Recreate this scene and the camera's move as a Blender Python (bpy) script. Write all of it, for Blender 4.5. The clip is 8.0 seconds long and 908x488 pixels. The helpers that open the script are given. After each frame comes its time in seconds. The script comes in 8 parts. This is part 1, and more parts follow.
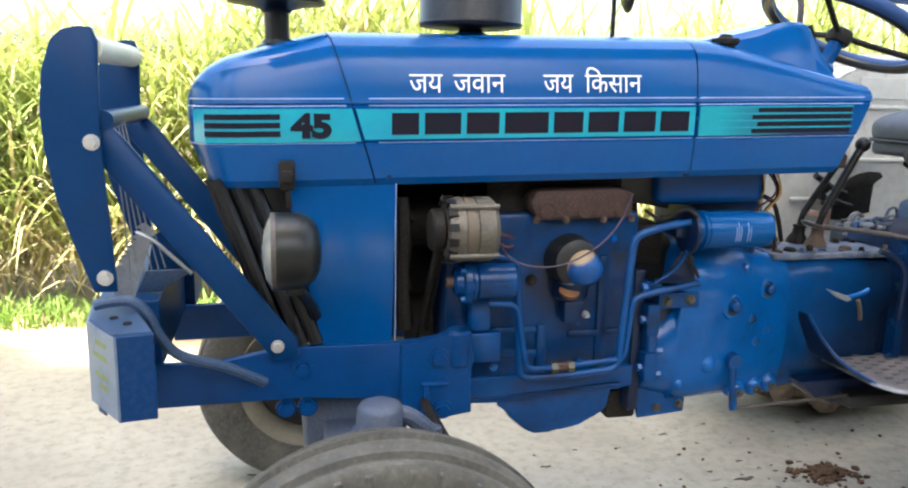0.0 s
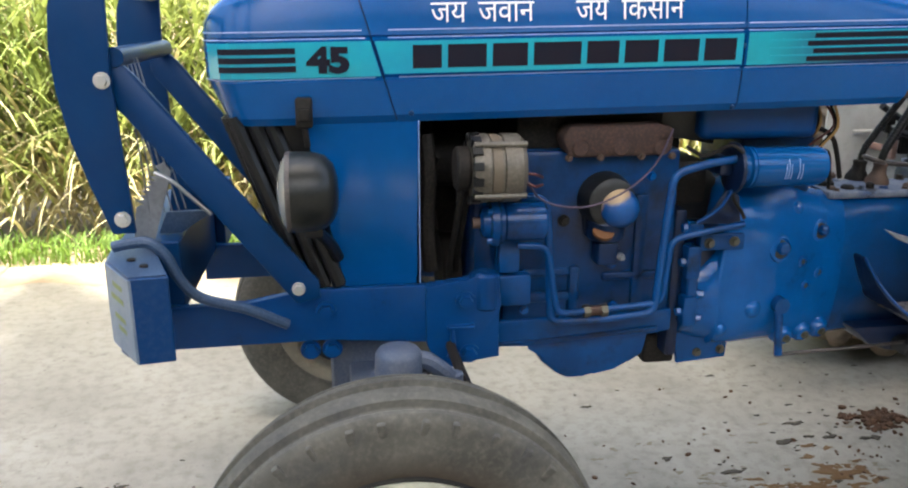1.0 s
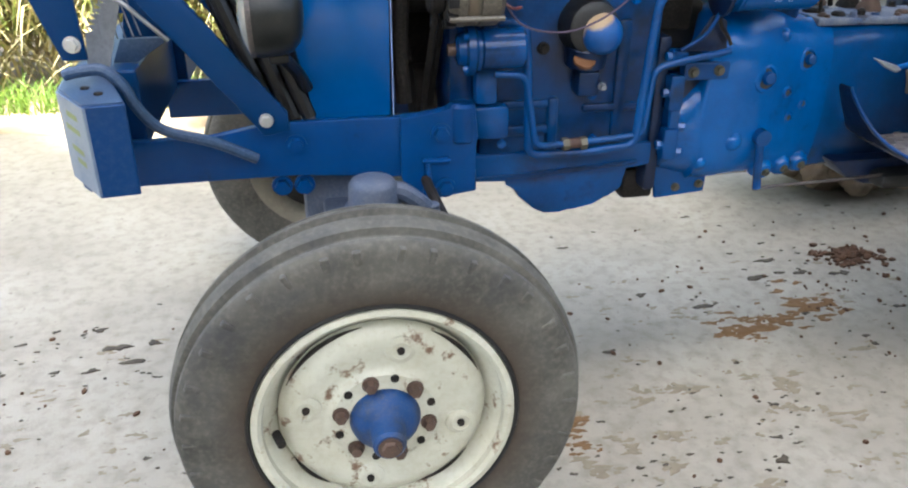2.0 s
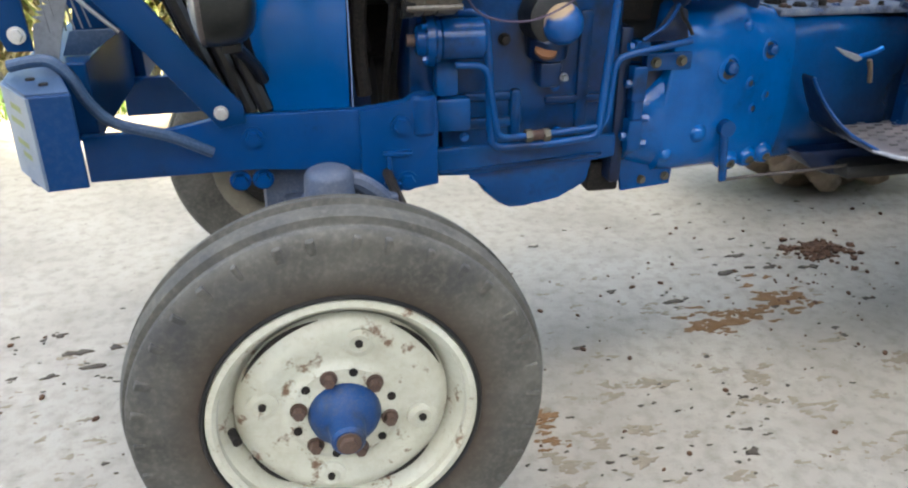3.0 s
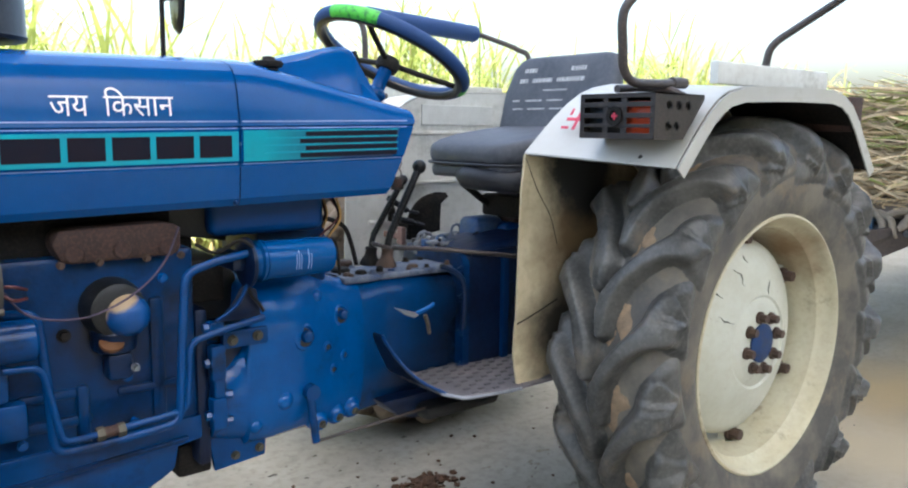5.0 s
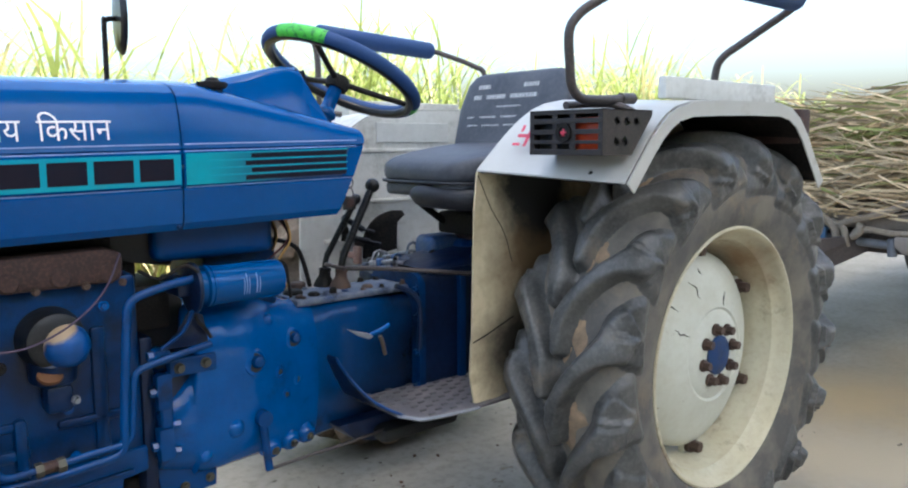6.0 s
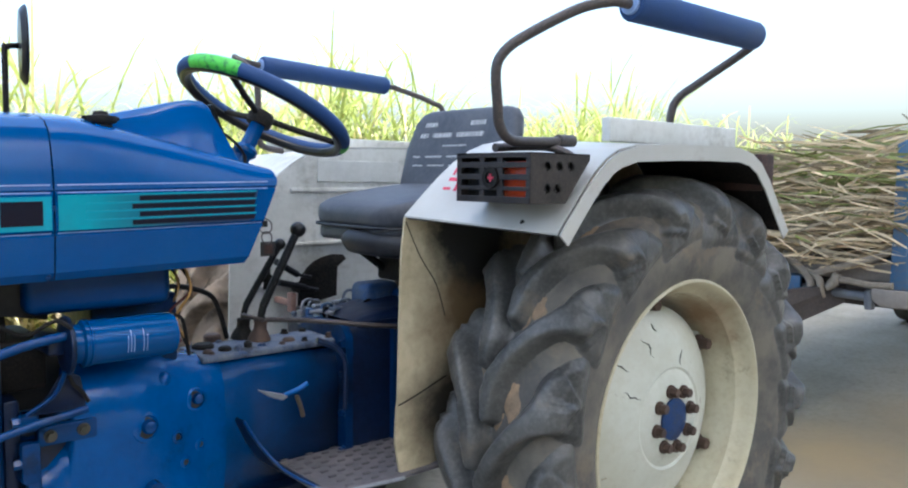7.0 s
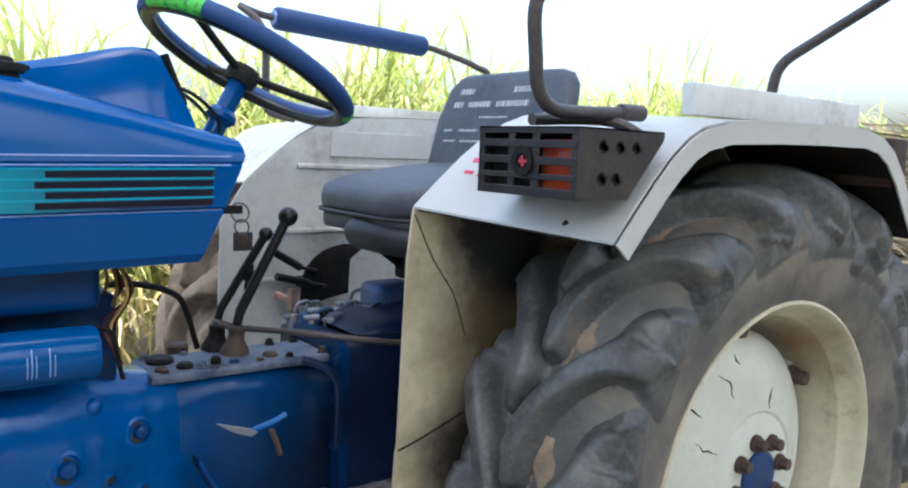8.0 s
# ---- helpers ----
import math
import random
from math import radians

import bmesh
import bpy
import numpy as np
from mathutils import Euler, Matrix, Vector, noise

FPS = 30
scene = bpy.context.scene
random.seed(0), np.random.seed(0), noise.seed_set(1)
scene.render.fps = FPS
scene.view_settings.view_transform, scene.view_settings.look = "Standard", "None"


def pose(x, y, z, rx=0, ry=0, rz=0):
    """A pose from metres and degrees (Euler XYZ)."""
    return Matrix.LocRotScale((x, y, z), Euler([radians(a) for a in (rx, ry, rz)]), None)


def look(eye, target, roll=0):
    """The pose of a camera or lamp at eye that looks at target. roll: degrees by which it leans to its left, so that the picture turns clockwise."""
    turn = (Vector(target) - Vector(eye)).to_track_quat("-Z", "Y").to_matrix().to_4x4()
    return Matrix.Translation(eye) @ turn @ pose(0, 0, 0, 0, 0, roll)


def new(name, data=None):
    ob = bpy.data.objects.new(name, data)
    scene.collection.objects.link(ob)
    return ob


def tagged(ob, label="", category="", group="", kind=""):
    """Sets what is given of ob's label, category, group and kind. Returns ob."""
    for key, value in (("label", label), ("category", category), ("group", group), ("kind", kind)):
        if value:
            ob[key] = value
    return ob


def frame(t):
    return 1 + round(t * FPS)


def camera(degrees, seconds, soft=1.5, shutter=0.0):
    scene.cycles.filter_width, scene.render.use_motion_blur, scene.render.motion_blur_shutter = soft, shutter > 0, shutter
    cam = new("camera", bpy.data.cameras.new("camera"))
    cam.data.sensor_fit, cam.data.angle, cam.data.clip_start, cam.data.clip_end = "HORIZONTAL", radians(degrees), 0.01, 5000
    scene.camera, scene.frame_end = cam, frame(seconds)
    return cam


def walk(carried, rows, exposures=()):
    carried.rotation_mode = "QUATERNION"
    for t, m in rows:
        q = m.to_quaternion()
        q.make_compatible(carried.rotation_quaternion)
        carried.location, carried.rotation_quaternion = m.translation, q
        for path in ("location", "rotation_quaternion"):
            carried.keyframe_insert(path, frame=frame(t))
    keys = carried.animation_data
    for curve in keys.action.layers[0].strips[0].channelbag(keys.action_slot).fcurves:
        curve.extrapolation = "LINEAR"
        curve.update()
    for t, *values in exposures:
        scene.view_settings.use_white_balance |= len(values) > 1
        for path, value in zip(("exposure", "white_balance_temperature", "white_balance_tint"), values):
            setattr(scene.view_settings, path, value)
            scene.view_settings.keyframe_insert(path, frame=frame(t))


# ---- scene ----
cam = camera(60.1, 8.0, soft=2.1)
PATH = [
    (0, (-0.169, -1.881, 1.274), (0.274, 0.03, 0.887), 1.2),
    (0.5, (-0.118, -1.856, 1.3), (0.148, 0.089, 0.913), 0.8),
    (1, (-0.087, -1.827, 1.276), (0.202, 0.072, 0.72), 0.2),
    (1.5, (-0.084, -1.813, 1.23), (0.239, 0.01, 0.474), -0.4),
    (1.7, (-0.084, -1.802, 1.226), (0.245, -0.022, 0.375), 0.1),
    (2.8, (-0.057, -1.803, 1.166), (0.271, -0.056, 0.249), 0.4),
    (3, (-0.044, -1.802, 1.172), (0.333, -0.042, 0.302), 0.1),
    (3.5, (-0.001, -1.802, 1.213), (0.69, -0.036, 0.579), 0.1),
    (4, (0.02, -1.817, 1.248), (0.996, -0.127, 0.812), 0.9),
    (4.5, (0.045, -1.836, 1.253), (1.199, -0.239, 0.911), 1.0),
    (6, (0.099, -1.857, 1.266), (1.409, -0.368, 1.012), -0.2),
    (6.5, (0.2, -1.844, 1.269), (1.538, -0.38, 1.009), -0.3),
    (7, (0.342, -1.831, 1.289), (1.667, -0.342, 1.12), 0.7),
    (7.5, (0.501, -1.726, 1.291), (1.828, -0.239, 1.126), 0.7),
    (8, (0.689, -1.545, 1.3), (1.888, 0.039, 1.064), 2.4),
]
EXPOSURES = [(0.0, 3.00, 6450, 6), (0.5, 2.50, 6300, 6), (1.0, 2.72, 6500, 6), (1.5, 3.05, 6250, 6), (3.0, 3.05, 6150, 6), (3.5, 3.40, 6200, 6), (4.0, 3.66, 6600, 6), (4.6, 3.00, 6330, 6), (6.0, 2.42, 5880, 6), (7.0, 2.40, 5780, 6), (8.0, 2.48, 5780, 6)]
walk(cam, [(t, look(eye, target, roll)) for t, eye, target, roll in PATH], exposures=EXPOSURES)

# ---- world, sun, exposure ----
world = bpy.data.worlds.new("world")
scene.world = world
world.use_nodes = True
wn = world.node_tree
sky = wn.nodes.new("ShaderNodeTexSky")
sky.sky_type = "NISHITA"
sky.sun_disc = False
SUN_EL, SUN_AZ = 66.0, 190.0   # elevation, compass bearing of the sun (0 = +y, 90 = +x)
sky.sun_elevation = radians(SUN_EL)
sky.sun_rotation = radians(SUN_AZ)
sky.dust_density = 6.3
sky.air_density = 1.2
wn.links.new(sky.outputs[0], wn.nodes["Background"].inputs[0])
wn.nodes["Background"].inputs[1].default_value = 0.121
sun_dir = Vector((math.sin(radians(SUN_AZ)) * math.cos(radians(SUN_EL)), math.cos(radians(SUN_AZ)) * math.cos(radians(SUN_EL)), math.sin(radians(SUN_EL))))
sun = new("sun", bpy.data.lights.new("sun", "SUN"))
sun.data.energy = 3.9
sun.data.angle = radians(1.0)
sun.data.color = (1.0, 0.94, 0.84)
sun.matrix_basis = look(sun_dir * 30, (0, 0, 0))

# ---- materials ----


def mat(name, col, rough=0.5, metal=0.0, col2=None, scale=8.0, mix=(0.35, 0.7), fine=None, fine_amt=0.25, bump=0.0, bump_scale=60.0, spec=0.5, coat=0.0, trans=None, rnd=0.0, stain=None, stain_scale=3.0, stain_at=(0.55, 0.7), spots=(), dent=0.004, vary=False):
    """Two scales of colour variation, one stain layer and a fine bump."""
    m = bpy.data.materials.new(name)
    m.use_nodes = True
    nt = m.node_tree
    b = nt.nodes["Principled BSDF"]
    b.inputs["Roughness"].default_value = rough
    b.inputs["Metallic"].default_value = metal
    b.inputs["Specular IOR Level"].default_value = spec
    b.inputs["Coat Weight"].default_value = coat
    tc = nt.nodes.new("ShaderNodeTexCoord")
    place = tc.outputs["Object"]
    if vary:
        oi = nt.nodes.new("ShaderNodeObjectInfo")
        sc = nt.nodes.new("ShaderNodeVectorMath")
        sc.operation = "MULTIPLY_ADD"
        nt.links.new(oi.outputs["Random"], sc.inputs[0])
        sc.inputs[1].default_value = (17.0, 29.0, 11.0)
        nt.links.new(place, sc.inputs[2])
        place = sc.outputs["Vector"]

    def noise_tex(s, detail=5.0, rough_=0.6):
        n = nt.nodes.new("ShaderNodeTexNoise")
        n.inputs["Scale"].default_value = s
        n.inputs["Detail"].default_value = detail
        n.inputs["Roughness"].default_value = rough_
        nt.links.new(place, n.inputs["Vector"])
        return n

    def ramp(src, lo, hi):
        r = nt.nodes.new("ShaderNodeMapRange")
        r.inputs["From Min"].default_value = lo
        r.inputs["From Max"].default_value = hi
        nt.links.new(src, r.inputs["Value"])
        return r.outputs[0]

    def mixc(fac, a, c):
        x = nt.nodes.new("ShaderNodeMix")
        x.data_type = "RGBA"
        nt.links.new(fac, x.inputs["Factor"])
        for sock, v in ((x.inputs["A"], a), (x.inputs["B"], c)):
            if isinstance(v, tuple):
                sock.default_value = (*v, 1)
            else:
                nt.links.new(v, sock)
        return x.outputs["Result"]

    out = None
    c2 = col2 or tuple(min(1.0, c * 0.72) for c in col)
    out = mixc(ramp(noise_tex(scale).outputs["Fac"], *mix), col, c2)
    f = fine or tuple(min(1.0, c * 1.3 + 0.01) for c in col)
    fac = nt.nodes.new("ShaderNodeMath")
    fac.operation = "MULTIPLY"
    fac.inputs[1].default_value = fine_amt
    nt.links.new(ramp(noise_tex(scale * 11, 3.0).outputs["Fac"], 0.45, 0.75), fac.inputs[0])
    out = mixc(fac.outputs[0], out, f)
    if stain:
        out = mixc(ramp(noise_tex(stain_scale, 8.0, 0.68).outputs["Fac"], *stain_at), out, stain)
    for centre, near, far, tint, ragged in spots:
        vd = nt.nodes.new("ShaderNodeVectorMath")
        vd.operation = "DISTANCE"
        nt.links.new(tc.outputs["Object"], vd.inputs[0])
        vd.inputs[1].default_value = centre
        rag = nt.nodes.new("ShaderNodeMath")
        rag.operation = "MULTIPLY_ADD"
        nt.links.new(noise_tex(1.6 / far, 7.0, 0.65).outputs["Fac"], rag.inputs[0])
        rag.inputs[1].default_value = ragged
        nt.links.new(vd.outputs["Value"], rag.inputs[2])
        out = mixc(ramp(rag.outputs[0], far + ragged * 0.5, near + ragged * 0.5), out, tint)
    if rnd:
        oi = nt.nodes.new("ShaderNodeNewGeometry")
        hs = nt.nodes.new("ShaderNodeHueSaturation")
        mr = nt.nodes.new("ShaderNodeMapRange")
        mr.inputs["To Min"].default_value = 1 - rnd
        mr.inputs["To Max"].default_value = 1 + rnd
        nt.links.new(oi.outputs["Random Per Island"], mr.inputs["Value"])
        nt.links.new(mr.outputs[0], hs.inputs["Value"])
        nt.links.new(out, hs.inputs["Color"])
        out = hs.outputs[0]
    nt.links.new(out, b.inputs["Base Color"])
    if trans:
        b.inputs["Transmission Weight"].default_value = 0.0
        t = nt.nodes.new("ShaderNodeBsdfTranslucent")
        t.inputs["Color"].default_value = (*trans, 1)
        ms = nt.nodes.new("ShaderNodeMixShader")
        ms.inputs[0].default_value = 0.4
        nt.links.new(b.outputs[0], ms.inputs[1])
        nt.links.new(t.outputs[0], ms.inputs[2])
        nt.links.new(ms.outputs[0], nt.nodes["Material Output"].inputs[0])
    if bump:
        bp = nt.nodes.new("ShaderNodeBump")
        bp.inputs["Strength"].default_value = bump
        bp.inputs["Distance"].default_value = dent
        nt.links.new(noise_tex(bump_scale, 4.0).outputs["Fac"], bp.inputs["Height"])
        nt.links.new(bp.outputs[0], b.inputs["Normal"])
    return m


M_BLUE = mat("blue_paint", (0.0002, 0.063, 0.230), 0.18, spec=0.26, col2=(0.001, 0.054, 0.200), scale=4, fine=(0.006, 0.080, 0.28), fine_amt=0.18, bump=0.06, bump_scale=7, stain=(0.006, 0.066, 0.190), stain_scale=3.5, stain_at=(0.45, 0.95))
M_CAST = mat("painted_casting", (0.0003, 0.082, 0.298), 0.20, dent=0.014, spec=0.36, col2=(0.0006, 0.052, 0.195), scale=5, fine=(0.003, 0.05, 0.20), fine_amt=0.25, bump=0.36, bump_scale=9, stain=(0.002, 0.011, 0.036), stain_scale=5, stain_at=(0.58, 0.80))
M_PIPE = mat("blue_pipe_paint", (0.0003, 0.050, 0.190), 0.26, spec=0.30, col2=(0.001, 0.030, 0.112), scale=8, fine=(0.006, 0.05, 0.16), fine_amt=0.25, bump=0.15, bump_scale=40, stain=(0.004, 0.010, 0.026), stain_scale=9, stain_at=(0.56, 0.76))
# Stain layer is oil; both spots also paint in the shade near the step
M_GEARB = mat("oil_and_shade_blue_casting", (0.0004, 0.057, 0.208), 0.22, dent=0.010, spec=0.34, col2=(0.0008, 0.036, 0.132), scale=4, mix=(0.38, 0.62), fine=(0.006, 0.03, 0.10), fine_amt=0.3, bump=0.30, bump_scale=12, stain=(0.003, 0.007, 0.018), stain_scale=4, stain_at=(0.54, 0.74), spots=(((1.50, -0.19, 0.66), 0.11, 0.37, (0.002, 0.008, 0.022), 0.22), ((1.30, -0.18, 0.53), 0.04, 0.15, (0.003, 0.008, 0.020), 0.1)))
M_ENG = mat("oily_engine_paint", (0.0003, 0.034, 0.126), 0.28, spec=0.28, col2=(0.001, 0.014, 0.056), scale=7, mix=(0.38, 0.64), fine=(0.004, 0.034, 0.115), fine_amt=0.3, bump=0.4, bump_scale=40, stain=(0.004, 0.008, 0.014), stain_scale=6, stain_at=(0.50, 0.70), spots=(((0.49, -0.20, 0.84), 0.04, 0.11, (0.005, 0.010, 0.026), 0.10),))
M_BALL = mat("worn_domed_casting", (0.002, 0.062, 0.235), 0.35, col2=(0.002, 0.040, 0.15), scale=12, fine_amt=0.2, bump=0.1, spots=(((0.492, -0.262, 0.930), 0.036, 0.044, (0.33, 0.235, 0.14), 0.016), ((0.468, -0.245, 0.890), 0.012, 0.022, (0.33, 0.235, 0.14), 0.012)))
M_NAVY = mat("navy_paint", (0.0008, 0.028, 0.098), 0.36, spec=0.16, col2=(0.001, 0.021, 0.080), scale=5, fine=(0.012, 0.035, 0.09), fine_amt=0.2, bump=0.06, bump_scale=40)
M_MIDB = mat("rail_blue_paint", (0.0008, 0.042, 0.160), 0.36, spec=0.20, col2=(0.001, 0.028, 0.110), scale=6, fine=(0.02, 0.045, 0.11), fine_amt=0.2, bump=0.12, bump_scale=60, stain=(0.006, 0.014, 0.030), stain_scale=6, stain_at=(0.6, 0.75))
M_TEAL = mat("teal_film", (0.003, 0.32, 0.40), 0.32, col2=(0.003, 0.24, 0.36), scale=6, fine_amt=0.1)
M_FADE = mat("fading_decal", (0.003, 0.32, 0.40), 0.32, scale=6, fine_amt=0.1)
nt_ = M_FADE.node_tree
src_ = nt_.nodes["Principled BSDF"].inputs["Base Color"].links[0].from_socket
tc_, sp_, mr_, mx_ = (nt_.nodes.new(k) for k in ("ShaderNodeTexCoord", "ShaderNodeSeparateXYZ", "ShaderNodeMapRange", "ShaderNodeMix"))
mx_.data_type = "RGBA"
mr_.inputs["From Min"].default_value = 0.80
mr_.inputs["From Max"].default_value = 1.0
nt_.links.new(tc_.outputs["Object"], sp_.inputs[0])
nt_.links.new(sp_.outputs["X"], mr_.inputs["Value"])
nt_.links.new(mr_.outputs[0], mx_.inputs["Factor"])
nt_.links.new(src_, mx_.inputs["A"])
mx_.inputs["B"].default_value = (0.002, 0.030, 0.105, 1)
nt_.links.new(mx_.outputs["Result"], nt_.nodes["Principled BSDF"].inputs["Base Color"])
M_INK = mat("dark_film", (0.006, 0.008, 0.018), 0.45, col2=(0.012, 0.008, 0.014), scale=12, fine_amt=0.05, spec=0.15)
M_LINE = mat("pale_blue_pinstripe", (0.25, 0.36, 0.62), 0.4, scale=20, fine_amt=0.2)
M_WHITE = mat("white_lettering", (0.80, 0.81, 0.83), 0.5, scale=20, col2=(0.72, 0.74, 0.78), fine_amt=0.1)
M_RUBBER = mat("dusty_front_tyre_rubber", (0.044, 0.042, 0.036), 0.7, col2=(0.112, 0.106, 0.088), scale=9, mix=(0.32, 0.82), fine=(0.23, 0.21, 0.17), fine_amt=0.22, bump=0.35, bump_scale=60, spec=0.25, stain=(0.04, 0.04, 0.042), stain_scale=6, stain_at=(0.52, 0.72), spots=(((0, -0.663, 0.343), 0.235, 0.300, (0.052, 0.038, 0.026), 0.06),))
M_LUG = mat("worn_rear_tyre_rubber", vary=True, col=(0.036, 0.036, 0.034), rough=0.40, col2=(0.100, 0.096, 0.086), scale=9, mix=(0.36, 0.66), fine=(0.20, 0.195, 0.18), fine_amt=0.3, bump=0.4, bump_scale=34, spec=0.38, stain=(0.16, 0.13, 0.095), stain_scale=8, stain_at=(0.55, 0.73))
M_CARC = mat("muddy_tyre_carcass", (0.088, 0.083, 0.075), 0.75, col2=(0.175, 0.155, 0.122), scale=7, mix=(0.4, 0.62), fine=(0.14, 0.125, 0.105), fine_amt=0.3, bump=0.3, bump_scale=60, spec=0.2, stain=(0.22, 0.17, 0.115), stain_scale=6, stain_at=(0.54, 0.72))
M_CREAMF = mat("chipped_front_rim_paint", (0.47, 0.465, 0.375), 0.45, col2=(0.37, 0.355, 0.27), scale=7, fine=(0.30, 0.26, 0.18), fine_amt=0.35, bump=0.15, bump_scale=60, stain=(0.13, 0.075, 0.04), stain_scale=24, stain_at=(0.58, 0.65), spots=(((0.19, -0.59, 0.46), 0.03, 0.08, (0.27, 0.17, 0.08), 0.10), ((-0.20, -0.59, 0.30), 0.02, 0.06, (0.22, 0.14, 0.07), 0.08)))
M_CREAM = mat("cream_rim_paint", (0.55, 0.55, 0.46), 0.5, col2=(0.46, 0.45, 0.35), scale=5, fine=(0.40, 0.36, 0.25), fine_amt=0.25, bump=0.1, bump_scale=50, stain=(0.22, 0.15, 0.085), stain_scale=11, stain_at=(0.64, 0.70))
M_RIMR = mat("tan_stained_rim_paint", (0.55, 0.51, 0.36), 0.5, col2=(0.46, 0.40, 0.25), scale=4, fine=(0.30, 0.23, 0.14), fine_amt=0.3, bump=0.1, bump_scale=50, stain=(0.15, 0.095, 0.05), stain_scale=6, stain_at=(0.58, 0.72), spots=(((2.36, -0.62, 0.88), 0.03, 0.17, (0.20, 0.12, 0.055), 0.16), ((2.10, -0.62, 0.97), 0.02, 0.12, (0.26, 0.17, 0.085), 0.14)))
M_CLOD = mat("dry_orange_mud", (0.29, 0.205, 0.130), 0.9, col2=(0.15, 0.115, 0.080), scale=30, fine_amt=0.3, bump=0.5, bump_scale=120, spec=0.1)
M_CREAM2 = mat("dirty_fender_paint", (0.455, 0.45, 0.415), 0.48, col2=(0.40, 0.39, 0.345), scale=3, fine=(0.40, 0.37, 0.30), fine_amt=0.25, bump=0.06, bump_scale=30, stain=(0.25, 0.19, 0.125), stain_scale=4.5, stain_at=(0.54, 0.76))
M_FARF = mat("grey_weathered_fender_paint", (0.56, 0.56, 0.52), 0.6, col2=(0.46, 0.455, 0.41), scale=4, fine=(0.28, 0.26, 0.22), fine_amt=0.3, bump=0.08, bump_scale=30, stain=(0.20, 0.18, 0.14), stain_scale=5, stain_at=(0.55, 0.75))
# The near-black spot paints the shadow high on the wall; the browns are grime
M_WALL = mat("grimy_shaded_khaki_wall", (0.54, 0.46, 0.30), 0.6, col2=(0.42, 0.345, 0.21), scale=4, fine=(0.20, 0.16, 0.10), fine_amt=0.3, bump=0.1, bump_scale=30, stain=(0.12, 0.085, 0.045), stain_scale=3.0, stain_at=(0.50, 0.74), spots=(((1.70, -0.384, 0.95), 0.08, 0.22, (0.13, 0.082, 0.036), 0.22), ((1.69, -0.384, 1.16), 0.10, 0.17, (0.010, 0.009, 0.007), 0.16), ((1.60, -0.384, 0.72), 0.04, 0.16, (0.035, 0.028, 0.019), 0.16)))
M_BLACK = mat("black_plastic", (0.008, 0.008, 0.009), 0.32, spec=0.30, scale=10, fine=(0.04, 0.04, 0.04), fine_amt=0.2, bump=0.05)
# Grimy black metal; also paints shade on undersides and insides
M_DARK = mat("grimy_metal_and_shade_black", (0.010, 0.009, 0.008), 0.7, spec=0.2, scale=14, fine=(0.06, 0.045, 0.035), fine_amt=0.35, bump=0.3, stain=(0.032, 0.023, 0.017), stain_scale=9)
M_TUBE = mat("grey_brown_tube", (0.065, 0.055, 0.052), 0.5, 0.3, scale=14, fine=(0.2, 0.15, 0.11), fine_amt=0.3, bump=0.1)
M_STEEL = mat("bare_steel", (0.55, 0.55, 0.54), 0.4, 0.8, scale=20, fine_amt=0.2, bump=0.1)
M_GREY = mat("weathered_grey_steel", (0.26, 0.27, 0.29), 0.55, 0.4, scale=12, fine=(0.12, 0.12, 0.14), fine_amt=0.4, bump=0.15)
M_ALU = mat("dirty_aluminium", (0.118, 0.102, 0.080), 0.45, 0.3, col2=(0.055, 0.046, 0.036), scale=14, fine=(0.24, 0.21, 0.16), fine_amt=0.4, bump=0.25)
M_RUST = mat("rusty_cast_iron", (0.046, 0.023, 0.018), 0.85, col2=(0.026, 0.016, 0.014), scale=14, fine=(0.20, 0.09, 0.05), fine_amt=0.3, bump=0.4)
M_NUT = mat("rusty_nut_steel", (0.085, 0.055, 0.042), 0.7, 0.3, scale=30, fine=(0.2, 0.11, 0.06), fine_amt=0.4, bump=0.3)
M_BRASS = mat("brass_bolt", (0.085, 0.078, 0.055), 0.5, 0.4, scale=30, fine_amt=0.3, bump=0.1)
M_SEAT = mat("grey_vinyl", (0.040, 0.045, 0.057), 0.58, spec=0.35, col2=(0.075, 0.080, 0.092), scale=6, fine=(0.15, 0.15, 0.16), fine_amt=0.2, bump=0.15, bump_scale=120)
M_FOAM = mat("blue_foam_cover", (0.006, 0.040, 0.15), 0.7, col2=(0.008, 0.040, 0.12), scale=9, fine_amt=0.15, bump=0.15, bump_scale=140)
M_GREEN = mat("green_cover_patch", (0.09, 0.52, 0.04), 0.5, col2=(0.03, 0.20, 0.03), scale=60, mix=(0.5, 0.62), fine=(0.02, 0.12, 0.02), fine_amt=0.5)
M_ORANGE = mat("orange_lens", (0.36, 0.05, 0.015), 0.25, scale=30, fine_amt=0.1)
M_RED = mat("red_paint_mark", (0.62, 0.03, 0.08), 0.6, scale=30, fine=(0.6, 0.4, 0.4), fine_amt=0.35)
M_COREH = mat("shade_dark_fodder", (0.12, 0.080, 0.045), 0.9, col2=(0.20, 0.14, 0.08), scale=14, fine_amt=0.4, bump=0.8, bump_scale=40, spec=0.1)
M_LENS = mat("dusty_lamp_glass", (0.20, 0.20, 0.185), 0.18, scale=15, fine_amt=0.2)
M_WIREP = mat("purple_cable", (0.05, 0.03, 0.06), 0.5)
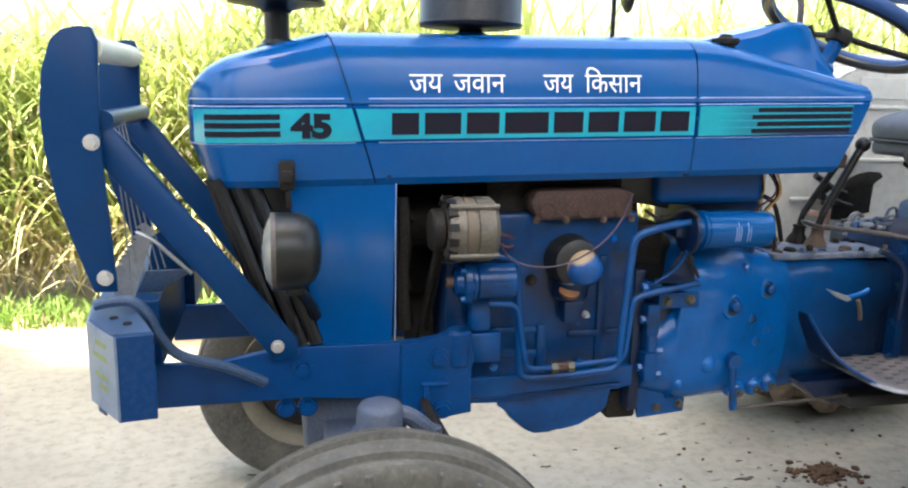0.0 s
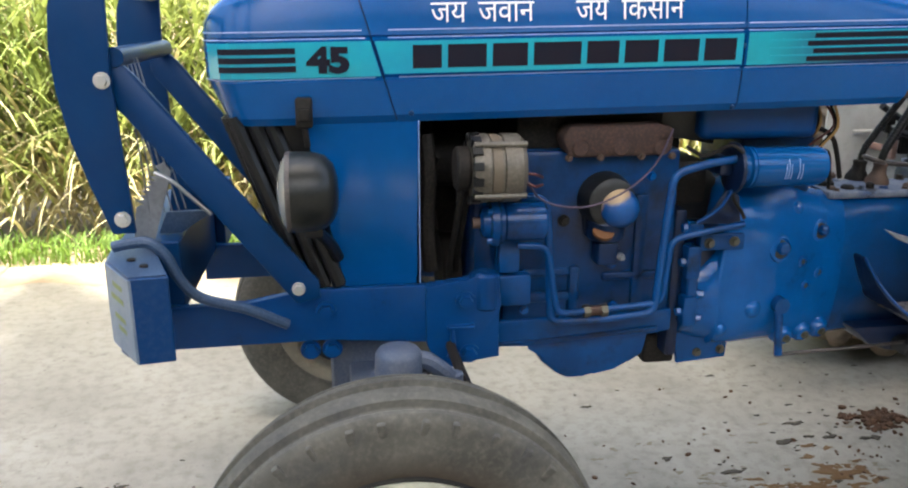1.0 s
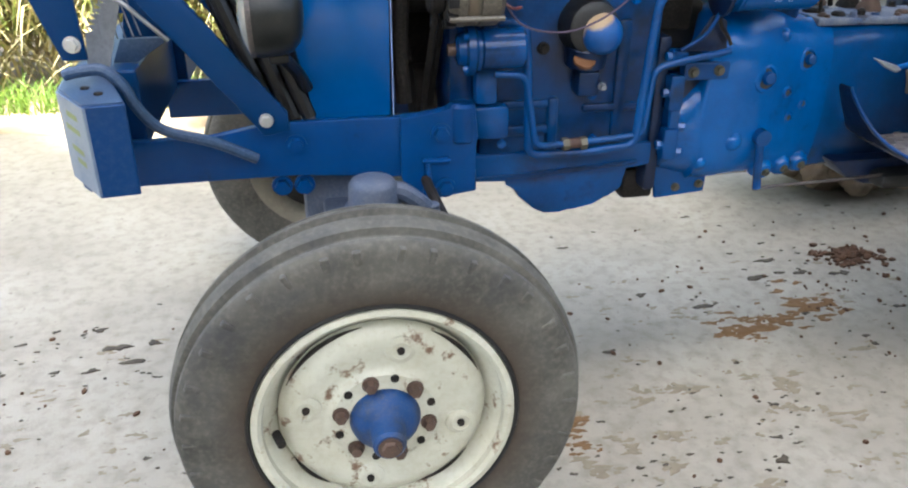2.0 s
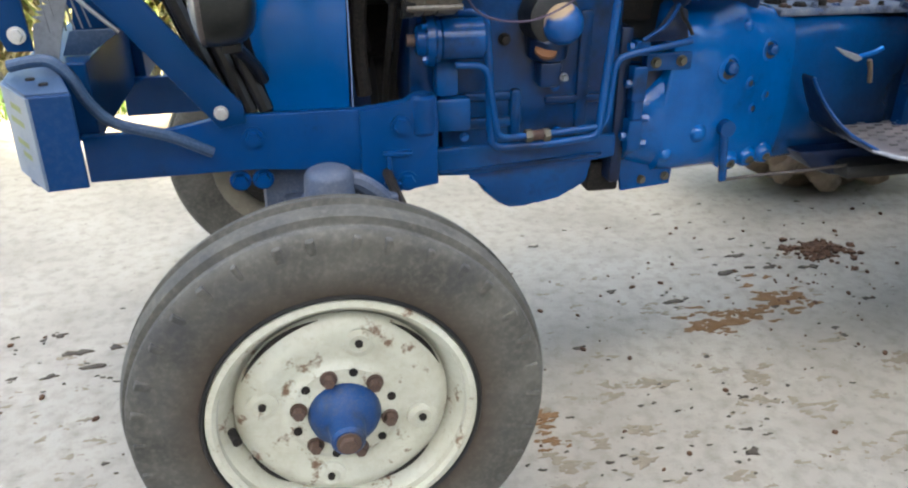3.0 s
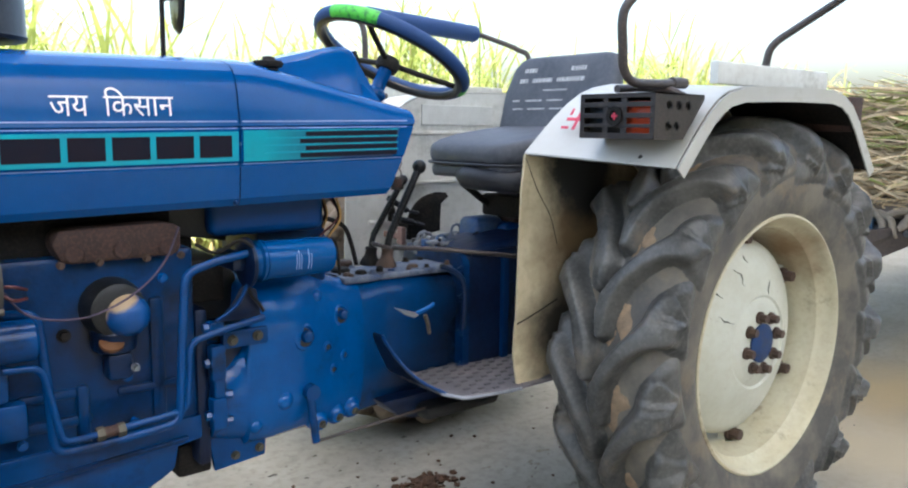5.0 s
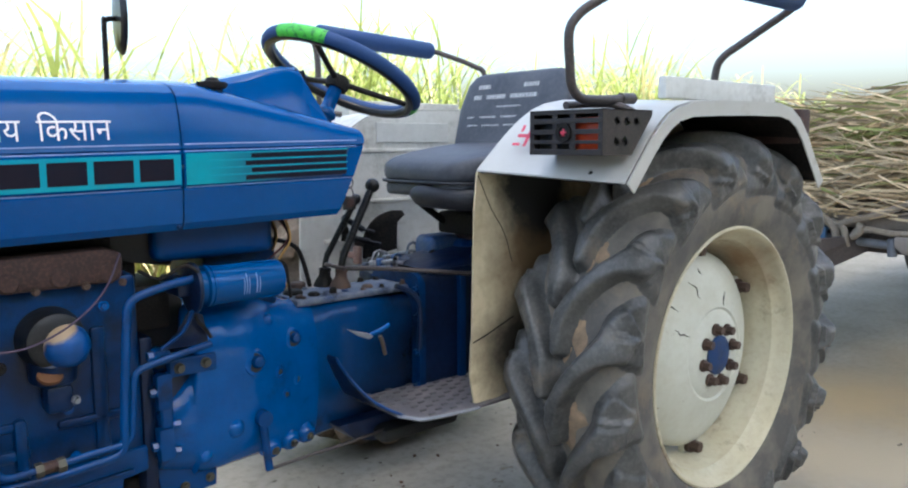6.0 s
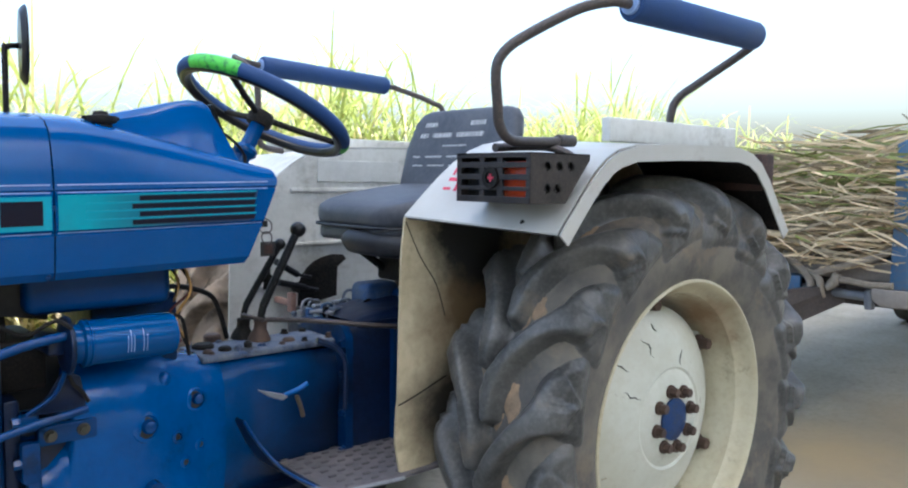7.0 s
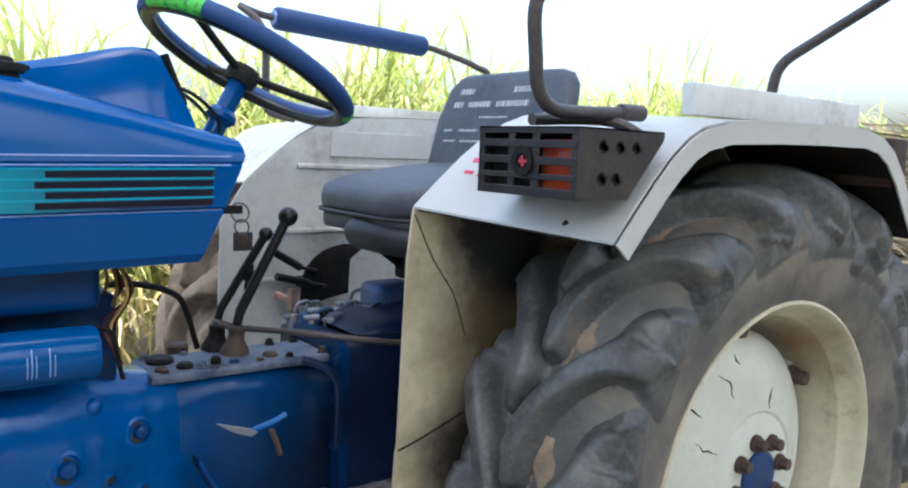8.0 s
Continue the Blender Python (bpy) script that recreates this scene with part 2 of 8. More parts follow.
M_POD = mat("dusty_black_lamp_plastic", (0.006, 0.007, 0.006), 0.34, col2=(0.014, 0.014, 0.013), scale=14, fine=(0.055, 0.055, 0.05), fine_amt=0.15, bump=0.15, bump_scale=70, spec=0.3)
# Very dark blue: oil, with shade painted in for recesses and undersides
M_OILSHADE = mat("oil_and_shade_dark_casting", (0.001, 0.011, 0.042), 0.36, spec=0.4, col2=(0.002, 0.006, 0.022), scale=7, fine=(0.008, 0.03, 0.09), fine_amt=0.3, bump=0.4, bump_scale=16, dent=0.008)
# Near-black iron; also paints the shade in hollows and seams
M_DEEPBLACK = mat("black_iron_and_shade", (0.008, 0.008, 0.008), 0.5, scale=12, fine=(0.03, 0.027, 0.024), fine_amt=0.3, bump=0.3)
M_WIREO = mat("red_cable", (0.10, 0.02, 0.016), 0.5)
M_WIREY = mat("yellow_brown_cable", (0.40, 0.22, 0.06), 0.6)
M_PLATE = mat("worn_tread_plate", (0.19, 0.17, 0.165), 0.5, 0.3, col2=(0.10, 0.092, 0.095), scale=18, fine=(0.08, 0.10, 0.16), fine_amt=0.4, bump=0.2)
M_MIRROR = bpy.data.materials.new("mirror_glass")
M_MIRROR.use_nodes = True
M_MIRROR.node_tree.nodes["Principled BSDF"].inputs["Metallic"].default_value = 1.0
M_MIRROR.node_tree.nodes["Principled BSDF"].inputs["Roughness"].default_value = 0.03
# Tan spots near the trailer paint warm sunlit patches into the concrete
M_ROAD = mat("pale_concrete", (0.295, 0.272, 0.228), 0.85, col2=(0.228, 0.208, 0.172), scale=2.2, mix=(0.35, 0.65), fine=(0.155, 0.136, 0.104), fine_amt=0.62, bump=0.5, bump_scale=140, spec=0.25, stain=(0.13, 0.112, 0.086), stain_scale=38, stain_at=(0.60, 0.70), spots=(((4.05, -0.38, 0.0), 0.15, 0.75, (0.40, 0.30, 0.17), 0.7), ((5.0, -0.9, 0.0), 0.3, 1.1, (0.33, 0.26, 0.165), 0.9), ((3.3, -0.7, 0.0), 0.1, 0.7, (0.33, 0.275, 0.19), 0.7)))
M_SOIL = mat("dry_soil", (0.28, 0.21, 0.14), 0.95, col2=(0.36, 0.29, 0.20), scale=2, fine=(0.16, 0.12, 0.08), fine_amt=0.4, bump=0.8, bump_scale=30, spec=0.1)
M_DUNG = mat("brown_dung", (0.085, 0.045, 0.026), 0.9, col2=(0.05, 0.03, 0.02), scale=40, fine=(0.17, 0.10, 0.055), fine_amt=0.4, bump=0.8, bump_scale=160, spec=0.2)
M_MUD = mat("ochre_mud_stain", (0.125, 0.068, 0.030), 0.9, col2=(0.175, 0.110, 0.058), scale=30, fine=(0.12, 0.08, 0.045), fine_amt=0.4, bump=0.4, bump_scale=150, spec=0.1)
M_FAINT = mat("faint_brown_stain", (0.17, 0.142, 0.103), 0.9, col2=(0.21, 0.18, 0.135), scale=30, fine_amt=0.3, bump=0.2, spec=0.1)
M_SPOT = mat("dark_wet_spot", (0.038, 0.031, 0.023), 0.8, col2=(0.080, 0.068, 0.052), scale=30, fine_amt=0.3, bump=0.3, spec=0.2)
M_CANE = mat("green_cane_leaf", (0.21, 0.27, 0.075), 0.55, col2=(0.34, 0.36, 0.125), scale=1.3, fine_amt=0.1, trans=(0.36, 0.41, 0.11), rnd=0.35, spec=0.4)
M_STRAW = mat("dry_cane_leaf", (0.42, 0.37, 0.21), 0.7, col2=(0.49, 0.44, 0.27), scale=1.5, fine_amt=0.1, trans=(0.58, 0.48, 0.22), rnd=0.3, spec=0.2)
M_GRASS = mat("verge_grass", (0.11, 0.20, 0.035), 0.6, col2=(0.18, 0.26, 0.06), scale=1.5, fine_amt=0.1, trans=(0.25, 0.38, 0.06), rnd=0.35)
M_HAY = mat("dry_fodder_stalk", (0.56, 0.44, 0.27), 0.8, col2=(0.40, 0.29, 0.165), scale=3, fine_amt=0.1, rnd=0.6, spec=0.15)
M_HAYG = mat("green_fodder_stalk", (0.22, 0.25, 0.07), 0.7, col2=(0.28, 0.27, 0.10), scale=3, fine_amt=0.1, rnd=0.4, spec=0.2)
M_ROPE = mat("jute_rope", (0.30, 0.25, 0.19), 0.95, col2=(0.22, 0.18, 0.13), scale=40, fine_amt=0.3, bump=0.8, bump_scale=200)
M_TBLUE = mat("faded_trailer_paint", (0.05, 0.13, 0.25), 0.6, col2=(0.08, 0.14, 0.20), scale=6, fine=(0.20, 0.15, 0.11), fine_amt=0.35, bump=0.15, stain=(0.15, 0.10, 0.07), stain_scale=7, stain_at=(0.58, 0.7))
M_PLANK = mat("grey_plank", (0.27, 0.23, 0.19), 0.85, col2=(0.19, 0.16, 0.13), scale=9, fine_amt=0.3, bump=0.4)
M_BARK = mat("tree_bark", (0.13, 0.10, 0.075), 0.9, scale=8, fine_amt=0.3, bump=0.8, bump_scale=30)
M_LEAF = mat("tree_leaf", (0.045, 0.095, 0.025), 0.5, scale=2, fine_amt=0.1, trans=(0.08, 0.16, 0.03), rnd=0.35)

# ---- mesh helpers ----
Y0 = -0.05   # the tractor's centre line


def thing(name, at, label, category, group="", kind=""):
    ob = new(name)
    ob.empty_display_size = 0.1
    ob.location = at
    return tagged(ob, label, category, group, kind)


def part(name, bm, material, parent=None, label="", smooth=True, angle=35):
    me = bpy.data.meshes.new(name)
    bmesh.ops.recalc_face_normals(bm, faces=bm.faces[:])
    for f in bm.faces:
        f.smooth = smooth
    if smooth:
        lim = radians(angle)
        for e in bm.edges:
            if len(e.link_faces) == 2 and e.calc_face_angle(0.0) > lim:
                e.smooth = False
    bm.to_mesh(me)
    bm.free()
    me.materials.append(material)
    ob = new(name, me)
    if parent is not None:
        ob.parent = parent
        if parent.type == "EMPTY":
            ob.matrix_parent_inverse = Matrix.Translation(parent.location).inverted()
    if label:
        ob["label"] = label
    return ob


def same_mesh(ob, offset):
    """Another object on the same mesh, moved by offset, under the same parent."""
    o = ob.copy()
    scene.collection.objects.link(o)
    o.location = Vector(ob.location) + Vector(offset)
    return o


def B():
    return bmesh.new()


def box(bm, lo, hi, bev=0.0, seg=2, rot=None):
    c = [(a + b) / 2 for a, b in zip(lo, hi)]
    s = [abs(b - a) for a, b in zip(lo, hi)]
    m = Matrix.Translation(c) @ (rot.to_4x4() if rot else Matrix()) @ Matrix.Diagonal((*s, 1))
    g = bmesh.ops.create_cube(bm, size=1, matrix=m)
    if bev:
        es = list({e for v in g["verts"] for e in v.link_edges})
        bmesh.ops.bevel(bm, geom=es, offset=bev, segments=seg, profile=0.5, affect="EDGES")
    return bm


def frame_of(d):
    d = Vector(d).normalized()
    u = d.cross(Vector((0, 0, 1)))
    if u.length < 1e-3:
        u = d.cross(Vector((1, 0, 0)))
    u.normalize()
    return d, u, d.cross(u)


def rings(bm, loops, close_ends=True, cyclic=True):
    rows = [[bm.verts.new(p) for p in lp] for lp in loops]
    n = len(rows[0])
    for a, b in zip(rows, rows[1:]):
        for i in range(n if cyclic else n - 1):
            j = (i + 1) % n
            bm.faces.new((a[i], a[j], b[j], b[i]))
    if close_ends and cyclic:
        bm.faces.new(rows[0][::-1])
        bm.faces.new(rows[-1])
    return rows


def cyl(bm, p0, p1, r0, r1=None, n=20, bev=0.0):
    p0, p1 = Vector(p0), Vector(p1)
    r1 = r0 if r1 is None else r1
    d, u, w = frame_of(p1 - p0)
    L = (p1 - p0).length
    prof = [(0, r0), (L, r1)]
    if bev:
        prof = [(0, r0 - bev), (bev, r0), (L - bev, r1), (L, r1 - bev)]
    rings(bm, [[p0 + d * t + (u * math.cos(2 * math.pi * i / n) + w * math.sin(2 * math.pi * i / n)) * r for i in range(n)] for t, r in prof])
    return bm


def lathe(bm, c, axis, prof, n=48, closed=False):
    """prof: (distance along axis, radius)."""
    c = Vector(c)
    d, u, w = frame_of(axis)
    loops = [[c + d * t + (u * math.cos(2 * math.pi * i / n) + w * math.sin(2 * math.pi * i / n)) * r for i in range(n)] for t, r in prof]
    if closed:
        loops.append(loops[0])
        rings(bm, loops, close_ends=False)
        bmesh.ops.remove_doubles(bm, verts=bm.verts[:], dist=1e-6)
    else:
        rings(bm, loops, close_ends=True)
    return bm


def smooth_path(pts, k=6):
    pts = [Vector(p) for p in pts]
    if len(pts) < 3:
        return pts
    P = [pts[0] * 2 - pts[1]] + pts + [pts[-1] * 2 - pts[-2]]
    out = []
    for a, b, c, d in zip(P, P[1:], P[2:], P[3:]):
        for i in range(k):
            t = i / k
            out.append(0.5 * ((2 * b) + (c - a) * t + (2 * a - 5 * b + 4 * c - d) * t * t + (3 * b - a - 3 * c + d) * t ** 3))
    return out + [pts[-1]]


def tube(bm, pts, r, n=10, k=5, soft=True):
    path = smooth_path(pts, k) if soft else [Vector(p) for p in pts]
    loops, u = [], None
    for i, p in enumerate(path):
        d = (path[min(i + 1, len(path) - 1)] - path[max(i - 1, 0)]).normalized()
        if u is None:
            u = frame_of(d)[1]
        u = (u - d * u.dot(d)).normalized()
        w = d.cross(u)
        rr = r(i / (len(path) - 1)) if callable(r) else r
        loops.append([p + (u * math.cos(2 * math.pi * j / n) + w * math.sin(2 * math.pi * j / n)) * rr for j in range(n)])
    rings(bm, loops)
    return bm


def prism(bm, poly, y0, y1, bev=0.0, axis="y"):
    """An (a, b) outline drawn out along one axis: y for (x, z), z for (x, y), x for (y, z)."""
    def at(a, b, c):
        return {"y": (a, c, b), "z": (a, b, c), "x": (c, a, b)}[axis]
    lo = [bm.verts.new(at(a, b, y0)) for a, b in poly]
    hi = [bm.verts.new(at(a, b, y1)) for a, b in poly]
    n = len(poly)
    fs = [bm.faces.new(lo[::-1]), bm.faces.new(hi)]
    for i in range(n):
        j = (i + 1) % n
        fs.append(bm.faces.new((lo[i], lo[j], hi[j], hi[i])))
    if bev:
        es = list({e for f in fs for e in f.edges})
        bmesh.ops.bevel(bm, geom=es, offset=bev, segments=2, profile=0.5, affect="EDGES")
    return bm


def hexbolt(bm, p, axis, r, h):
    d = Vector(axis).normalized()
    cyl(bm, p, Vector(p) + d * h * 0.3, r * 1.35, n=14)
    cyl(bm, Vector(p) + d * h * 0.3, Vector(p) + d * h, r, r * 0.93, n=6)
    return bm


def sheet(bm, f, us, vs, thick, normal):
    """A thin plate on the surface f(u, v)."""
    n = Vector(normal) * thick
    top = [[bm.verts.new(Vector(f(u, v)) + n) for v in vs] for u in us]
    bot = [[bm.verts.new(Vector(f(u, v))) for v in vs] for u in us]
    for g, flip in ((top, False), (bot, True)):
        for a, b in zip(g, g[1:]):
            for i in range(len(vs) - 1):
                q = (a[i], a[i + 1], b[i + 1], b[i])
                bm.faces.new(q[::-1] if flip else q)
    nu, nv = len(us), len(vs)
    for i in range(nu - 1):
        for j in (0, nv - 1):
            bm.faces.new((top[i][j], top[i + 1][j], bot[i + 1][j], bot[i][j]))
    for j in range(nv - 1):
        for i in (0, nu - 1):
            bm.faces.new((top[i][j], top[i][j + 1], bot[i][j + 1], bot[i][j]))
    return bm


def span(a, b, n):
    return [a + (b - a) * i / n for i in range(n + 1)]

# ---- ground ----
bm = B()
bmesh.ops.create_grid(bm, x_segments=40, y_segments=40, size=400, matrix=Matrix.Translation((0, 0, -0.03)))
tagged(part("ground", bm, M_SOIL, smooth=False), "dry brown field soil round the road", "ground", kind="structure")
bm = B()
box(bm, (-60, -9, -0.2), (60, 2.32, 0.0), 0.01)
tagged(part("road", bm, M_ROAD, smooth=False), "pale worn concrete road with dirt specks", "road", kind="structure")

# ---- the tractor ----
tractor = thing("tractor", (1.0, Y0, 0.0), "blue farm tractor with cream rear fenders parked on the concrete road", "tractor")


def seam_x(z):
    """The slanted joint between nose and middle bonnet panel."""
    return 0.036 - 0.089 * (z - 1.077) / 0.296


def rise(x):
    """The bonnet's lines climb a little to the rear."""
    return 0.020 * x


HALF = 0.237
SIDE = [(1.075, 0.215), (1.09, 0.226), (1.158, 0.234), (1.163, 0.231), (1.168, 0.236), (1.235, HALF), (1.239, 0.231), (1.243, 0.236), (1.252, 0.234), (1.27, 0.232), (1.31, 0.225), (1.340, 0.216), (1.356, 0.205), (1.369, 0.185), (1.379, 0.152), (1.386, 0.105), (1.391, 0.055), (1.393, 0.0)]


def bonnet_side(z):
    for (a, u), (b, v) in zip(SIDE, SIDE[1:]):
        if a <= z <= b:
            return u + (v - u) * (z - a) / (b - a)
    return HALF


def outline(fw=1.0, ztop=None, zbot=None, dz=0.0, drop=0.0):
    """Cross-section of the bonnet: left side up, over the top, down the right side."""
    left = []
    for z, w in SIDE:
        zz = z
        if ztop is not None and z > 1.252:
            zz = 1.252 + (ztop - 1.252) * (z - 1.252) / (1.393 - 1.252)
        if zbot is not None and z < 1.16:
            zz = 1.16 - (1.16 - zbot) * (1.16 - z) / (1.16 - 1.075)
        left.append((Y0 - w * fw, zz + dz))
    right = [(2 * Y0 - y, z) for y, z in left[:-1]][::-1]
    return left + right


def shell(bm, rows, thick=0.005):
    rings(bm, rows, close_ends=False, cyclic=False)
    bmesh.ops.recalc_face_normals(bm, faces=bm.faces[:])
    g = bmesh.ops.solidify(bm, geom=bm.faces[:], thickness=thick)
    return bm


# middle panel
bm = B()
rows = []
for t in span(0, 1, 10):
    row = []
    for y, z in outline():
        x = (seam_x(z) + 0.0018) * (1 - t) + 0.7445 * t
        row.append((x, y, z + rise(x)))
    rows.append(row)
shell(bm, rows)
bonnet = part("bonnet", bm, M_BLUE, tractor, "glossy mid-blue sheet-metal bonnet with a slogan", angle=20)

# nose
bm = B()
rows = []
NOSE = 0.345


def nose_width(t):
    """How the nose narrows from the seam (0) to its front (1)."""
    u = max(0.0, (t - 0.2) / 0.8)
    return max(0.0, 1 - u ** 7) ** 0.4


def nose_height(t):
    """How far the nose's top still stands over the pinstripe."""
    pts = ((0.0, 1.0), (0.2, 0.91), (0.44, 0.775), (0.71, 0.62), (0.82, 0.50), (0.90, 0.35), (0.955, 0.17), (1.0, 0.02))
    for (a, u), (b, v) in zip(pts, pts[1:]):
        if a <= t <= b:
            return u + (v - u) * (t - a) / (b - a)
    return 0.0


for t in list(span(0, 0.7, 14)) + [0.74, 0.78, 0.82, 0.86, 0.89, 0.92, 0.945, 0.965, 0.98, 0.99, 0.996]:
    row = []
    for (y, z), (yf, zf) in zip(outline(nose_width(t)), outline()):
        zz = 1.252 + (z - 1.252) * nose_height(t) if z > 1.252 else z
        lean = 0.045 * max(0.0, (1.17 - z) / 0.1) * t ** 4
        x = (seam_x(zf) - 0.0018) * (1 - t) + (-NOSE + lean) * t
        row.append((x, y, zz + rise(x)))
    rows.append(row)
shell(bm, rows)
nose = part("bonnet_nose", bm, M_BLUE, tractor, "rounded blue bonnet nose", angle=20)
bm = B()
last = rows[-1]
bm.faces.new([bm.verts.new(p) for p in last])
part("nose_cap", bm, M_BLUE, nose)

# flange under the seam between nose and middle panel
bm = B()
rows = []
for t in (-0.022, 0.022):
    rows.append([(seam_x(z) + t, y, z - 0.004 + rise(seam_x(z) + t)) for y, z in outline(0.972)])
shell(bm, rows, 0.002)
part("seam_flange", bm, M_NAVY, bonnet)

# rear cowl with the sloping shoulder
bm = B()
rows = []
for t in span(0, 1, 9):
    row = []
    xm = 0.749 + (1.205 - 0.749) * t
    ztop = 1.393 - 0.105 * max(0, t - 0.12) ** 1.15 / 0.86
    for (y, z) in outline(1.0 - 0.05 * t, ztop=ztop):
        xe = 1.205 - 0.07 * max(0.0, (1.25 - z)) / 0.17 - 0.02 * max(0, z - 1.26) / 0.1
        x = 0.7475 * (1 - t) + xe * t
        row.append((x, y, z + rise(x)))
    rows.append(row)
rings(bm, rows, close_ends=False, cyclic=False)
bm.faces.new([bm.verts.new(p) for p in rows[-1]])
bmesh.ops.remove_doubles(bm, verts=bm.verts[:], dist=1e-5)
cowl = part("rear_cowl", bm, M_BLUE, tractor, "blue fuel tank cowl tapering to the dashboard", angle=25)

# dashboard hump
bm = B()
hump = []
for x, z, w in [(0.79, 1.392, 0.02), (0.86, 1.404, 0.070), (0.92, 1.417, 0.088), (0.98, 1.432, 0.098), (1.03, 1.446, 0.102), (1.06, 1.451, 0.104), (1.09, 1.450, 0.104), (1.102, 1.442, 0.104), (1.14, 1.35, 0.130)]:
    zb = 1.30
    hump.append([(x, Y0 - w - 0.060, zb), (x, Y0 - w - 0.036, zb + (z - zb) * 0.45), (x, Y0 - w - 0.012, zb + (z - zb) * 0.88), (x, Y0 - w - 0.002, z - 0.006), (x, Y0 - w + 0.012, z), (x, Y0 + w - 0.012, z), (x, Y0 + w + 0.002, z - 0.006), (x, Y0 + w + 0.012, zb + (z - zb) * 0.88), (x, Y0 + w + 0.036, zb + (z - zb) * 0.45), (x, Y0 + w + 0.060, zb)])
rings(bm, hump)
dash = part("dash_cowl", bm, M_BLUE, tractor, "raised blue instrument cowl", angle=22)
bm = B()
sheet(bm, lambda u, v: (1.108 + 0.034 * v, Y0 + u, 1.443 - 0.085 * v), span(-0.098, 0.098, 4), span(0, 1, 3), 0.008, (0.95, 0, 0.3))
part("instrument_panel", bm, M_BLACK, dash, "black instrument panel")

# fuel cap
bm = B()
lathe(bm, (0.862, -0.185, 1.368), (0, 0, 1), [(-0.02, 0.030), (0.006, 0.029), (0.012, 0.022), (0.020, 0.021), (0.021, 0.029), (0.026, 0.031), (0.034, 0.030), (0.036, 0.016), (0.043, 0.013), (0.045, 0.004)], 24)
box(bm, (0.826, -0.190, 1.394), (0.898, -0.180, 1.402), 0.003)
part("fuel_cap", bm, M_DARK, tractor, "black screw fuel cap")


# films, pinstripes and letters on the bonnet side
def on_side(x, z, out=0.0015):
    if x < seam_x(z):
        t = (seam_x(z) - 0.003 - x) / (seam_x(z) + NOSE)
        fw = nose_width(t)
    elif x > 0.745:
        fw = 1 - 0.05 * (x - 0.749) / 0.456
    else:
        fw = 1
    return (x, Y0 - bonnet_side(z) * fw - out, z + rise(x))


def film(name, x0, x1, z0, z1, material, parent, out=0.001, slant=0.0, cut=False, label=""):
    bm_ = B()

    def f(u, v):
        z = z0 + (z1 - z0) * v
        a = seam_x(z) + 0.004 if cut == "left" else x0
        b = seam_x(z) - 0.004 if cut == "right" else x1 - slant * (1 - v)
        return on_side(a + (b - a) * u, z, out)
    sheet(bm_, f, span(0, 1, 14), span(0, 1, 3), 0.0012, (0, -1, 0))
    return part(name, bm_, material, parent, label, smooth=False)


film("teal_film", -0.322, 0, 1.166, 1.232, M_TEAL, nose, cut="right", label="teal decal band")
film("teal_film", 0, 0.741, 1.170, 1.231, M_TEAL, bonnet, cut="left", label="teal decal band")
film("fading_film", 0.752, 1.155, 1.168, 1.233, M_FADE, cowl, slant=0.02, label="decal fading from teal to dark blue")
for i in range(4):
    z = 1.1725 + 0.0155 * i
    film("dark_stripe", 0.885 + 0.014 * (i % 2), 1.148, z, z + 0.0095, M_INK, cowl, 0.0024, slant=0.003)
    film("teal_stripe", 0.80, 1.150, z + 0.0112, z + 0.0142, M_TEAL, cowl, 0.0024)
for i in range(3):
    z = 1.178 + 0.0165 * i
    film("dark_stripe", -0.300, -0.155, z, z + 0.011, M_INK, nose, 0.0022)
# the maker's name stands as plain dark blocks
edge = 0.066
for wd in (0.068, 0.088, 0.082, 0.108, 0.078, 0.082, 0.086, 0.080):
    film("dark_block", edge, edge + wd - 0.012, 1.179, 1.223, M_INK, bonnet, 0.0022)
    edge += wd
for x0, x1, z, par in ((-0.335, -0.006, 1.1625, nose), (0.04, 0.74, 1.1625, bonnet), (0.752, 1.165, 1.1625, cowl), (-0.335, -0.025, 1.2365, nose), (0.02, 0.74, 1.2365, bonnet), (0.752, 1.18, 1.2365, cowl), (-0.33, -0.03, 1.2505, nose), (0.02, 0.74, 1.2505, bonnet), (0.752, 1.18, 1.2505, cowl)):
    film("pinstripe", x0, x1, z, z + 0.0022, M_LINE, par, 0.0006)


def letters(name, body, size, m, material, parent, label="", fat=0.0, squeeze=1.0):
    cu = bpy.data.curves.new(name, "FONT")
    cu.body = body
    cu.size = size
    cu.extrude = 0.0006
    cu.offset = fat
    tmp = new(name, cu)
    bpy.context.view_layer.update()
    me = bpy.data.meshes.new_from_object(tmp.evaluated_get(bpy.context.evaluated_depsgraph_get()))
    bpy.data.objects.remove(tmp)
    me.transform(m @ Matrix.Diagonal((squeeze, 1, 1, 1)))
    me.materials.clear()
    me.materials.append(material)
    ob = new(name, me)
    ob.parent = parent
    if parent.type == "EMPTY":
        ob.matrix_parent_inverse = Matrix.Translation(parent.location).inverted()
    if label:
        ob["label"] = label
    return ob


TEXT_X = (0.102, 0.194, 0.388, 0.481)
letters("model_number", "45", 0.062, pose(-0.132, Y0 - HALF - 0.0035, 1.1755, 90, 0, 0) , M_INK, nose, "dark model number 45", fat=0.0035, squeeze=1.25)


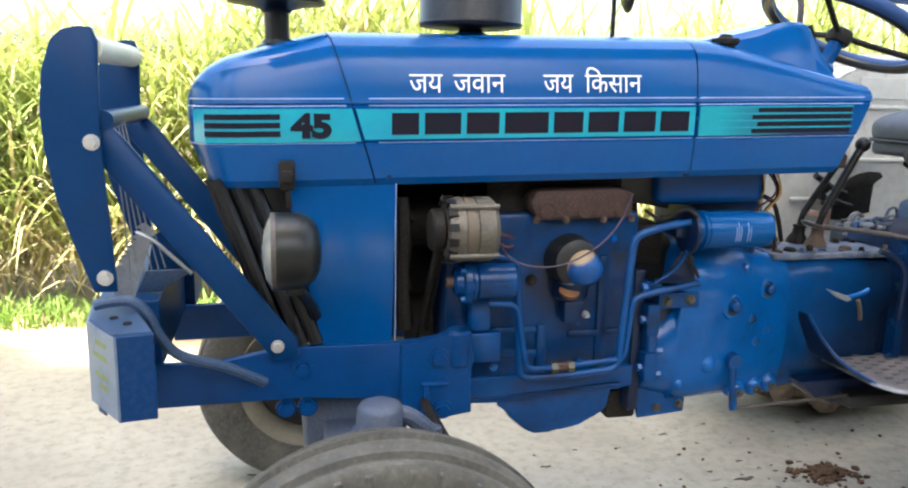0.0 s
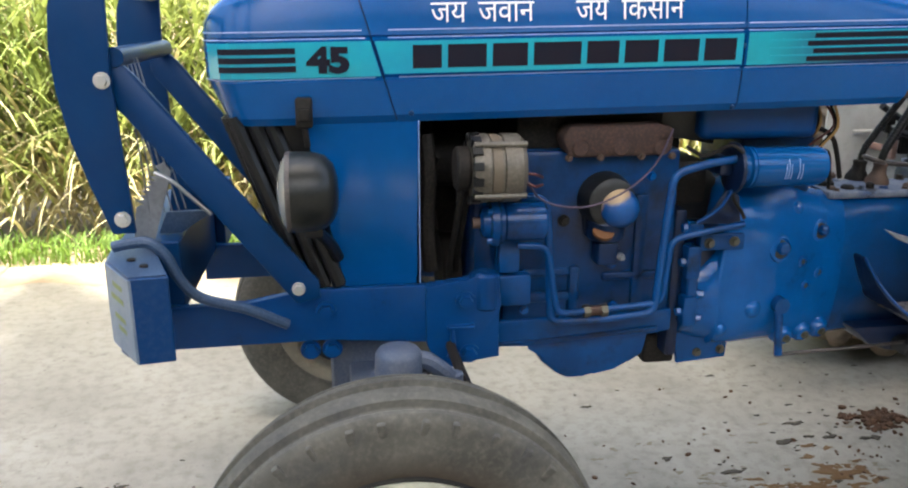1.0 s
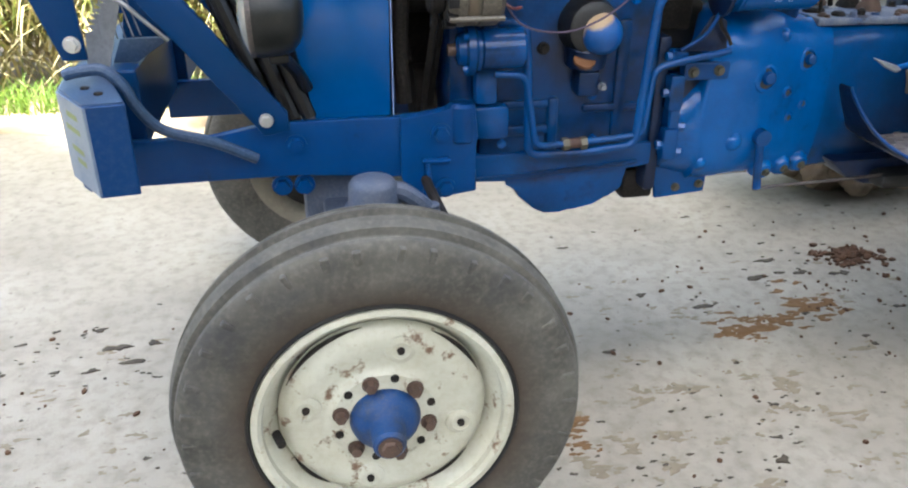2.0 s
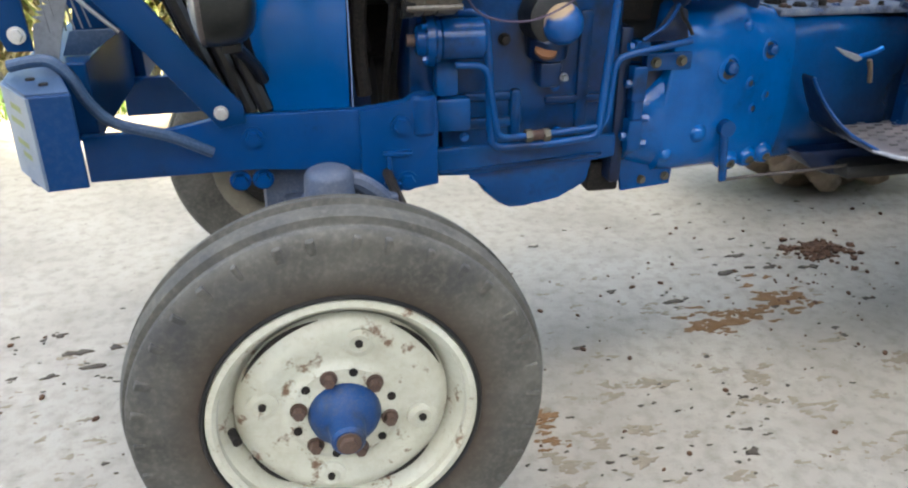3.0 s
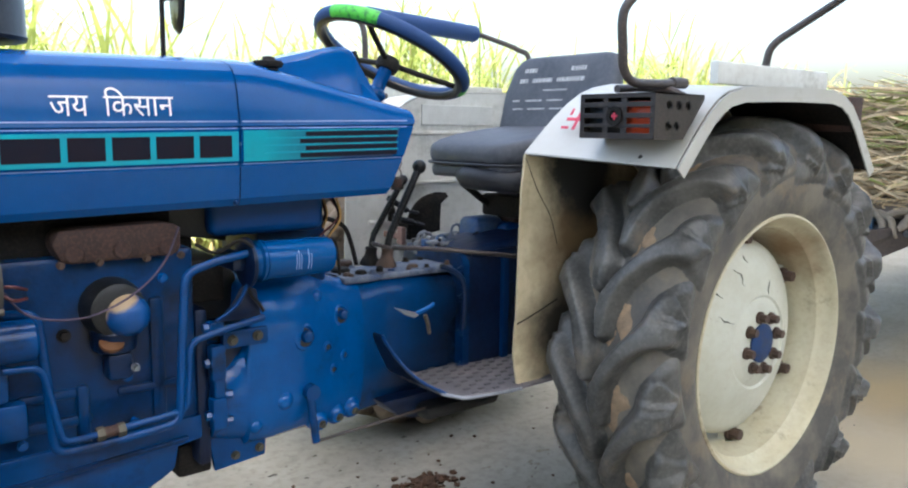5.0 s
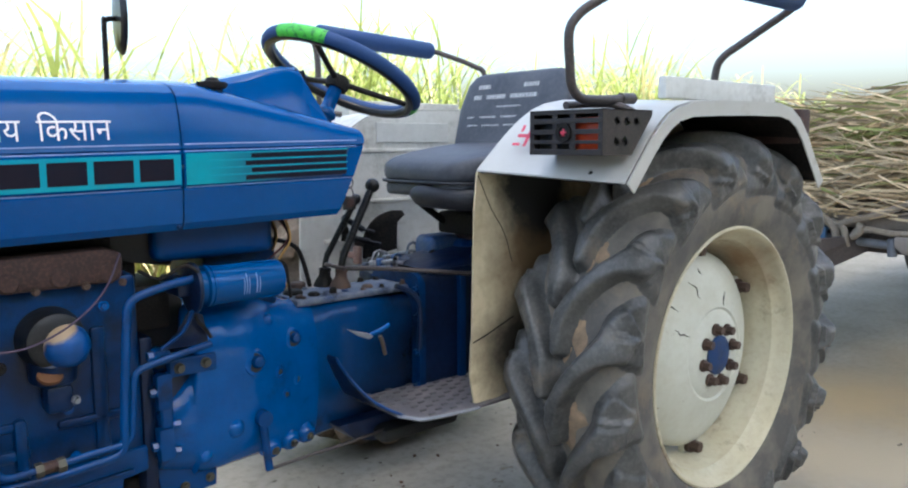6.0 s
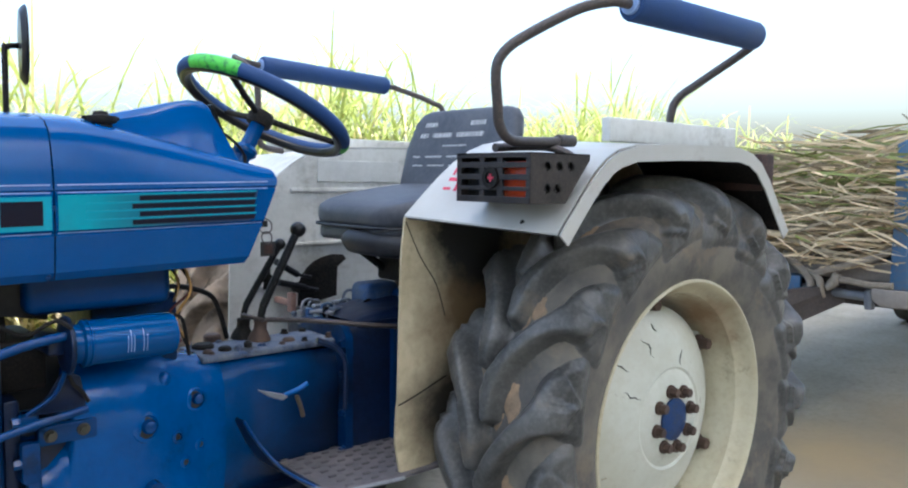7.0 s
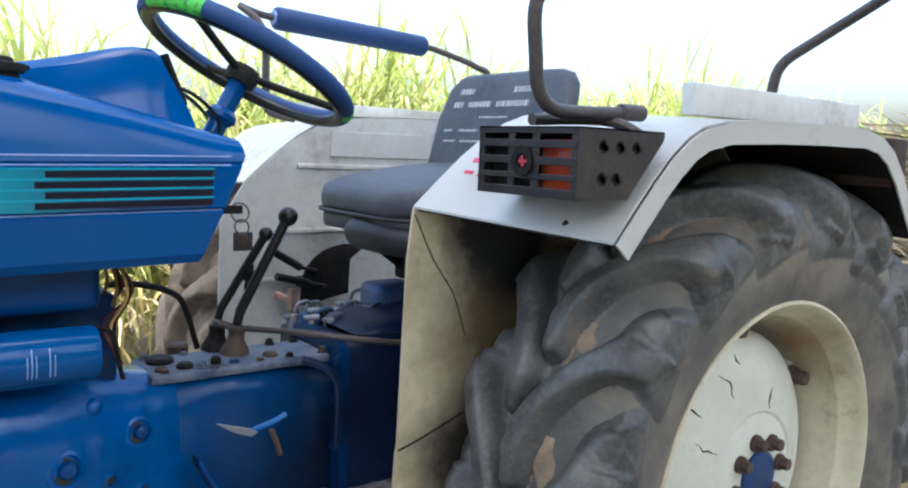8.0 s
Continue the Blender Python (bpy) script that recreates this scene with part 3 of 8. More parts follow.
def wrap_up(ob, x0, z0):
    """Lay flat letters round the bonnet's upper flank."""
    pts = [(z, w) for z, w in SIDE if z >= 1.252]
    for v in ob.data.vertices:
        u, h, d = v.co.x, v.co.y, v.co.z
        left = h
        z, w = z0, bonnet_side(z0)
        for (za, wa), (zb, wb) in zip(SIDE, SIDE[1:]):
            if zb <= z0:
                continue
            za2, wa2 = (z, w)
            seg = math.hypot(zb - za2, wb - wa2)
            k = min(1.0, left / seg) if seg > 0 else 1
            z, w = za2 + (zb - za2) * k, wa2 + (wb - wa2) * k
            left -= seg * k
            if left <= 1e-9:
                break
        v.co = (x0 + u, Y0 - w - 0.0016 - d, z + rise(x0 + u) + 0.0010)


for body, x, wid in (("\u091c\u092f", TEXT_X[0], 0.069), ("\u091c\u0935\u093e\u0928", TEXT_X[1], 0.110), ("\u091c\u092f", TEXT_X[2], 0.066), ("\u093f\u0915\u0938\u093e\u0928", TEXT_X[3], 0.130)):
    w_ob = letters("slogan_word", body, 0.060, Matrix(), M_WHITE, bonnet, "white painted slogan word", fat=-0.0002)
    xs = [v.co.x for v in w_ob.data.vertices]
    k = wid / (max(xs) - min(xs))
    lo = min(xs)
    for v in w_ob.data.vertices:
        v.co.x = (v.co.x - lo) * k
    wrap_up(w_ob, x, 1.262)

# bonnet catch, screws
bm = B()
box(bm, (-0.160, -0.305, 1.07), (-0.128, -0.275, 1.128), 0.006)
box(bm, (-0.156, -0.315, 1.085), (-0.132, -0.300, 1.11), 0.004)
cyl(bm, (-0.144, -0.296, 1.07), (-0.140, -0.292, 1.035), 0.006)
part("bonnet_catch", bm, M_DARK, tractor, "black rubber bonnet catch")
for x, z in ((0.063, 1.094), (0.735, 1.097)):
    bm = B()
    lathe(bm, (x, Y0 - 0.2285, z), (0, -1, 0), [(0, 0.0055), (0.003, 0.005), (0.0045, 0.003), (0.0048, 0.0005)], 14)
    part("bonnet_screw", bm, M_NAVY, bonnet)

# air pre-cleaner on its stack
bm = B()
cyl(bm, (-0.155, Y0, 1.34), (-0.155, Y0, 1.46), 0.027, n=24)
pre = part("intake_pipe", bm, M_BLACK, tractor, "black air intake stack")
bm = B()
lathe(bm, (-0.155, Y0, 1.43), (0, 0, 1), [(0, 0.03), (0.006, 0.034), (0.018, 0.075), (0.020, 0.106), (0.028, 0.107), (0.033, 0.09), (0.045, 0.085), (0.095, 0.085), (0.115, 0.07), (0.122, 0.02)], 40)
part("pre_cleaner", bm, M_BLACK, pre, "black mushroom pre-cleaner bowl")
bm = B()
lathe(bm, (-0.155, Y0, 1.352), (0, 0, 1), [(0, 0.045), (0.006, 0.045), (0.012, 0.034), (0.02, 0.031)], 24)
part("collar", bm, M_BLACK, pre)
bm = B()
cyl(bm, (0.284, Y0, 1.37), (0.284, Y0, 1.43), 0.027, n=24)
muf = part("exhaust_pipe", bm, M_DARK, tractor, "sooty exhaust stub")
bm = B()
lathe(bm, (0.284, Y0, 1.378), (0, 0, 1), [(0, 0.060), (0.010, 0.056), (0.016, 0.042), (0.024, 0.036), (0.024, 0.02)], 28)
part("exhaust_base", bm, M_BLUE, muf, "blue flange round the exhaust")
bm = B()
lathe(bm, (0.284, Y0, 1.412), (0, 0, 1), [(0, 0.10), (0.003, 0.118), (0.010, 0.121), (0.016, 0.118), (0.26, 0.118), (0.275, 0.11), (0.28, 0.03), (0.38, 0.03)], 48)
part("muffler", bm, M_BLACK, muf, "black drum muffler")
bm = B()
lathe(bm, (0.284, Y0, 1.38), (0, 0, 1), [(0, 0.05), (0.008, 0.048), (0.016, 0.036), (0.024, 0.031)], 24)
part("collar", bm, M_BLUE, muf)

# side panel of the radiator, grille, radiator
bm = B()
prism(bm, [(-0.150, 1.09), (0.079, 1.09), (0.072, 0.735), (-0.078, 0.735)], Y0 - 0.214, Y0 - 0.208, 0.0015)
part("radiator_side_panel", bm, M_BLUE, tractor, "flat blue side panel")
bm = B()
box(bm, (0.0780, Y0 - 0.2165, 0.735), (0.080, Y0 - 0.206, 1.08), 0.001)
part("panel_edge_strip", bm, M_LINE, tractor, "rubbed pale panel edge")
bm = B()
prism(bm, [(-0.150, 1.09), (0.079, 1.09), (0.072, 0.735), (-0.078, 0.735)], Y0 + 0.208, Y0 + 0.214, 0.0015)
part("radiator_side_panel", bm, M_BLUE, tractor)
bm = B()
box(bm, (-0.02, Y0 - 0.20, 0.735), (0.05, Y0 + 0.20, 1.10), 0.006)
part("radiator", bm, M_DARK, tractor, "black radiator core")
bm = B()
for i in range(15):
    y = Y0 - 0.196 + 0.028 * i
    prism(bm, [(-0.305, 1.085), (-0.275, 1.085), (-0.150, 0.735), (-0.180, 0.735)], y, y + 0.012)
for z in (0.745, 0.90, 1.075):
    x = -0.165 - (z - 0.735) * 0.36
    box(bm, (x - 0.006, Y0 - 0.20, z - 0.008), (x + 0.02, Y0 + 0.20, z + 0.008))
part("grille", bm, M_BLACK, tractor, "slanting black slatted front grille", smooth=False)
for y in (Y0 - 0.190, Y0 + 0.186):
    bm = B()
    prism(bm, [(-0.285, 1.088), (-0.145, 1.088), (-0.074, 0.735), (-0.170, 0.735)], y, y + 0.004)
    part("grille_side", bm, M_BLACK, tractor, "black grille side plate", smooth=False)
for dx in (-0.232, -0.196, -0.165):
    bm = B()
    tube(bm, [(dx - 0.05, Y0 - 0.19, 1.085), (dx + 0.0, Y0 - 0.205, 0.95), (dx + 0.075, Y0 - 0.212, 0.74)], 0.016, 10)
    part("grille_post", bm, M_BLACK, tractor)

# headlamp on the side
bm = B()
lathe(bm, (-0.178, -0.40, 0.968), (1, 0, 0), [(0.0000, 0.060), (0.0026, 0.070), (0.0106, 0.0738), (0.0264, 0.0740), (0.0510, 0.0725), (0.0704, 0.066), (0.0845, 0.051), (0.0915, 0.030), (0.0933, 0.008)], 36)
lamp = part("headlamp", bm, M_POD, tractor, "black plastic headlamp pod")
bm = B()
lathe(bm, (-0.195, -0.40, 0.968), (1, 0, 0), [(0, 0.010), (0.002, 0.030), (0.007, 0.052), (0.014, 0.066), (0.018, 0.0715), (0.020, 0.072)], 36)
part("lamp_glass", bm, M_LENS, lamp, "dusty clear lamp glass")
bm = B()
lathe(bm, (-0.178, -0.40, 0.968), (1, 0, 0), [(0, 0.058), (0.0, 0.0725), (0.004, 0.0745), (0.009, 0.074), (0.008, 0.058)], 36, closed=True)
part("lamp_rim", bm, M_TUBE, lamp, "scuffed dark lamp rim")
bm = B()
tube(bm, [(-0.135, -0.39, 0.905), (-0.13, -0.36, 0.885), (-0.105, -0.30, 0.84), (-0.09, -0.265, 0.80)], 0.012, 10)
box(bm, (-0.150, -0.405, 0.88), (-0.115, -0.375, 0.90), 0.004)
part("lamp_bracket", bm, M_BLACK, lamp)

M_FADED = mat("faded_yellow_mark", (0.16, 0.19, 0.06), 0.6, scale=40, fine_amt=0.4)
# ---- front guard ----
PLATE = [(-0.462, 0.885), (-0.503, 0.885), (-0.530, 0.97), (-0.556, 1.06), (-0.570, 1.15), (-0.573, 1.22), (-0.566, 1.29), (-0.548, 1.345), (-0.528, 1.364), (-0.500, 1.371), (-0.478, 1.369), (-0.470, 1.345), (-0.476, 1.17)]
GL, GR = -0.335, 0.125
for y, lab in ((GL, "curved navy guard plate"), (GR, "")):
    bm = B()
    prism(bm, PLATE, y - 0.005, y + 0.005, 0.0015)
    part("guard_plate", bm, M_NAVY, tractor, lab)
for y in (GL + 0.015, GR - 0.015):
    bm = B()
    prism(bm, [(-0.503, 1.185), (-0.475, 1.21), (-0.440, 1.175), (-0.130, 0.77), (-0.128, 0.735), (-0.175, 0.725), (-0.50, 1.15)], y - 0.006, y + 0.006, 0.0015)
    part("guard_brace", bm, M_NAVY, tractor, "flat navy brace bar")
bm = B()
cyl(bm, (-0.488, GL + 0.006, 1.333), (-0.488, GR - 0.006, 1.333), 0.024, n=24)
part("guard_roller", bm, M_CREAM, tractor, "whitish cross tube")
bm = B()
cyl(bm, (-0.470, GL + 0.006, 1.205), (-0.470, GR - 0.006, 1.205), 0.018, n=20)
part("guard_roller", bm, M_NAVY, tractor, "navy cross tube")
for x, z in ((-0.490, 1.166), (-0.482, 0.913)):
    bm = B()
    hexbolt(bm, (x, GL - 0.005, z), (0, -1, 0), 0.011, 0.012)
    part("guard_bolt", bm, M_STEEL, tractor, "zinc hexagon bolt")
bm = B()
hexbolt(bm, (-0.170, GL + 0.008, 0.757), (0, -1, 0), 0.010, 0.012)
part("guard_bolt", bm, M_STEEL, tractor, "zinc hexagon bolt")
# angled bumper box
M_BUMP = mat("dusty_navy_paint", (0.0008, 0.028, 0.105), 0.30, spec=0.18, col2=(0.006, 0.032, 0.10), scale=9, mix=(0.45, 0.7), fine=(0.05, 0.07, 0.12), fine_amt=0.25, bump=0.1)
bm = B()
prism(bm, [(-0.442, -0.505), (-0.378, -0.496), (-0.452, -0.27), (-0.520, -0.27), (-0.506, -0.395)], 0.690, 0.848, 0.003, axis="z")
bumper = part("bumper_end", bm, M_BUMP, tractor, "folded navy steel bumper end", smooth=False)
bm = B()
box(bm, (-0.520, -0.27, 0.700), (-0.400, 0.19, 0.848), 0.004)
part("bumper_beam", bm, M_NAVY, tractor, smooth=False)
bm = B()
prism(bm, [(-0.442, 0.405), (-0.376, 0.398), (-0.376, 0.19), (-0.520, 0.19), (-0.506, 0.295)], 0.700, 0.848, 0.003, axis="z")
part("bumper_end", bm, M_NAVY, tractor, smooth=False)
M_ROD = mat("chalky_blue_rod", (0.015, 0.044, 0.100), 0.5, scale=14, fine=(0.12, 0.14, 0.2), fine_amt=0.3)
# Dusty navy, paled further to paint sky reflection on the bumper front
M_SKYPALE = mat("dusty_sky_paled_navy", (0.115, 0.150, 0.200), 0.4, col2=(0.045, 0.080, 0.150), scale=11, mix=(0.45, 0.70), fine=(0.24, 0.26, 0.24), fine_amt=0.3, bump=0.08)
# Thin paler plate added to paint the reflected sky on the top
bm = B()
prism(bm, [(-0.444, -0.500), (-0.382, -0.492), (-0.454, -0.275), (-0.516, -0.275), (-0.503, -0.393)], 0.848, 0.8505, axis="z")
part("bumper_top", bm, M_ROD, bumper, "paler blue top plate added for the sky reflection", smooth=False)
bm = B()
prism(bm, [(-0.4425, -0.507), (-0.5085, -0.396), (-0.5225, -0.27), (-0.5185, -0.27), (-0.5045, -0.394), (-0.4385, -0.505)], 0.694, 0.846, axis="z")
part("bumper_face", bm, M_SKYPALE, bumper, "dusty front plate of the bumper end, paled for sky reflection", smooth=False)
for p in ((-0.43, -0.44, 0.848), (-0.46, -0.40, 0.848)):
    bm = B()
    hexbolt(bm, p, (0, 0, 1), 0.008, 0.006)
    part("bumper_bolt", bm, M_DARK, bumper)
bm = B()
prism(bm, [(-0.500, -0.385), (-0.480, -0.415), (-0.480, -0.37)], 0.668, 0.70, axis="z")
part("bumper_tab", bm, M_NAVY, bumper)
for k, (z, w) in enumerate(((0.815, 0.055), (0.790, 0.070), (0.755, 0.06), (0.735, 0.045))):
    bm = B()
    a, b = Vector((-0.449, -0.493, z)), Vector((-0.500, -0.405, z))
    d = (b - a).normalized()
    n = Vector((d.y, -d.x, 0)) * -2.6
    p, q = a + d * 0.02, a + d * (0.02 + w)
    bm.faces.new([bm.verts.new(v) for v in (p + n * 0.001, q + n * 0.001, q + n * 0.001 + Vector((0, 0, 0.010)), p + n * 0.001 + Vector((0, 0, 0.010)))])
    part("faded_bar", bm, M_FADED, bumper, "faded yellow-green unreadable mark", smooth=False)
# chassis rails
RAIL = [(-0.43, 0.715), (-0.28, 0.712), (-0.17, 0.737), (0.19, 0.737), (0.19, 0.60), (-0.118, 0.627), (-0.43, 0.622)]
for y in (Y0 - 0.225, Y0 + 0.225):
    bm = B()
    prism(bm, RAIL, y - 0.010, y + 0.010, 0.003)
    part("chassis_rail", bm, M_MIDB, tractor, "navy side rail")
bm = B()
prism(bm, [(0.088, 0.738), (0.182, 0.744), (0.192, 0.758), (0.200, 0.761), (0.242, 0.755), (0.250, 0.684), (0.241, 0.675), (0.247, 0.569), (0.158, 0.563), (0.141, 0.547), (0.121, 0.557), (0.101, 0.58), (0.088, 0.608)], Y0 - 0.243, Y0 - 0.215, 0.004)
front_support = part("front_support", bm, M_MIDB, tractor, "blue cast front support with ledges")
bm = B()
cyl(bm, (0.217, Y0 - 0.224, 0.676), (0.217, Y0 - 0.224, 0.758), 0.029, n=28, bev=0.006)
part("support_pad", bm, M_MIDB, front_support)
for z in (0.640, 0.575):
    bm = B()
    box(bm, (0.132, Y0 - 0.256, z), (0.190, Y0 - 0.240, z + 0.009), 0.003)
    part("support_ledge", bm, M_MIDB, front_support)
bm = B()
prism(bm, [(0.138, 0.640), (0.147, 0.640), (0.152, 0.585), (0.141, 0.582)], Y0 - 0.254, Y0 - 0.240, 0.003)
part("support_web", bm, M_MIDB, front_support)
for x, z in ((0.171, 0.702), (0.180, 0.583), (-0.120, 0.692)):
    bm = B()
    hexbolt(bm, (x, Y0 - 0.236 - (0.008 if x > 0 else 0), z), (0, -1, 0), 0.016, 0.016)
    part("rail_bolt", bm, M_MIDB, tractor)
bm = B()
tube(bm, [(-0.500, -0.36, 0.866), (-0.47, -0.362, 0.872), (-0.435, -0.363, 0.872), (-0.408, -0.363, 0.846), (-0.388, -0.362, 0.80), (-0.352, -0.355, 0.757), (-0.27, -0.34, 0.724), (-0.195, -0.322, 0.680)], 0.0105, 10)
part("bent_rod", bm, M_ROD, tractor, "bent navy rod")
bm = B()
saw = [(-0.405, 0.985), (-0.420, 1.003)]
for i in range(8):
    k = i / 8
    saw += [(-0.436 - 0.046 * k, 0.994 - 0.075 * k), (-0.424 - 0.044 * k, 0.986 - 0.075 * k)]
saw += [(-0.478, 0.915), (-0.487, 0.850), (-0.448, 0.850)]
prism(bm, saw, -0.255, -0.249)
part("toothed_plate", bm, M_GREY, tractor, "worn grey plate with a toothed edge", smooth=False)
bm = B()
prism(bm, [(-0.415, 0.965), (-0.375, 0.992), (-0.318, 0.918), (-0.322, 0.895), (-0.428, 0.893)], -0.200, -0.192, 0.002)
part("guard_gusset", bm, M_NAVY, tractor)
bm = B()
prism(bm, [(-0.430, 0.895), (-0.335, 0.895), (-0.405, 0.850), (-0.450, 0.850)], -0.215, -0.207, 0.002)
part("guard_gusset", bm, M_ROD, tractor)
bm = B()
tube(bm, [(-0.436, -0.262, 0.985), (-0.405, -0.262, 0.968), (-0.372, -0.262, 0.935), (-0.335, -0.262, 0.898)], 0.004, 8)
part("guard_stay", bm, M_STEEL, tractor, "thin bright stay rod")
for i in range(6):
    bm = B()
    tube(bm, [(-0.470 + 0.004 * i, -0.30 + 0.012 * i, 1.20), (-0.455 + 0.005 * i, -0.29 + 0.014 * i, 1.07), (-0.452 + 0.012 * i, -0.26 + 0.01 * i, 0.90)], 0.0016, 5)
    part("guard_wire", bm, M_GREY, tractor, "thin steel wire")
# ---- front axle and wheels ----
M_KNUC = mat("dusty_blue_grey_casting", (0.026, 0.042, 0.080), 0.6, col2=(0.055, 0.065, 0.09), scale=18, fine=(0.16, 0.16, 0.17), fine_amt=0.3, bump=0.2)
bm = B()
box(bm, (-0.075, -0.52, 0.475), (0.045, 0.42, 0.545), 0.012)
box(bm, (-0.115, -0.22, 0.43), (0.06, 0.12, 0.62), 0.02)
part("front_axle", bm, M_KNUC, tractor, "blue painted front axle beam")
for x in (-0.155, -0.11):
    bm = B()
    hexbolt(bm, (x, -0.262, 0.598), (0, -1, 0), 0.016, 0.018)
    part("axle_pin", bm, M_MIDB, tractor)


M_HUB = mat("grimy_blue_hub_paint", (0.001, 0.034, 0.125), 0.45, spec=0.3, col2=(0.020, 0.030, 0.055), scale=22, mix=(0.48, 0.68), fine=(0.10, 0.085, 0.07), fine_amt=0.35, bump=0.2)


def front_wheel(yw, sgn, lab, xw=0.0, paint=M_CREAMF):
    """sgn: -1 for the outside towards -y. Built round (0, yw, 0.357)."""
    c = (xw, yw, 0.343)
    out = (0, sgn, 0)
    bm_ = B()
    prof = [(-0.066, 0.212), (-0.076, 0.235), (-0.083, 0.27), (-0.083, 0.30), (-0.080, 0.322), (-0.076, 0.336), (-0.070, 0.343), (-0.063, 0.345), (-0.058, 0.343), (-0.055, 0.338), (-0.050, 0.336), (-0.045, 0.340), (-0.042, 0.352), (-0.030, 0.357), (-0.014, 0.359), (-0.010, 0.349), (0.010, 0.349), (0.014, 0.359), (0.030, 0.357), (0.042, 0.352), (0.045, 0.340), (0.050, 0.336), (0.055, 0.338), (0.058, 0.343), (0.063, 0.345), (0.070, 0.343), (0.076, 0.336), (0.080, 0.322), (0.083, 0.30), (0.083, 0.27), (0.076, 0.235), (0.066, 0.212), (0.0, 0.205)]
    lathe(bm_, c, out, prof, 96, closed=True)
    for v in bm_.verts:
        v.co.z = max(v.co.z, 0.0)   # flattened where it stands
    tyre = part("front_wheel", bm_, M_RUBBER, tractor, lab, angle=30)
    bm_ = B()
    lathe(bm_, c, out, [(0.070, 0.226), (0.078, 0.224), (0.080, 0.214), (0.074, 0.207), (0.062, 0.205), (0.055, 0.196), (0.036, 0.190), (0.020, 0.172), (-0.04, 0.170), (-0.07, 0.205), (-0.078, 0.224), (-0.072, 0.226), (-0.06, 0.21), (0.06, 0.21)], 72, closed=True)
    part("rim", bm_, paint, tyre, "chipped cream steel rim")
    # Ring coloured black for the shadow line where tyre meets rim
    bm_ = B()
    lathe(bm_, c, out, [(0.058, 0.224), (0.074, 0.2255), (0.0795, 0.2275), (0.0805, 0.2310), (0.070, 0.236), (0.058, 0.232)], 72, closed=True)
    part("bead_gap", bm_, M_DEEPBLACK, tyre, "black ring painting the shadow line between tyre and rim")
    bm_ = B()
    lathe(bm_, c, out, [(0.034, 0.181), (0.044, 0.177), (0.055, 0.162), (0.060, 0.145), (0.056, 0.13), (0.052, 0.105), (0.056, 0.095), (0.062, 0.088), (0.064, 0.05), (0.052, 0.05), (0.045, 0.1), (0.03, 0.16)], 64, closed=True)
    disc = part("wheel_disc", bm_, paint, tyre, "cream pressed wheel disc with rust chips")
    for a0, a1 in ((100, 155), (22, 62), (205, 235), (290, 325)):
        bm_ = B()
        tube(bm_, [Vector(c) + Vector((0.178 * math.cos(radians(a)), sgn * 0.0450, 0.178 * math.sin(radians(a)))) for a in span(a0, a1, 6)], lambda s: 0.0042 * max(0.1, 1 - abs(2 * s - 1) ** 2), 6, 2)
        part("rim_slot", bm_, M_DARK, tyre, "dark slot between disc and rim")
    for i in range(34):
        a = 2 * math.pi * (i + random.uniform(-0.12, 0.12)) / 34
        e = Vector((math.cos(a), 0, math.sin(a)))
        q = Vector((-math.sin(a), 0, math.cos(a)))
        bm_ = B()
        ln, wd = random.uniform(0.018, 0.034), random.uniform(0.004, 0.0075)
        p0 = Vector(c) + e * (0.331 - ln * 0.4) + Vector((0, sgn * 0.0775, 0))
        box(bm_, (-wd, -0.006, -ln), (wd, 0.006, ln * 0.55), 0.003, 2)
        lay = Matrix.Rotation(sgn * -0.16, 3, "X") @ Matrix.Rotation(radians(random.uniform(-8, 8)), 3, "Y")
        m = Matrix.Translation(p0) @ (Matrix(((q.x, 0, e.x), (q.y, 1, e.y), (q.z, 0, e.z))) @ lay).to_4x4()
        bmesh.ops.transform(bm_, matrix=m, verts=bm_.verts[:])
        part("shoulder_nib", bm_, M_RUBBER, tyre)
    for i in range(4):
        a = radians(77 + 90 * i)
        p = Vector((0.136 * math.cos(a), 0, 0.136 * math.sin(a)))
        bm_ = B()
        lathe(bm_, Vector(c) + p + Vector((0, sgn * 0.052, 0)), out, [(0, 0.028), (0.006, 0.026), (0.010, 0.016), (0.007, 0.008)], 20)
        part("disc_dimple", bm_, paint, tyre)
        bm_ = B()
        lathe(bm_, Vector(c) + p + Vector((0, sgn * 0.059, 0)), out, [(0, 0.007), (0.006, 0.006)], 10)
        part("disc_hole_plug", bm_, M_DARK, tyre)
    bm_ = B()
    lathe(bm_, Vector(c) + Vector((0, sgn * 0.05, 0)), out, [(0, 0.062), (0.012, 0.062), (0.024, 0.058), (0.036, 0.050), (0.043, 0.042), (0.046, 0.033), (0.050, 0.030), (0.084, 0.028), (0.090, 0.023), (0.090, 0.004)], 36)
    part("hub_cap", bm_, M_HUB, tyre, "blue conical hub cap")
    bm_ = B()
    hexbolt(bm_, Vector(c) + Vector((0, sgn * 0.139, 0)), out, 0.015, 0.012)
    part("hub_nut", bm_, M_NUT, tyre)
    for i in range(6):
        a = radians(47 + 60 * i)
        bm_ = B()
        p = Vector(c) + Vector((0.077 * math.cos(a), sgn * 0.062, 0.077 * math.sin(a)))
        hexbolt(bm_, p, out, 0.0108, 0.018)
        part("wheel_nut", bm_, M_NUT, tyre, "rusty wheel nut")
        b = a + radians(30)
        bm_ = B()
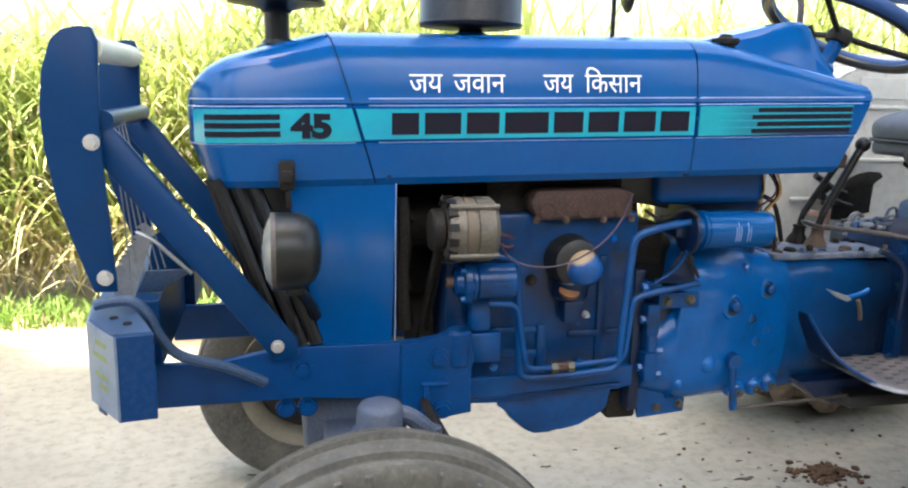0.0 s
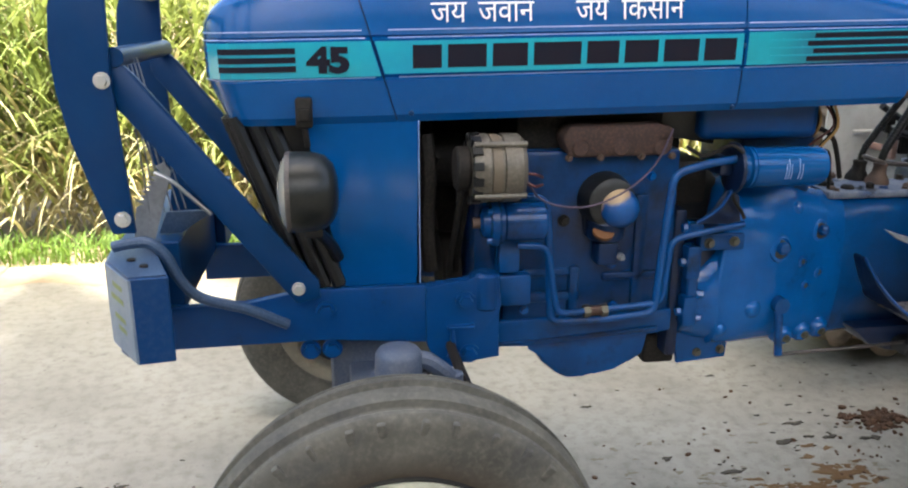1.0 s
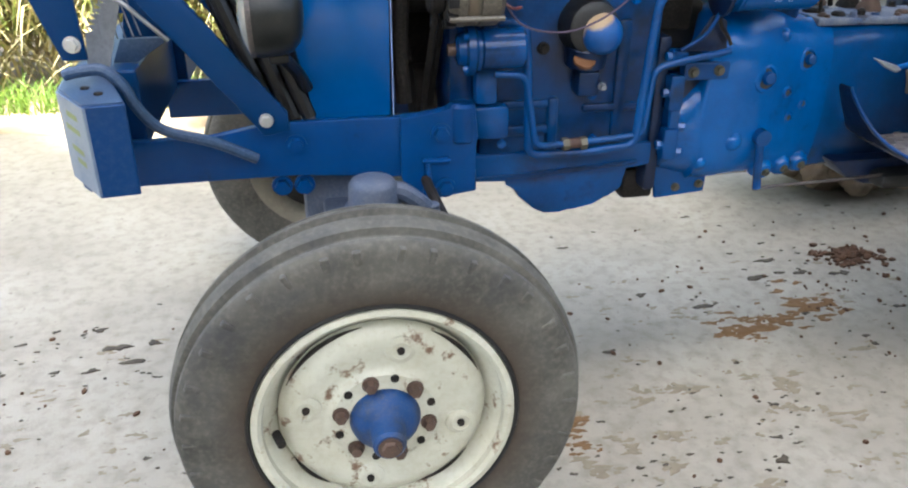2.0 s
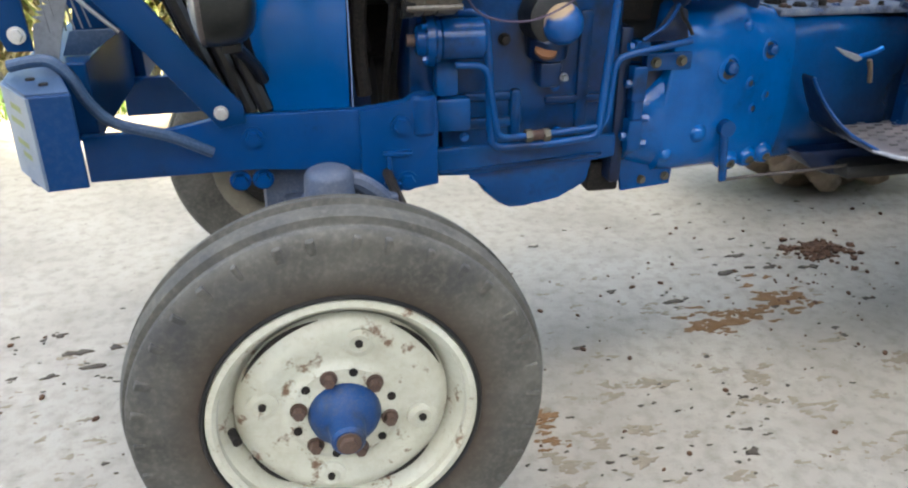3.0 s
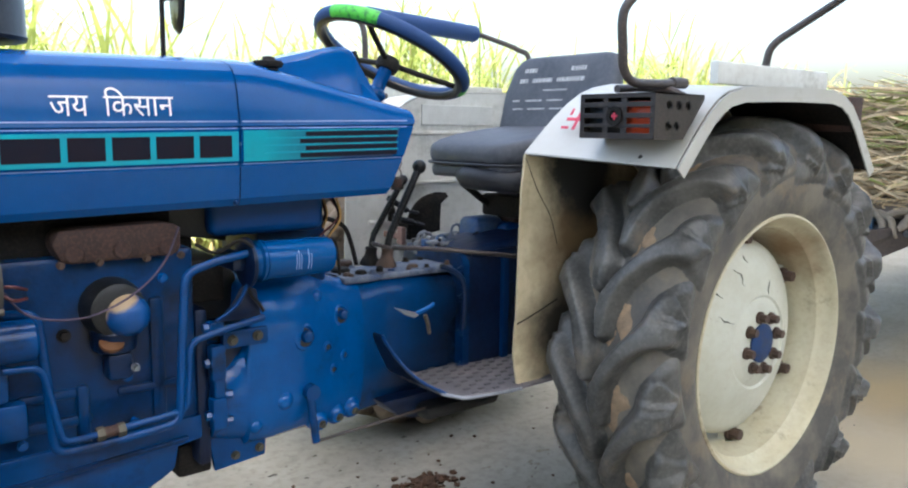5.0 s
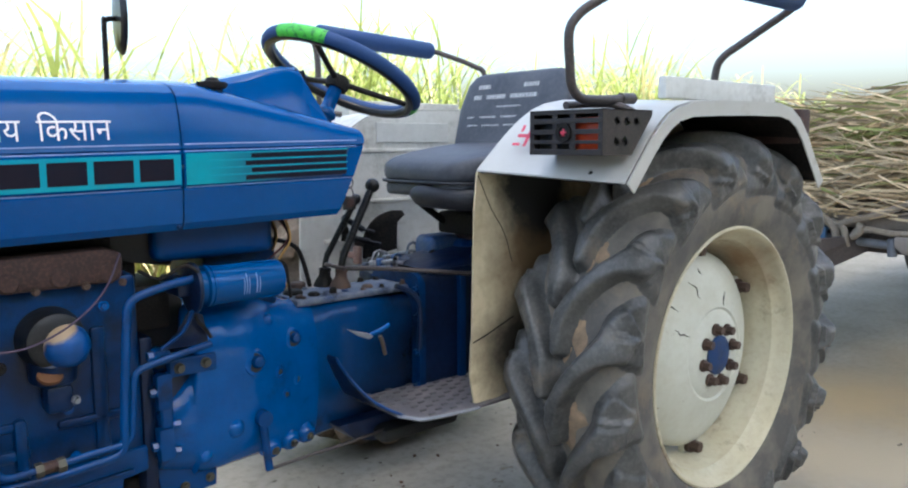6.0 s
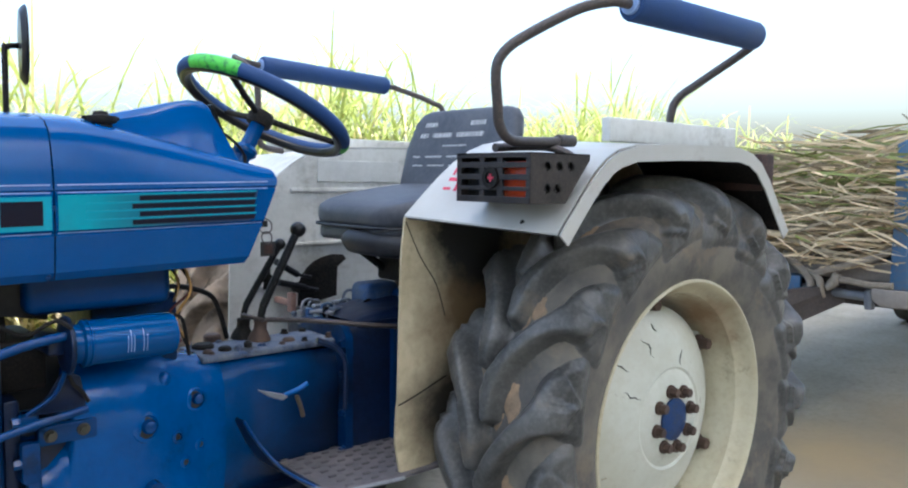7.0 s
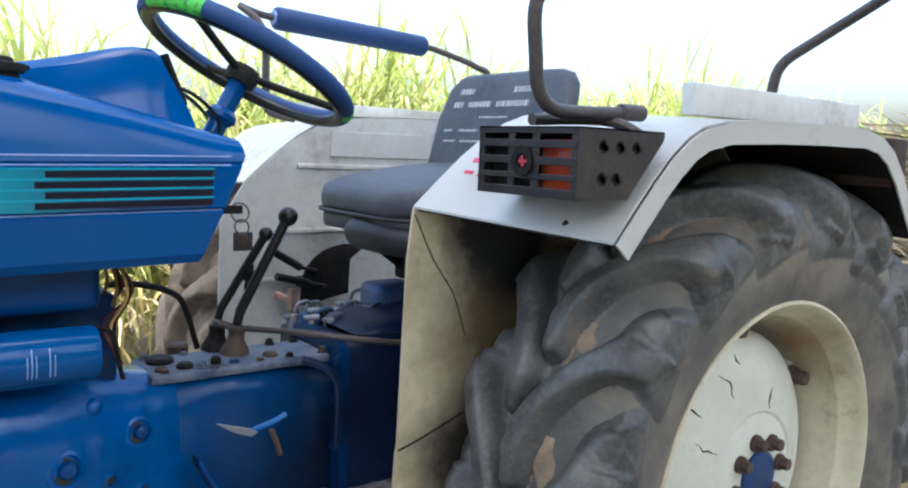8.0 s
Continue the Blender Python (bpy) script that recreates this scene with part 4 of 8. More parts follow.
        p = Vector(c) + Vector((0.083 * math.cos(b), sgn * 0.0625, 0.083 * math.sin(b)))
        cyl(bm_, p, p + Vector((0, sgn * 0.003, 0)), 0.0075, n=12)
        part("stud_hole", bm_, M_DARK, tyre)
    bm_ = B()
    p = Vector(c) + Vector((-0.185, sgn * 0.06, -0.01))
    cyl(bm_, p, p + Vector((0.01, sgn * 0.03, 0)), 0.008, n=10)
    part("valve", bm_, M_DARK, tyre)
    # Black drum added, standing in for the shade inside the wheel
    bm_ = B()
    lathe(bm_, c, out, [(-0.066, 0.03), (-0.066, 0.150), (-0.058, 0.162), (0.0, 0.165), (0.015, 0.10)], 40)
    part("hub_drum", bm_, M_DARK, tyre, "black drum added to darken the inside of the wheel")
    # steering knuckle
    yk = yw - sgn * 0.125
    bm_ = B()
    cyl(bm_, (xw + 0.01, yk, 0.42), (xw + 0.01, yk, 0.655), 0.036, n=24, bev=0.004)
    lathe(bm_, (xw + 0.01, yk, 0.655), (0, 0, 1), [(-0.004, 0.050), (0.004, 0.051), (0.008, 0.044), (0.044, 0.042), (0.052, 0.037), (0.057, 0.026), (0.058, 0.006)], 28)
    cyl(bm_, (xw, yk, 0.40), (xw, yw, 0.357), 0.04, 0.03)
    knuckle = part("steering_knuckle", bm_, M_KNUC, tractor, "dusty blue-grey king pin housing")
    bm_ = B()
    tube(bm_, [(xw + 0.02, yk, 0.684), (xw + 0.055, yk, 0.684), (xw + 0.085, yk, 0.664), (xw + 0.108, yk + 0.01, 0.638)], 0.0165, 10)
    cyl(bm_, (xw + 0.115, yk + 0.01, 0.612), (xw + 0.115, yk + 0.01, 0.652), 0.014, n=14, bev=0.003)
    part("steering_arm", bm_, M_KNUC, knuckle)
    bm_ = B()
    tube(bm_, [(xw + 0.135, yk, 0.625), (xw * 0.5 + 0.14, yk * 0.5, 0.60), (0.15, Y0, 0.59)], 0.011, 8)
    part("track_rod", bm_, M_DARK, knuckle)


front_wheel(-0.663, -1, "worn ribbed front tyre on a cream rim")
# Far rim paint: cream darkened for the shade on its inner side
M_RIMD = mat("shaded_rim_paint", (0.14, 0.128, 0.096), 0.7, col2=(0.10, 0.088, 0.065), scale=9, fine_amt=0.3, bump=0.2)
front_wheel(0.63, 1, "worn ribbed front tyre on a cream rim painted dark for shade", -0.07, M_RIMD)

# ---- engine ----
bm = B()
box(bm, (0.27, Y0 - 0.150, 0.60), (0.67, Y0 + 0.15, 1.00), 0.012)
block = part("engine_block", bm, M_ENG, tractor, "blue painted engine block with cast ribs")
for lo_, hi_, bv in (((0.30, -0.160, 0.655), (0.45, -0.14, 0.68), 0.009), ((0.30, -0.158, 0.715), (0.44, -0.14, 0.735), 0.008), ((0.50, -0.158, 0.70), (0.65, -0.14, 0.72), 0.008), ((0.42, -0.165, 0.60), (0.445, -0.14, 0.74), 0.01), ((0.57, -0.158, 0.62), (0.60, -0.14, 0.90), 0.008)):
    bm = B()
    box(bm, (lo_[0], Y0 + lo_[1], lo_[2]), (hi_[0], Y0 + hi_[1], hi_[2]), bv)
    part("cast_rib", bm, M_ENG, block)
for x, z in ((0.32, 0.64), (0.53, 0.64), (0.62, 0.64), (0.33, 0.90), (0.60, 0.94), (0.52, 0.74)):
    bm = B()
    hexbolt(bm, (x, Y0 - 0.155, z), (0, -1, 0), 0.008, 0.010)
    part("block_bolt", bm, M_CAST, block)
bm = B()
prism(bm, [(0.25, 0.615), (0.25, 0.556), (0.277, 0.554), (0.345, 0.551), (0.63, 0.566), (0.675, 0.568), (0.675, 0.625)], Y0 - 0.158, Y0 + 0.158, 0.008)
part("engine_skirt", bm, M_PIPE, tractor)
bm = B()
prism(bm, [(0.262, 0.566), (0.262, 0.556), (0.345, 0.557), (0.640, 0.575), (0.640, 0.584), (0.345, 0.567)], Y0 - 0.164, Y0 + 0.164, 0.002)
part("pan_gasket", bm, M_ENG, tractor)
bm = B()
prism(bm, [(0.300, 0.560), (0.345, 0.546), (0.366, 0.503), (0.405, 0.468), (0.432, 0.453), (0.474, 0.453), (0.501, 0.463), (0.548, 0.472), (0.587, 0.485), (0.620, 0.506), (0.632, 0.570)], Y0 - 0.140, Y0 + 0.13, 0.012)
part("oil_pan", bm, M_PIPE, tractor, "blue pressed oil pan")
bm = B()
box(bm, (0.30, Y0 - 0.12, 0.99), (0.635, Y0 + 0.16, 1.10), 0.01)
part("cylinder_head", bm, M_DARK, tractor, "oily dark cylinder head")
bm = B()
prism(bm, [(0.400, 0.995), (0.415, 0.988), (0.625, 0.990), (0.635, 1.005), (0.635, 1.05), (0.60, 1.062), (0.40, 1.058), (0.385, 1.03)], Y0 - 0.185, Y0 - 0.115, 0.012)
manifold = part("exhaust_manifold", bm, M_RUST, tractor, "rust-brown exhaust manifold")
for x in (0.425, 0.515, 0.605):
    bm = B()
    cyl(bm, (x, Y0 - 0.19, 1.01), (x, Y0 - 0.11, 1.01), 0.02, n=14, bev=0.004)
    part("manifold_port", bm, M_RUST, manifold)
for x in (0.40, 0.47, 0.56, 0.63):
    bm = B()
    hexbolt(bm, (x, Y0 - 0.186, 0.99), (0, -1, 0), 0.006, 0.01)
    part("manifold_bolt", bm, M_NUT, tractor)
bm = B()
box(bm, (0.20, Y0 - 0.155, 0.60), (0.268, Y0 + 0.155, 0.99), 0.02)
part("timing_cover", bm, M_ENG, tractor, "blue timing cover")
# Added block: keeps bright background from showing under the bonnet
bm = B()
box(bm, (0.07, Y0 + 0.08, 0.74), (0.30, Y0 + 0.19, 1.10), 0.01)
part("battery_box", bm, M_DARK, tractor, "black box added to keep the space under the bonnet dark")
# Second added block, closing part of the see-through gap with dark
bm = B()
box(bm, (0.638, Y0 - 0.09, 0.955), (0.692, Y0 + 0.09, 1.095), 0.008)
part("air_duct", bm, M_DARK, tractor, "black box added to narrow the bright gap under the bonnet")
# fan, pulleys, belt in the dark gap
bm = B()
cyl(bm, (0.125, Y0, 0.96), (0.20, Y0, 0.96), 0.06, n=28)
part("belt_pulley", bm, M_DARK, tractor)
bm = B()
cyl(bm, (0.145, Y0, 0.70), (0.19, Y0, 0.70), 0.085, n=28)
part("belt_pulley", bm, M_DARK, tractor)
bm = B()
cyl(bm, (0.10, Y0, 0.93), (0.125, Y0, 0.93), 0.04, n=20)
fan = part("cooling_fan", bm, M_DARK, tractor, "black cooling fan")
for i in range(6):
    bm = B()
    m = Matrix.Translation((0.11, Y0, 0.93)) @ Matrix.Rotation(radians(60 * i), 4, "X") @ Matrix.Translation((0, 0, 0.09)) @ Matrix.Rotation(radians(35), 4, "Z") @ Matrix.Diagonal((0.006, 0.06, 0.15, 1))
    bmesh.ops.create_cube(bm, size=1, matrix=m)
    part("fan_blade", bm, M_DARK, fan, smooth=False)
bm = B()
loop = [(0.158, -0.265, 1.02), (0.160, -0.300, 0.99), (0.160, -0.290, 0.93), (0.158, Y0 - 0.12, 0.76), (0.158, Y0 - 0.085, 0.69), (0.158, Y0 - 0.02, 0.62)]
tube(bm, loop, 0.007, 8)
tube(bm, [(p[0] + 0.018, p[1] + 0.02, p[2]) for p in loop], 0.007, 8)
part("fan_belt", bm, M_DARK, tractor, "worn black fan belt")
bm = B()
tube(bm, [(0.10, -0.20, 1.04), (0.105, -0.215, 0.95), (0.10, -0.21, 0.85), (0.108, -0.205, 0.745)], 0.017, 10)
part("radiator_hose", bm, M_DARK, tractor)

# alternator
M_WORN2 = mat("rusty_tan_steel", (0.11, 0.085, 0.055), 0.6, col2=(0.06, 0.042, 0.03), scale=20, fine_amt=0.3, bump=0.2)
AC = Vector((0.0, -0.285, 0.982))
bm = B()
lathe(bm, AC + Vector((0.178, 0, 0)), (1, 0, 0), [(0, 0.045), (0.002, 0.064), (0.010, 0.069), (0.034, 0.070), (0.036, 0.066), (0.062, 0.066), (0.064, 0.070), (0.098, 0.069), (0.108, 0.060), (0.112, 0.02)], 40)
alt = part("alternator", bm, M_ALU, tractor, "grimy aluminium alternator")
bm = B()
lathe(bm, AC + Vector((0.2165, 0, 0)), (1, 0, 0), [(0, 0.060), (0.0, 0.0685), (0.018, 0.0685), (0.018, 0.060)], 40, closed=True)
part("stator_band", bm, M_WORN2, alt, "rusty tan stator band")
for i in range(14):
    bm = B()
    a = 2 * math.pi * i / 14
    m = Matrix.Translation(AC + Vector((0.186, 0, 0))) @ Matrix.Rotation(a, 4, "X") @ Matrix.Translation((0, 0, 0.0655))
    bmesh.ops.create_cube(bm, size=1, matrix=m @ Matrix.Diagonal((0.020, 0.016, 0.014, 1)))
    part("vent_slot", bm, M_BLACK, alt, smooth=False)
for a in (40, 130, 220, 310):
    bm = B()
    p = AC + Vector((0.18, 0.072 * math.cos(radians(a)), 0.072 * math.sin(radians(a))))
    cyl(bm, p, p + Vector((0.105, 0, 0)), 0.006, n=8)
    part("through_bolt", bm, M_ALU, alt)
bm = B()
cyl(bm, AC + Vector((0.148, 0, 0)), AC + Vector((0.178, 0, 0)), 0.045, n=28, bev=0.005)
part("alternator_pulley", bm, M_DARK, alt)
bm = B()
tube(bm, [(0.293, -0.30, 0.960), (0.325, -0.30, 0.918), (0.38, -0.295, 0.898), (0.45, -0.29, 0.900), (0.53, -0.28, 0.935), (0.59, -0.26, 0.985), (0.625, -0.245, 1.05)], 0.0022, 7)
part("alternator_cable", bm, M_WIREP, tractor, "thin purple cable")
for k, dz in enumerate((0.006, -0.010)):
    bm = B()
    tube(bm, [(0.286, -0.32, 0.97 + dz), (0.305, -0.325, 0.965 + dz * 1.5), (0.33, -0.29, 0.955 + dz)], 0.003, 6)
    part("red_lead", bm, M_WIREO, tractor)

# pump on the front left of the block
bm = B()
cyl(bm, (0.252, -0.262, 0.862), (0.346, -0.262, 0.862), 0.041, n=28, bev=0.006)
box(bm, (0.27, -0.262, 0.83), (0.34, -0.19, 0.895), 0.008)
pump = part("hydraulic_pump", bm, M_PIPE, tractor, "blue hydraulic pump body")
bm = B()
lathe(bm, (0.205, -0.262, 0.862), (1, 0, 0), [(0, 0.018), (0.004, 0.030), (0.018, 0.034), (0.020, 0.052), (0.034, 0.054), (0.040, 0.046), (0.047, 0.046)], 28)
part("pump_flange", bm, M_PIPE, pump)
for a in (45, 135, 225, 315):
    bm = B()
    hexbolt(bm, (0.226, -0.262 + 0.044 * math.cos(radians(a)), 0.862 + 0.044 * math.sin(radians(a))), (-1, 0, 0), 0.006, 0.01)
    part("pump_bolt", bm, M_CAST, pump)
bm = B()
cyl(bm, (0.19, -0.262, 0.862), (0.207, -0.262, 0.862), 0.012, n=14)
part("pump_shaft", bm, M_NUT, pump)
bm = B()
box(bm, (0.25, Y0 - 0.20, 0.74), (0.30, Y0 - 0.14, 0.82), 0.012)
box(bm, (0.25, Y0 - 0.19, 0.66), (0.33, Y0 - 0.14, 0.735), 0.012)
part("pump_bracket", bm, M_PIPE, tractor)

# feed pipes
YP = -0.262
def pipe_run(pts, r, bend=0.022):
    """A pipe of straight runs with short round bends."""
    P = [Vector(p) for p in pts]
    out_ = [P[0]]
    for a_, b_, c_ in zip(P, P[1:], P[2:]):
        p, q = b_ + (a_ - b_).normalized() * bend, b_ + (c_ - b_).normalized() * bend
        for i in range(6):
            t = i / 5
            out_.append(p * (1 - t) ** 2 + b_ * 2 * t * (1 - t) + q * t * t)
    out_.append(P[-1])
    b2 = B()
    tube(b2, out_, r, 12, soft=False)
    return b2


part("feed_pipe", pipe_run([(0.30, YP + 0.02, 0.908), (0.348, YP, 0.910), (0.358, YP, 0.80), (0.366, YP, 0.630), (0.48, YP, 0.630), (0.606, YP, 0.640), (0.616, YP, 0.80), (0.628, YP, 0.955), (0.70, YP, 0.975), (0.775, YP, 0.985)], 0.0095, 0.026), M_PIPE, tractor, "blue bent steel pipe")
part("feed_pipe", pipe_run([(0.285, YP - 0.01, 0.812), (0.350, YP - 0.010, 0.808), (0.378, YP - 0.010, 0.652), (0.48, YP, 0.653), (0.622, YP, 0.662), (0.634, YP, 0.808), (0.70, YP, 0.822), (0.80, YP, 0.838)], 0.0075, 0.024), M_PIPE, tractor, "blue bent steel pipe")
for x in (0.448, 0.488):
    bm = B()
    cyl(bm, (x - 0.007, YP, 0.651), (x + 0.007, YP, 0.652), 0.0145, n=6)
    part("pipe_nut", bm, M_BRASS, tractor, "brass pipe nut")
bm = B()
cyl(bm, (0.453, YP, 0.6515), (0.483, YP, 0.6525), 0.0115, n=12)
part("rubber_joint", bm, M_RUST, tractor, "brown rubber joint")

M_OCHRE = mat("ochre_worn_casting", (0.13, 0.052, 0.016), 0.7, scale=30, fine_amt=0.3)
# oil filler and filter
bm = B()
lathe(bm, (0.495, Y0 - 0.14, 0.892), (0.05, -1, 0.0), [(0, 0.062), (0.03, 0.060), (0.06, 0.053), (0.064, 0.045)], 32)
# Near-black colour paints the shadow lying on the head
part("filter_head", bm, M_DEEPBLACK, tractor, "oily filter head painted near-black for its shadow")
bm = B()
lathe(bm, (0.512, -0.225, 0.880), (0.1, -1, 0.02), [(0, 0.043), (0.022, 0.0445), (0.040, 0.040), (0.053, 0.029), (0.060, 0.014), (0.061, 0.003)], 32)
ball = part("breather_cap", bm, M_BALL, tractor, "blue domed breather cap")
bm = B()
lathe(bm, (0.497, -0.205, 0.80), (0, -0.15, 1), [(0, 0.030), (0.01, 0.043), (0.05, 0.046), (0.06, 0.040)], 28)
box(bm, (0.475, -0.24, 0.745), (0.525, -0.19, 0.80), 0.01)
fil = part("filler_elbow", bm, M_ENG, tractor, "blue cast filler elbow")
bm = B()
lathe(bm, (0.482, -0.246, 0.825), (0, -0.6, 1), [(0, 0.024), (0.006, 0.023), (0.008, 0.012)], 20)
part("worn_rim", bm, M_OCHRE, fil, "ochre worn casting edge")
bm = B()
hexbolt(bm, (0.525, -0.245, 0.770), (0, -1, 0), 0.0065, 0.016)
part("drain_plug", bm, M_GREY, fil)
bm = B()
hexbolt(bm, (0.405, Y0 - 0.152, 0.845), (0, -1, 0), 0.010, 0.014)
part("block_plug", bm, M_DARK, tractor)

# fuel filter canister
bm = B()
lathe(bm, (0.774, -0.245, 0.962), (1, 0.0, 0.0), [(0, 0.036), (0.002, 0.0385), (0.018, 0.0385), (0.020, 0.042), (0.0215, 0.0465), (0.0255, 0.0465), (0.027, 0.043), (0.030, 0.043), (0.0315, 0.0460), (0.0345, 0.0460), (0.036, 0.044), (0.190, 0.044), (0.200, 0.040), (0.204, 0.02)], 44)
can = part("filter_canister", bm, M_BLUE, tractor, "smooth blue filter canister")
for i, (x, w) in enumerate(((0.870, 0.0015), (0.876, 0.0015), (0.882, 0.0012), (0.900, 0.0015), (0.907, 0.0012))):
    bm = B()
    sheet(bm, lambda u, v: (x + w * v, -0.245 - 0.0442 * math.cos(u), 0.962 + 0.0442 * math.sin(u)), span(-0.5, 0.55 if i % 2 else 0.3, 6), span(0, 1, 1), 0.0008, (0, -1, 0))
    part("label_bar", bm, M_LINE, can, "faded label marks")
bm = B()
lathe(bm, (0.764, -0.245, 0.962), (1, 0, 0), [(0, 0.03), (0.002, 0.055), (0.006, 0.057), (0.010, 0.055), (0.012, 0.03)], 36)
box(bm, (0.735, -0.255, 0.945), (0.768, -0.15, 0.985), 0.008)
part("filter_head", bm, M_OILSHADE, can)
# Black plate set back to paint the shade of the hollow below the canister
bm = B()
prism(bm, [(0.640, 0.945), (0.765, 0.955), (0.80, 0.91), (0.80, 0.81), (0.64, 0.80)], -0.115, -0.105, 0.003)
part("filter_bracket", bm, M_DEEPBLACK, tractor, "black plate standing in for the shaded hollow")
bm = B()
prism(bm, [(0.700, 0.835), (0.742, 0.868), (0.758, 0.900), (0.766, 0.912), (0.796, 0.897), (0.806, 0.832)], -0.238, -0.231, 0.002)
part("bracket_web", bm, M_OILSHADE, tractor, "oily blue triangular bracket")
bm = B()
tube(bm, [(0.762, -0.262, 0.915), (0.758, -0.256, 0.898), (0.742, -0.248, 0.868), (0.700, -0.240, 0.838)], 0.0045, 8)
part("web_edge", bm, M_MIDB, tractor)
bm = B()
tube(bm, [(0.772, -0.250, 0.905), (0.780, -0.250, 0.885), (0.795, -0.25, 0.868), (0.806, -0.25, 0.848)], 0.004, 7)
part("fuel_hose", bm, M_DARK, tractor)
bm = B()
tube(bm, [(0.77, -0.285, 1.0), (0.745, -0.27, 1.015), (0.70, -0.25, 0.99), (0.66, -0.24, 1.01)], 0.004, 7)
part("fuel_hose", bm, M_DARK, tractor)
bm = B()
tube(bm, [(0.975, -0.24, 1.0), (1.0, -0.235, 0.985), (1.012, -0.23, 0.93), (1.02, -0.22, 0.905)], 0.004, 7)
part("fuel_hose", bm, M_DARK, tractor)
bm = B()
box(bm, (0.712, Y0 - 0.150, 1.014), (0.995, Y0 + 0.15, 1.215), 0.022, 4)
part("tank_base", bm, M_MIDB, tractor, "blue tank underside")
bm = B()
prism(bm, [(0.625, 1.115), (0.628, 1.03), (0.655, 1.018), (0.70, 1.012), (0.76, 1.0), (0.775, 1.115)], Y0 - 0.115, Y0 - 0.095, 0.004)
part("heat_shield", bm, M_DEEPBLACK, tractor, "black sheet-metal heat shield")
bm = B()
box(bm, (0.850, Y0 - 0.08, 0.87), (1.035, Y0 + 0.14, 1.03), 0.012)
part("tank_support", bm, M_ENG, tractor, "oily dark blue tank support")
bm = B()
box(bm, (0.66, Y0 - 0.10, 0.86), (0.76, Y0 + 0.1, 0.962), 0.01)
part("bulkhead", bm, M_DARK, tractor)

# ---- clutch housing, gearbox, rear axle ----
HOUS = [(0.70, 0.150, 0.530, 0.735), (0.745, 0.157, 0.515, 0.752), (0.780, 0.160, 0.504, 0.790), (0.786, 0.160, 0.503, 0.845), (0.791, 0.159, 0.502, 0.890), (0.802, 0.158, 0.501, 0.902), (0.852, 0.157, 0.498, 0.906), (0.93, 0.146, 0.492, 0.905), (0.99, 0.130, 0.488, 0.900), (1.03, 0.116, 0.487, 0.890), (1.08, 0.098, 0.486, 0.874), (1.14, 0.084, 0.488, 0.862), (1.22, 0.077, 0.49, 0.857), (1.40, 0.074, 0.49, 0.850), (1.46, 0.080, 0.49, 0.848)]


def rounded(x, w, zb, zt, r=0.05, n=5):
    pts = []
    for cy, cz, a0 in ((-1, -1, 180), (1, -1, 270), (1, 1, 0), (-1, 1, 90)):
        oy, oz = Y0 + cy * (w - r), (zb + r if cz < 0 else zt - r)
        for i in range(n + 1):
            a = radians(a0 + 90 * i / n)
            pts.append((x, oy + r * math.cos(a), oz + r * math.sin(a)))
    return pts


def barrel(x, w, zb, zt, n_, m=40):
    """A bulging cross-section between zb and zt."""
    zm, h = (zb + zt) / 2, (zt - zb) / 2
    pts = []
    for i in range(m):
        a = 2 * math.pi * i / m
        c_, s_ = math.cos(a), math.sin(a)
        pts.append((x, Y0 + w * math.copysign(abs(c_) ** (2 / n_), c_), zm + h * math.copysign(abs(s_) ** (2 / n_), s_)))
    return pts


def cast_rings(secs, m=64):
    """Sections carried densely along x, with the slight waves and dents of a sand casting."""
    rows_ = []
    for (xa, wa, za, ta, na), (xb, wb, zb_, tb, nb) in zip(secs, secs[1:]):
        steps = max(1, round((xb - xa) / 0.011))
        last = (xb, wb) == secs[-1][:2]
        for i in range(steps + (1 if last else 0)):
            k = i / steps
            pts = []
            for p in barrel(xa + (xb - xa) * k, wa + (wb - wa) * k, za + (zb_ - za) * k, ta + (tb - ta) * k, na + (nb - na) * k, m):
                v = Vector(p)
                d = 0.0075 * noise.noise(v * 8) + 0.0012 * noise.noise(v * 24 + Vector((5, 2, 9)))
                o_ = Vector((0, v.y - Y0, (v.z - 0.69) * 0.6))
                pts.append(tuple(v + o_.normalized() * d))
            rows_.append(pts)
    return rows_


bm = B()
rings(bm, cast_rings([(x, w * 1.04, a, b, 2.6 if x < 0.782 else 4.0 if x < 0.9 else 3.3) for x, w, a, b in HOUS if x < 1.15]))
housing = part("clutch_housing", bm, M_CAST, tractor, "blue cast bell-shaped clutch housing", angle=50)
bm = B()
rings(bm, cast_rings([(x, w * 1.04, a, b, 3.3 if x < 1.2 else 4.5) for x, w, a, b in HOUS if x > 1.13]))
part("gearbox_case", bm, M_GEARB, tractor, "oily blue gearbox case, shade painted in towards the step", angle=50)
bm = B()
rings(bm, [rounded(x, w, a, b, 0.03) for x, w, a, b in ((1.46, 0.10, 0.49, 0.895), (1.50, 0.112, 0.48, 0.90), (1.95, 0.12, 0.47, 0.90), (2.05, 0.16, 0.46, 0.88), (2.45, 0.16, 0.46, 0.86))])
part("rear_transmission", bm, M_OILSHADE, tractor, "dark blue rear transmission case", angle=50)
bm = B()
cyl(bm, (2.15, -0.66, 0.65), (2.15, 0.56, 0.65), 0.075, n=28)
cyl(bm, (2.15, -0.40, 0.65), (2.15, 0.30, 0.65), 0.11, n=28)
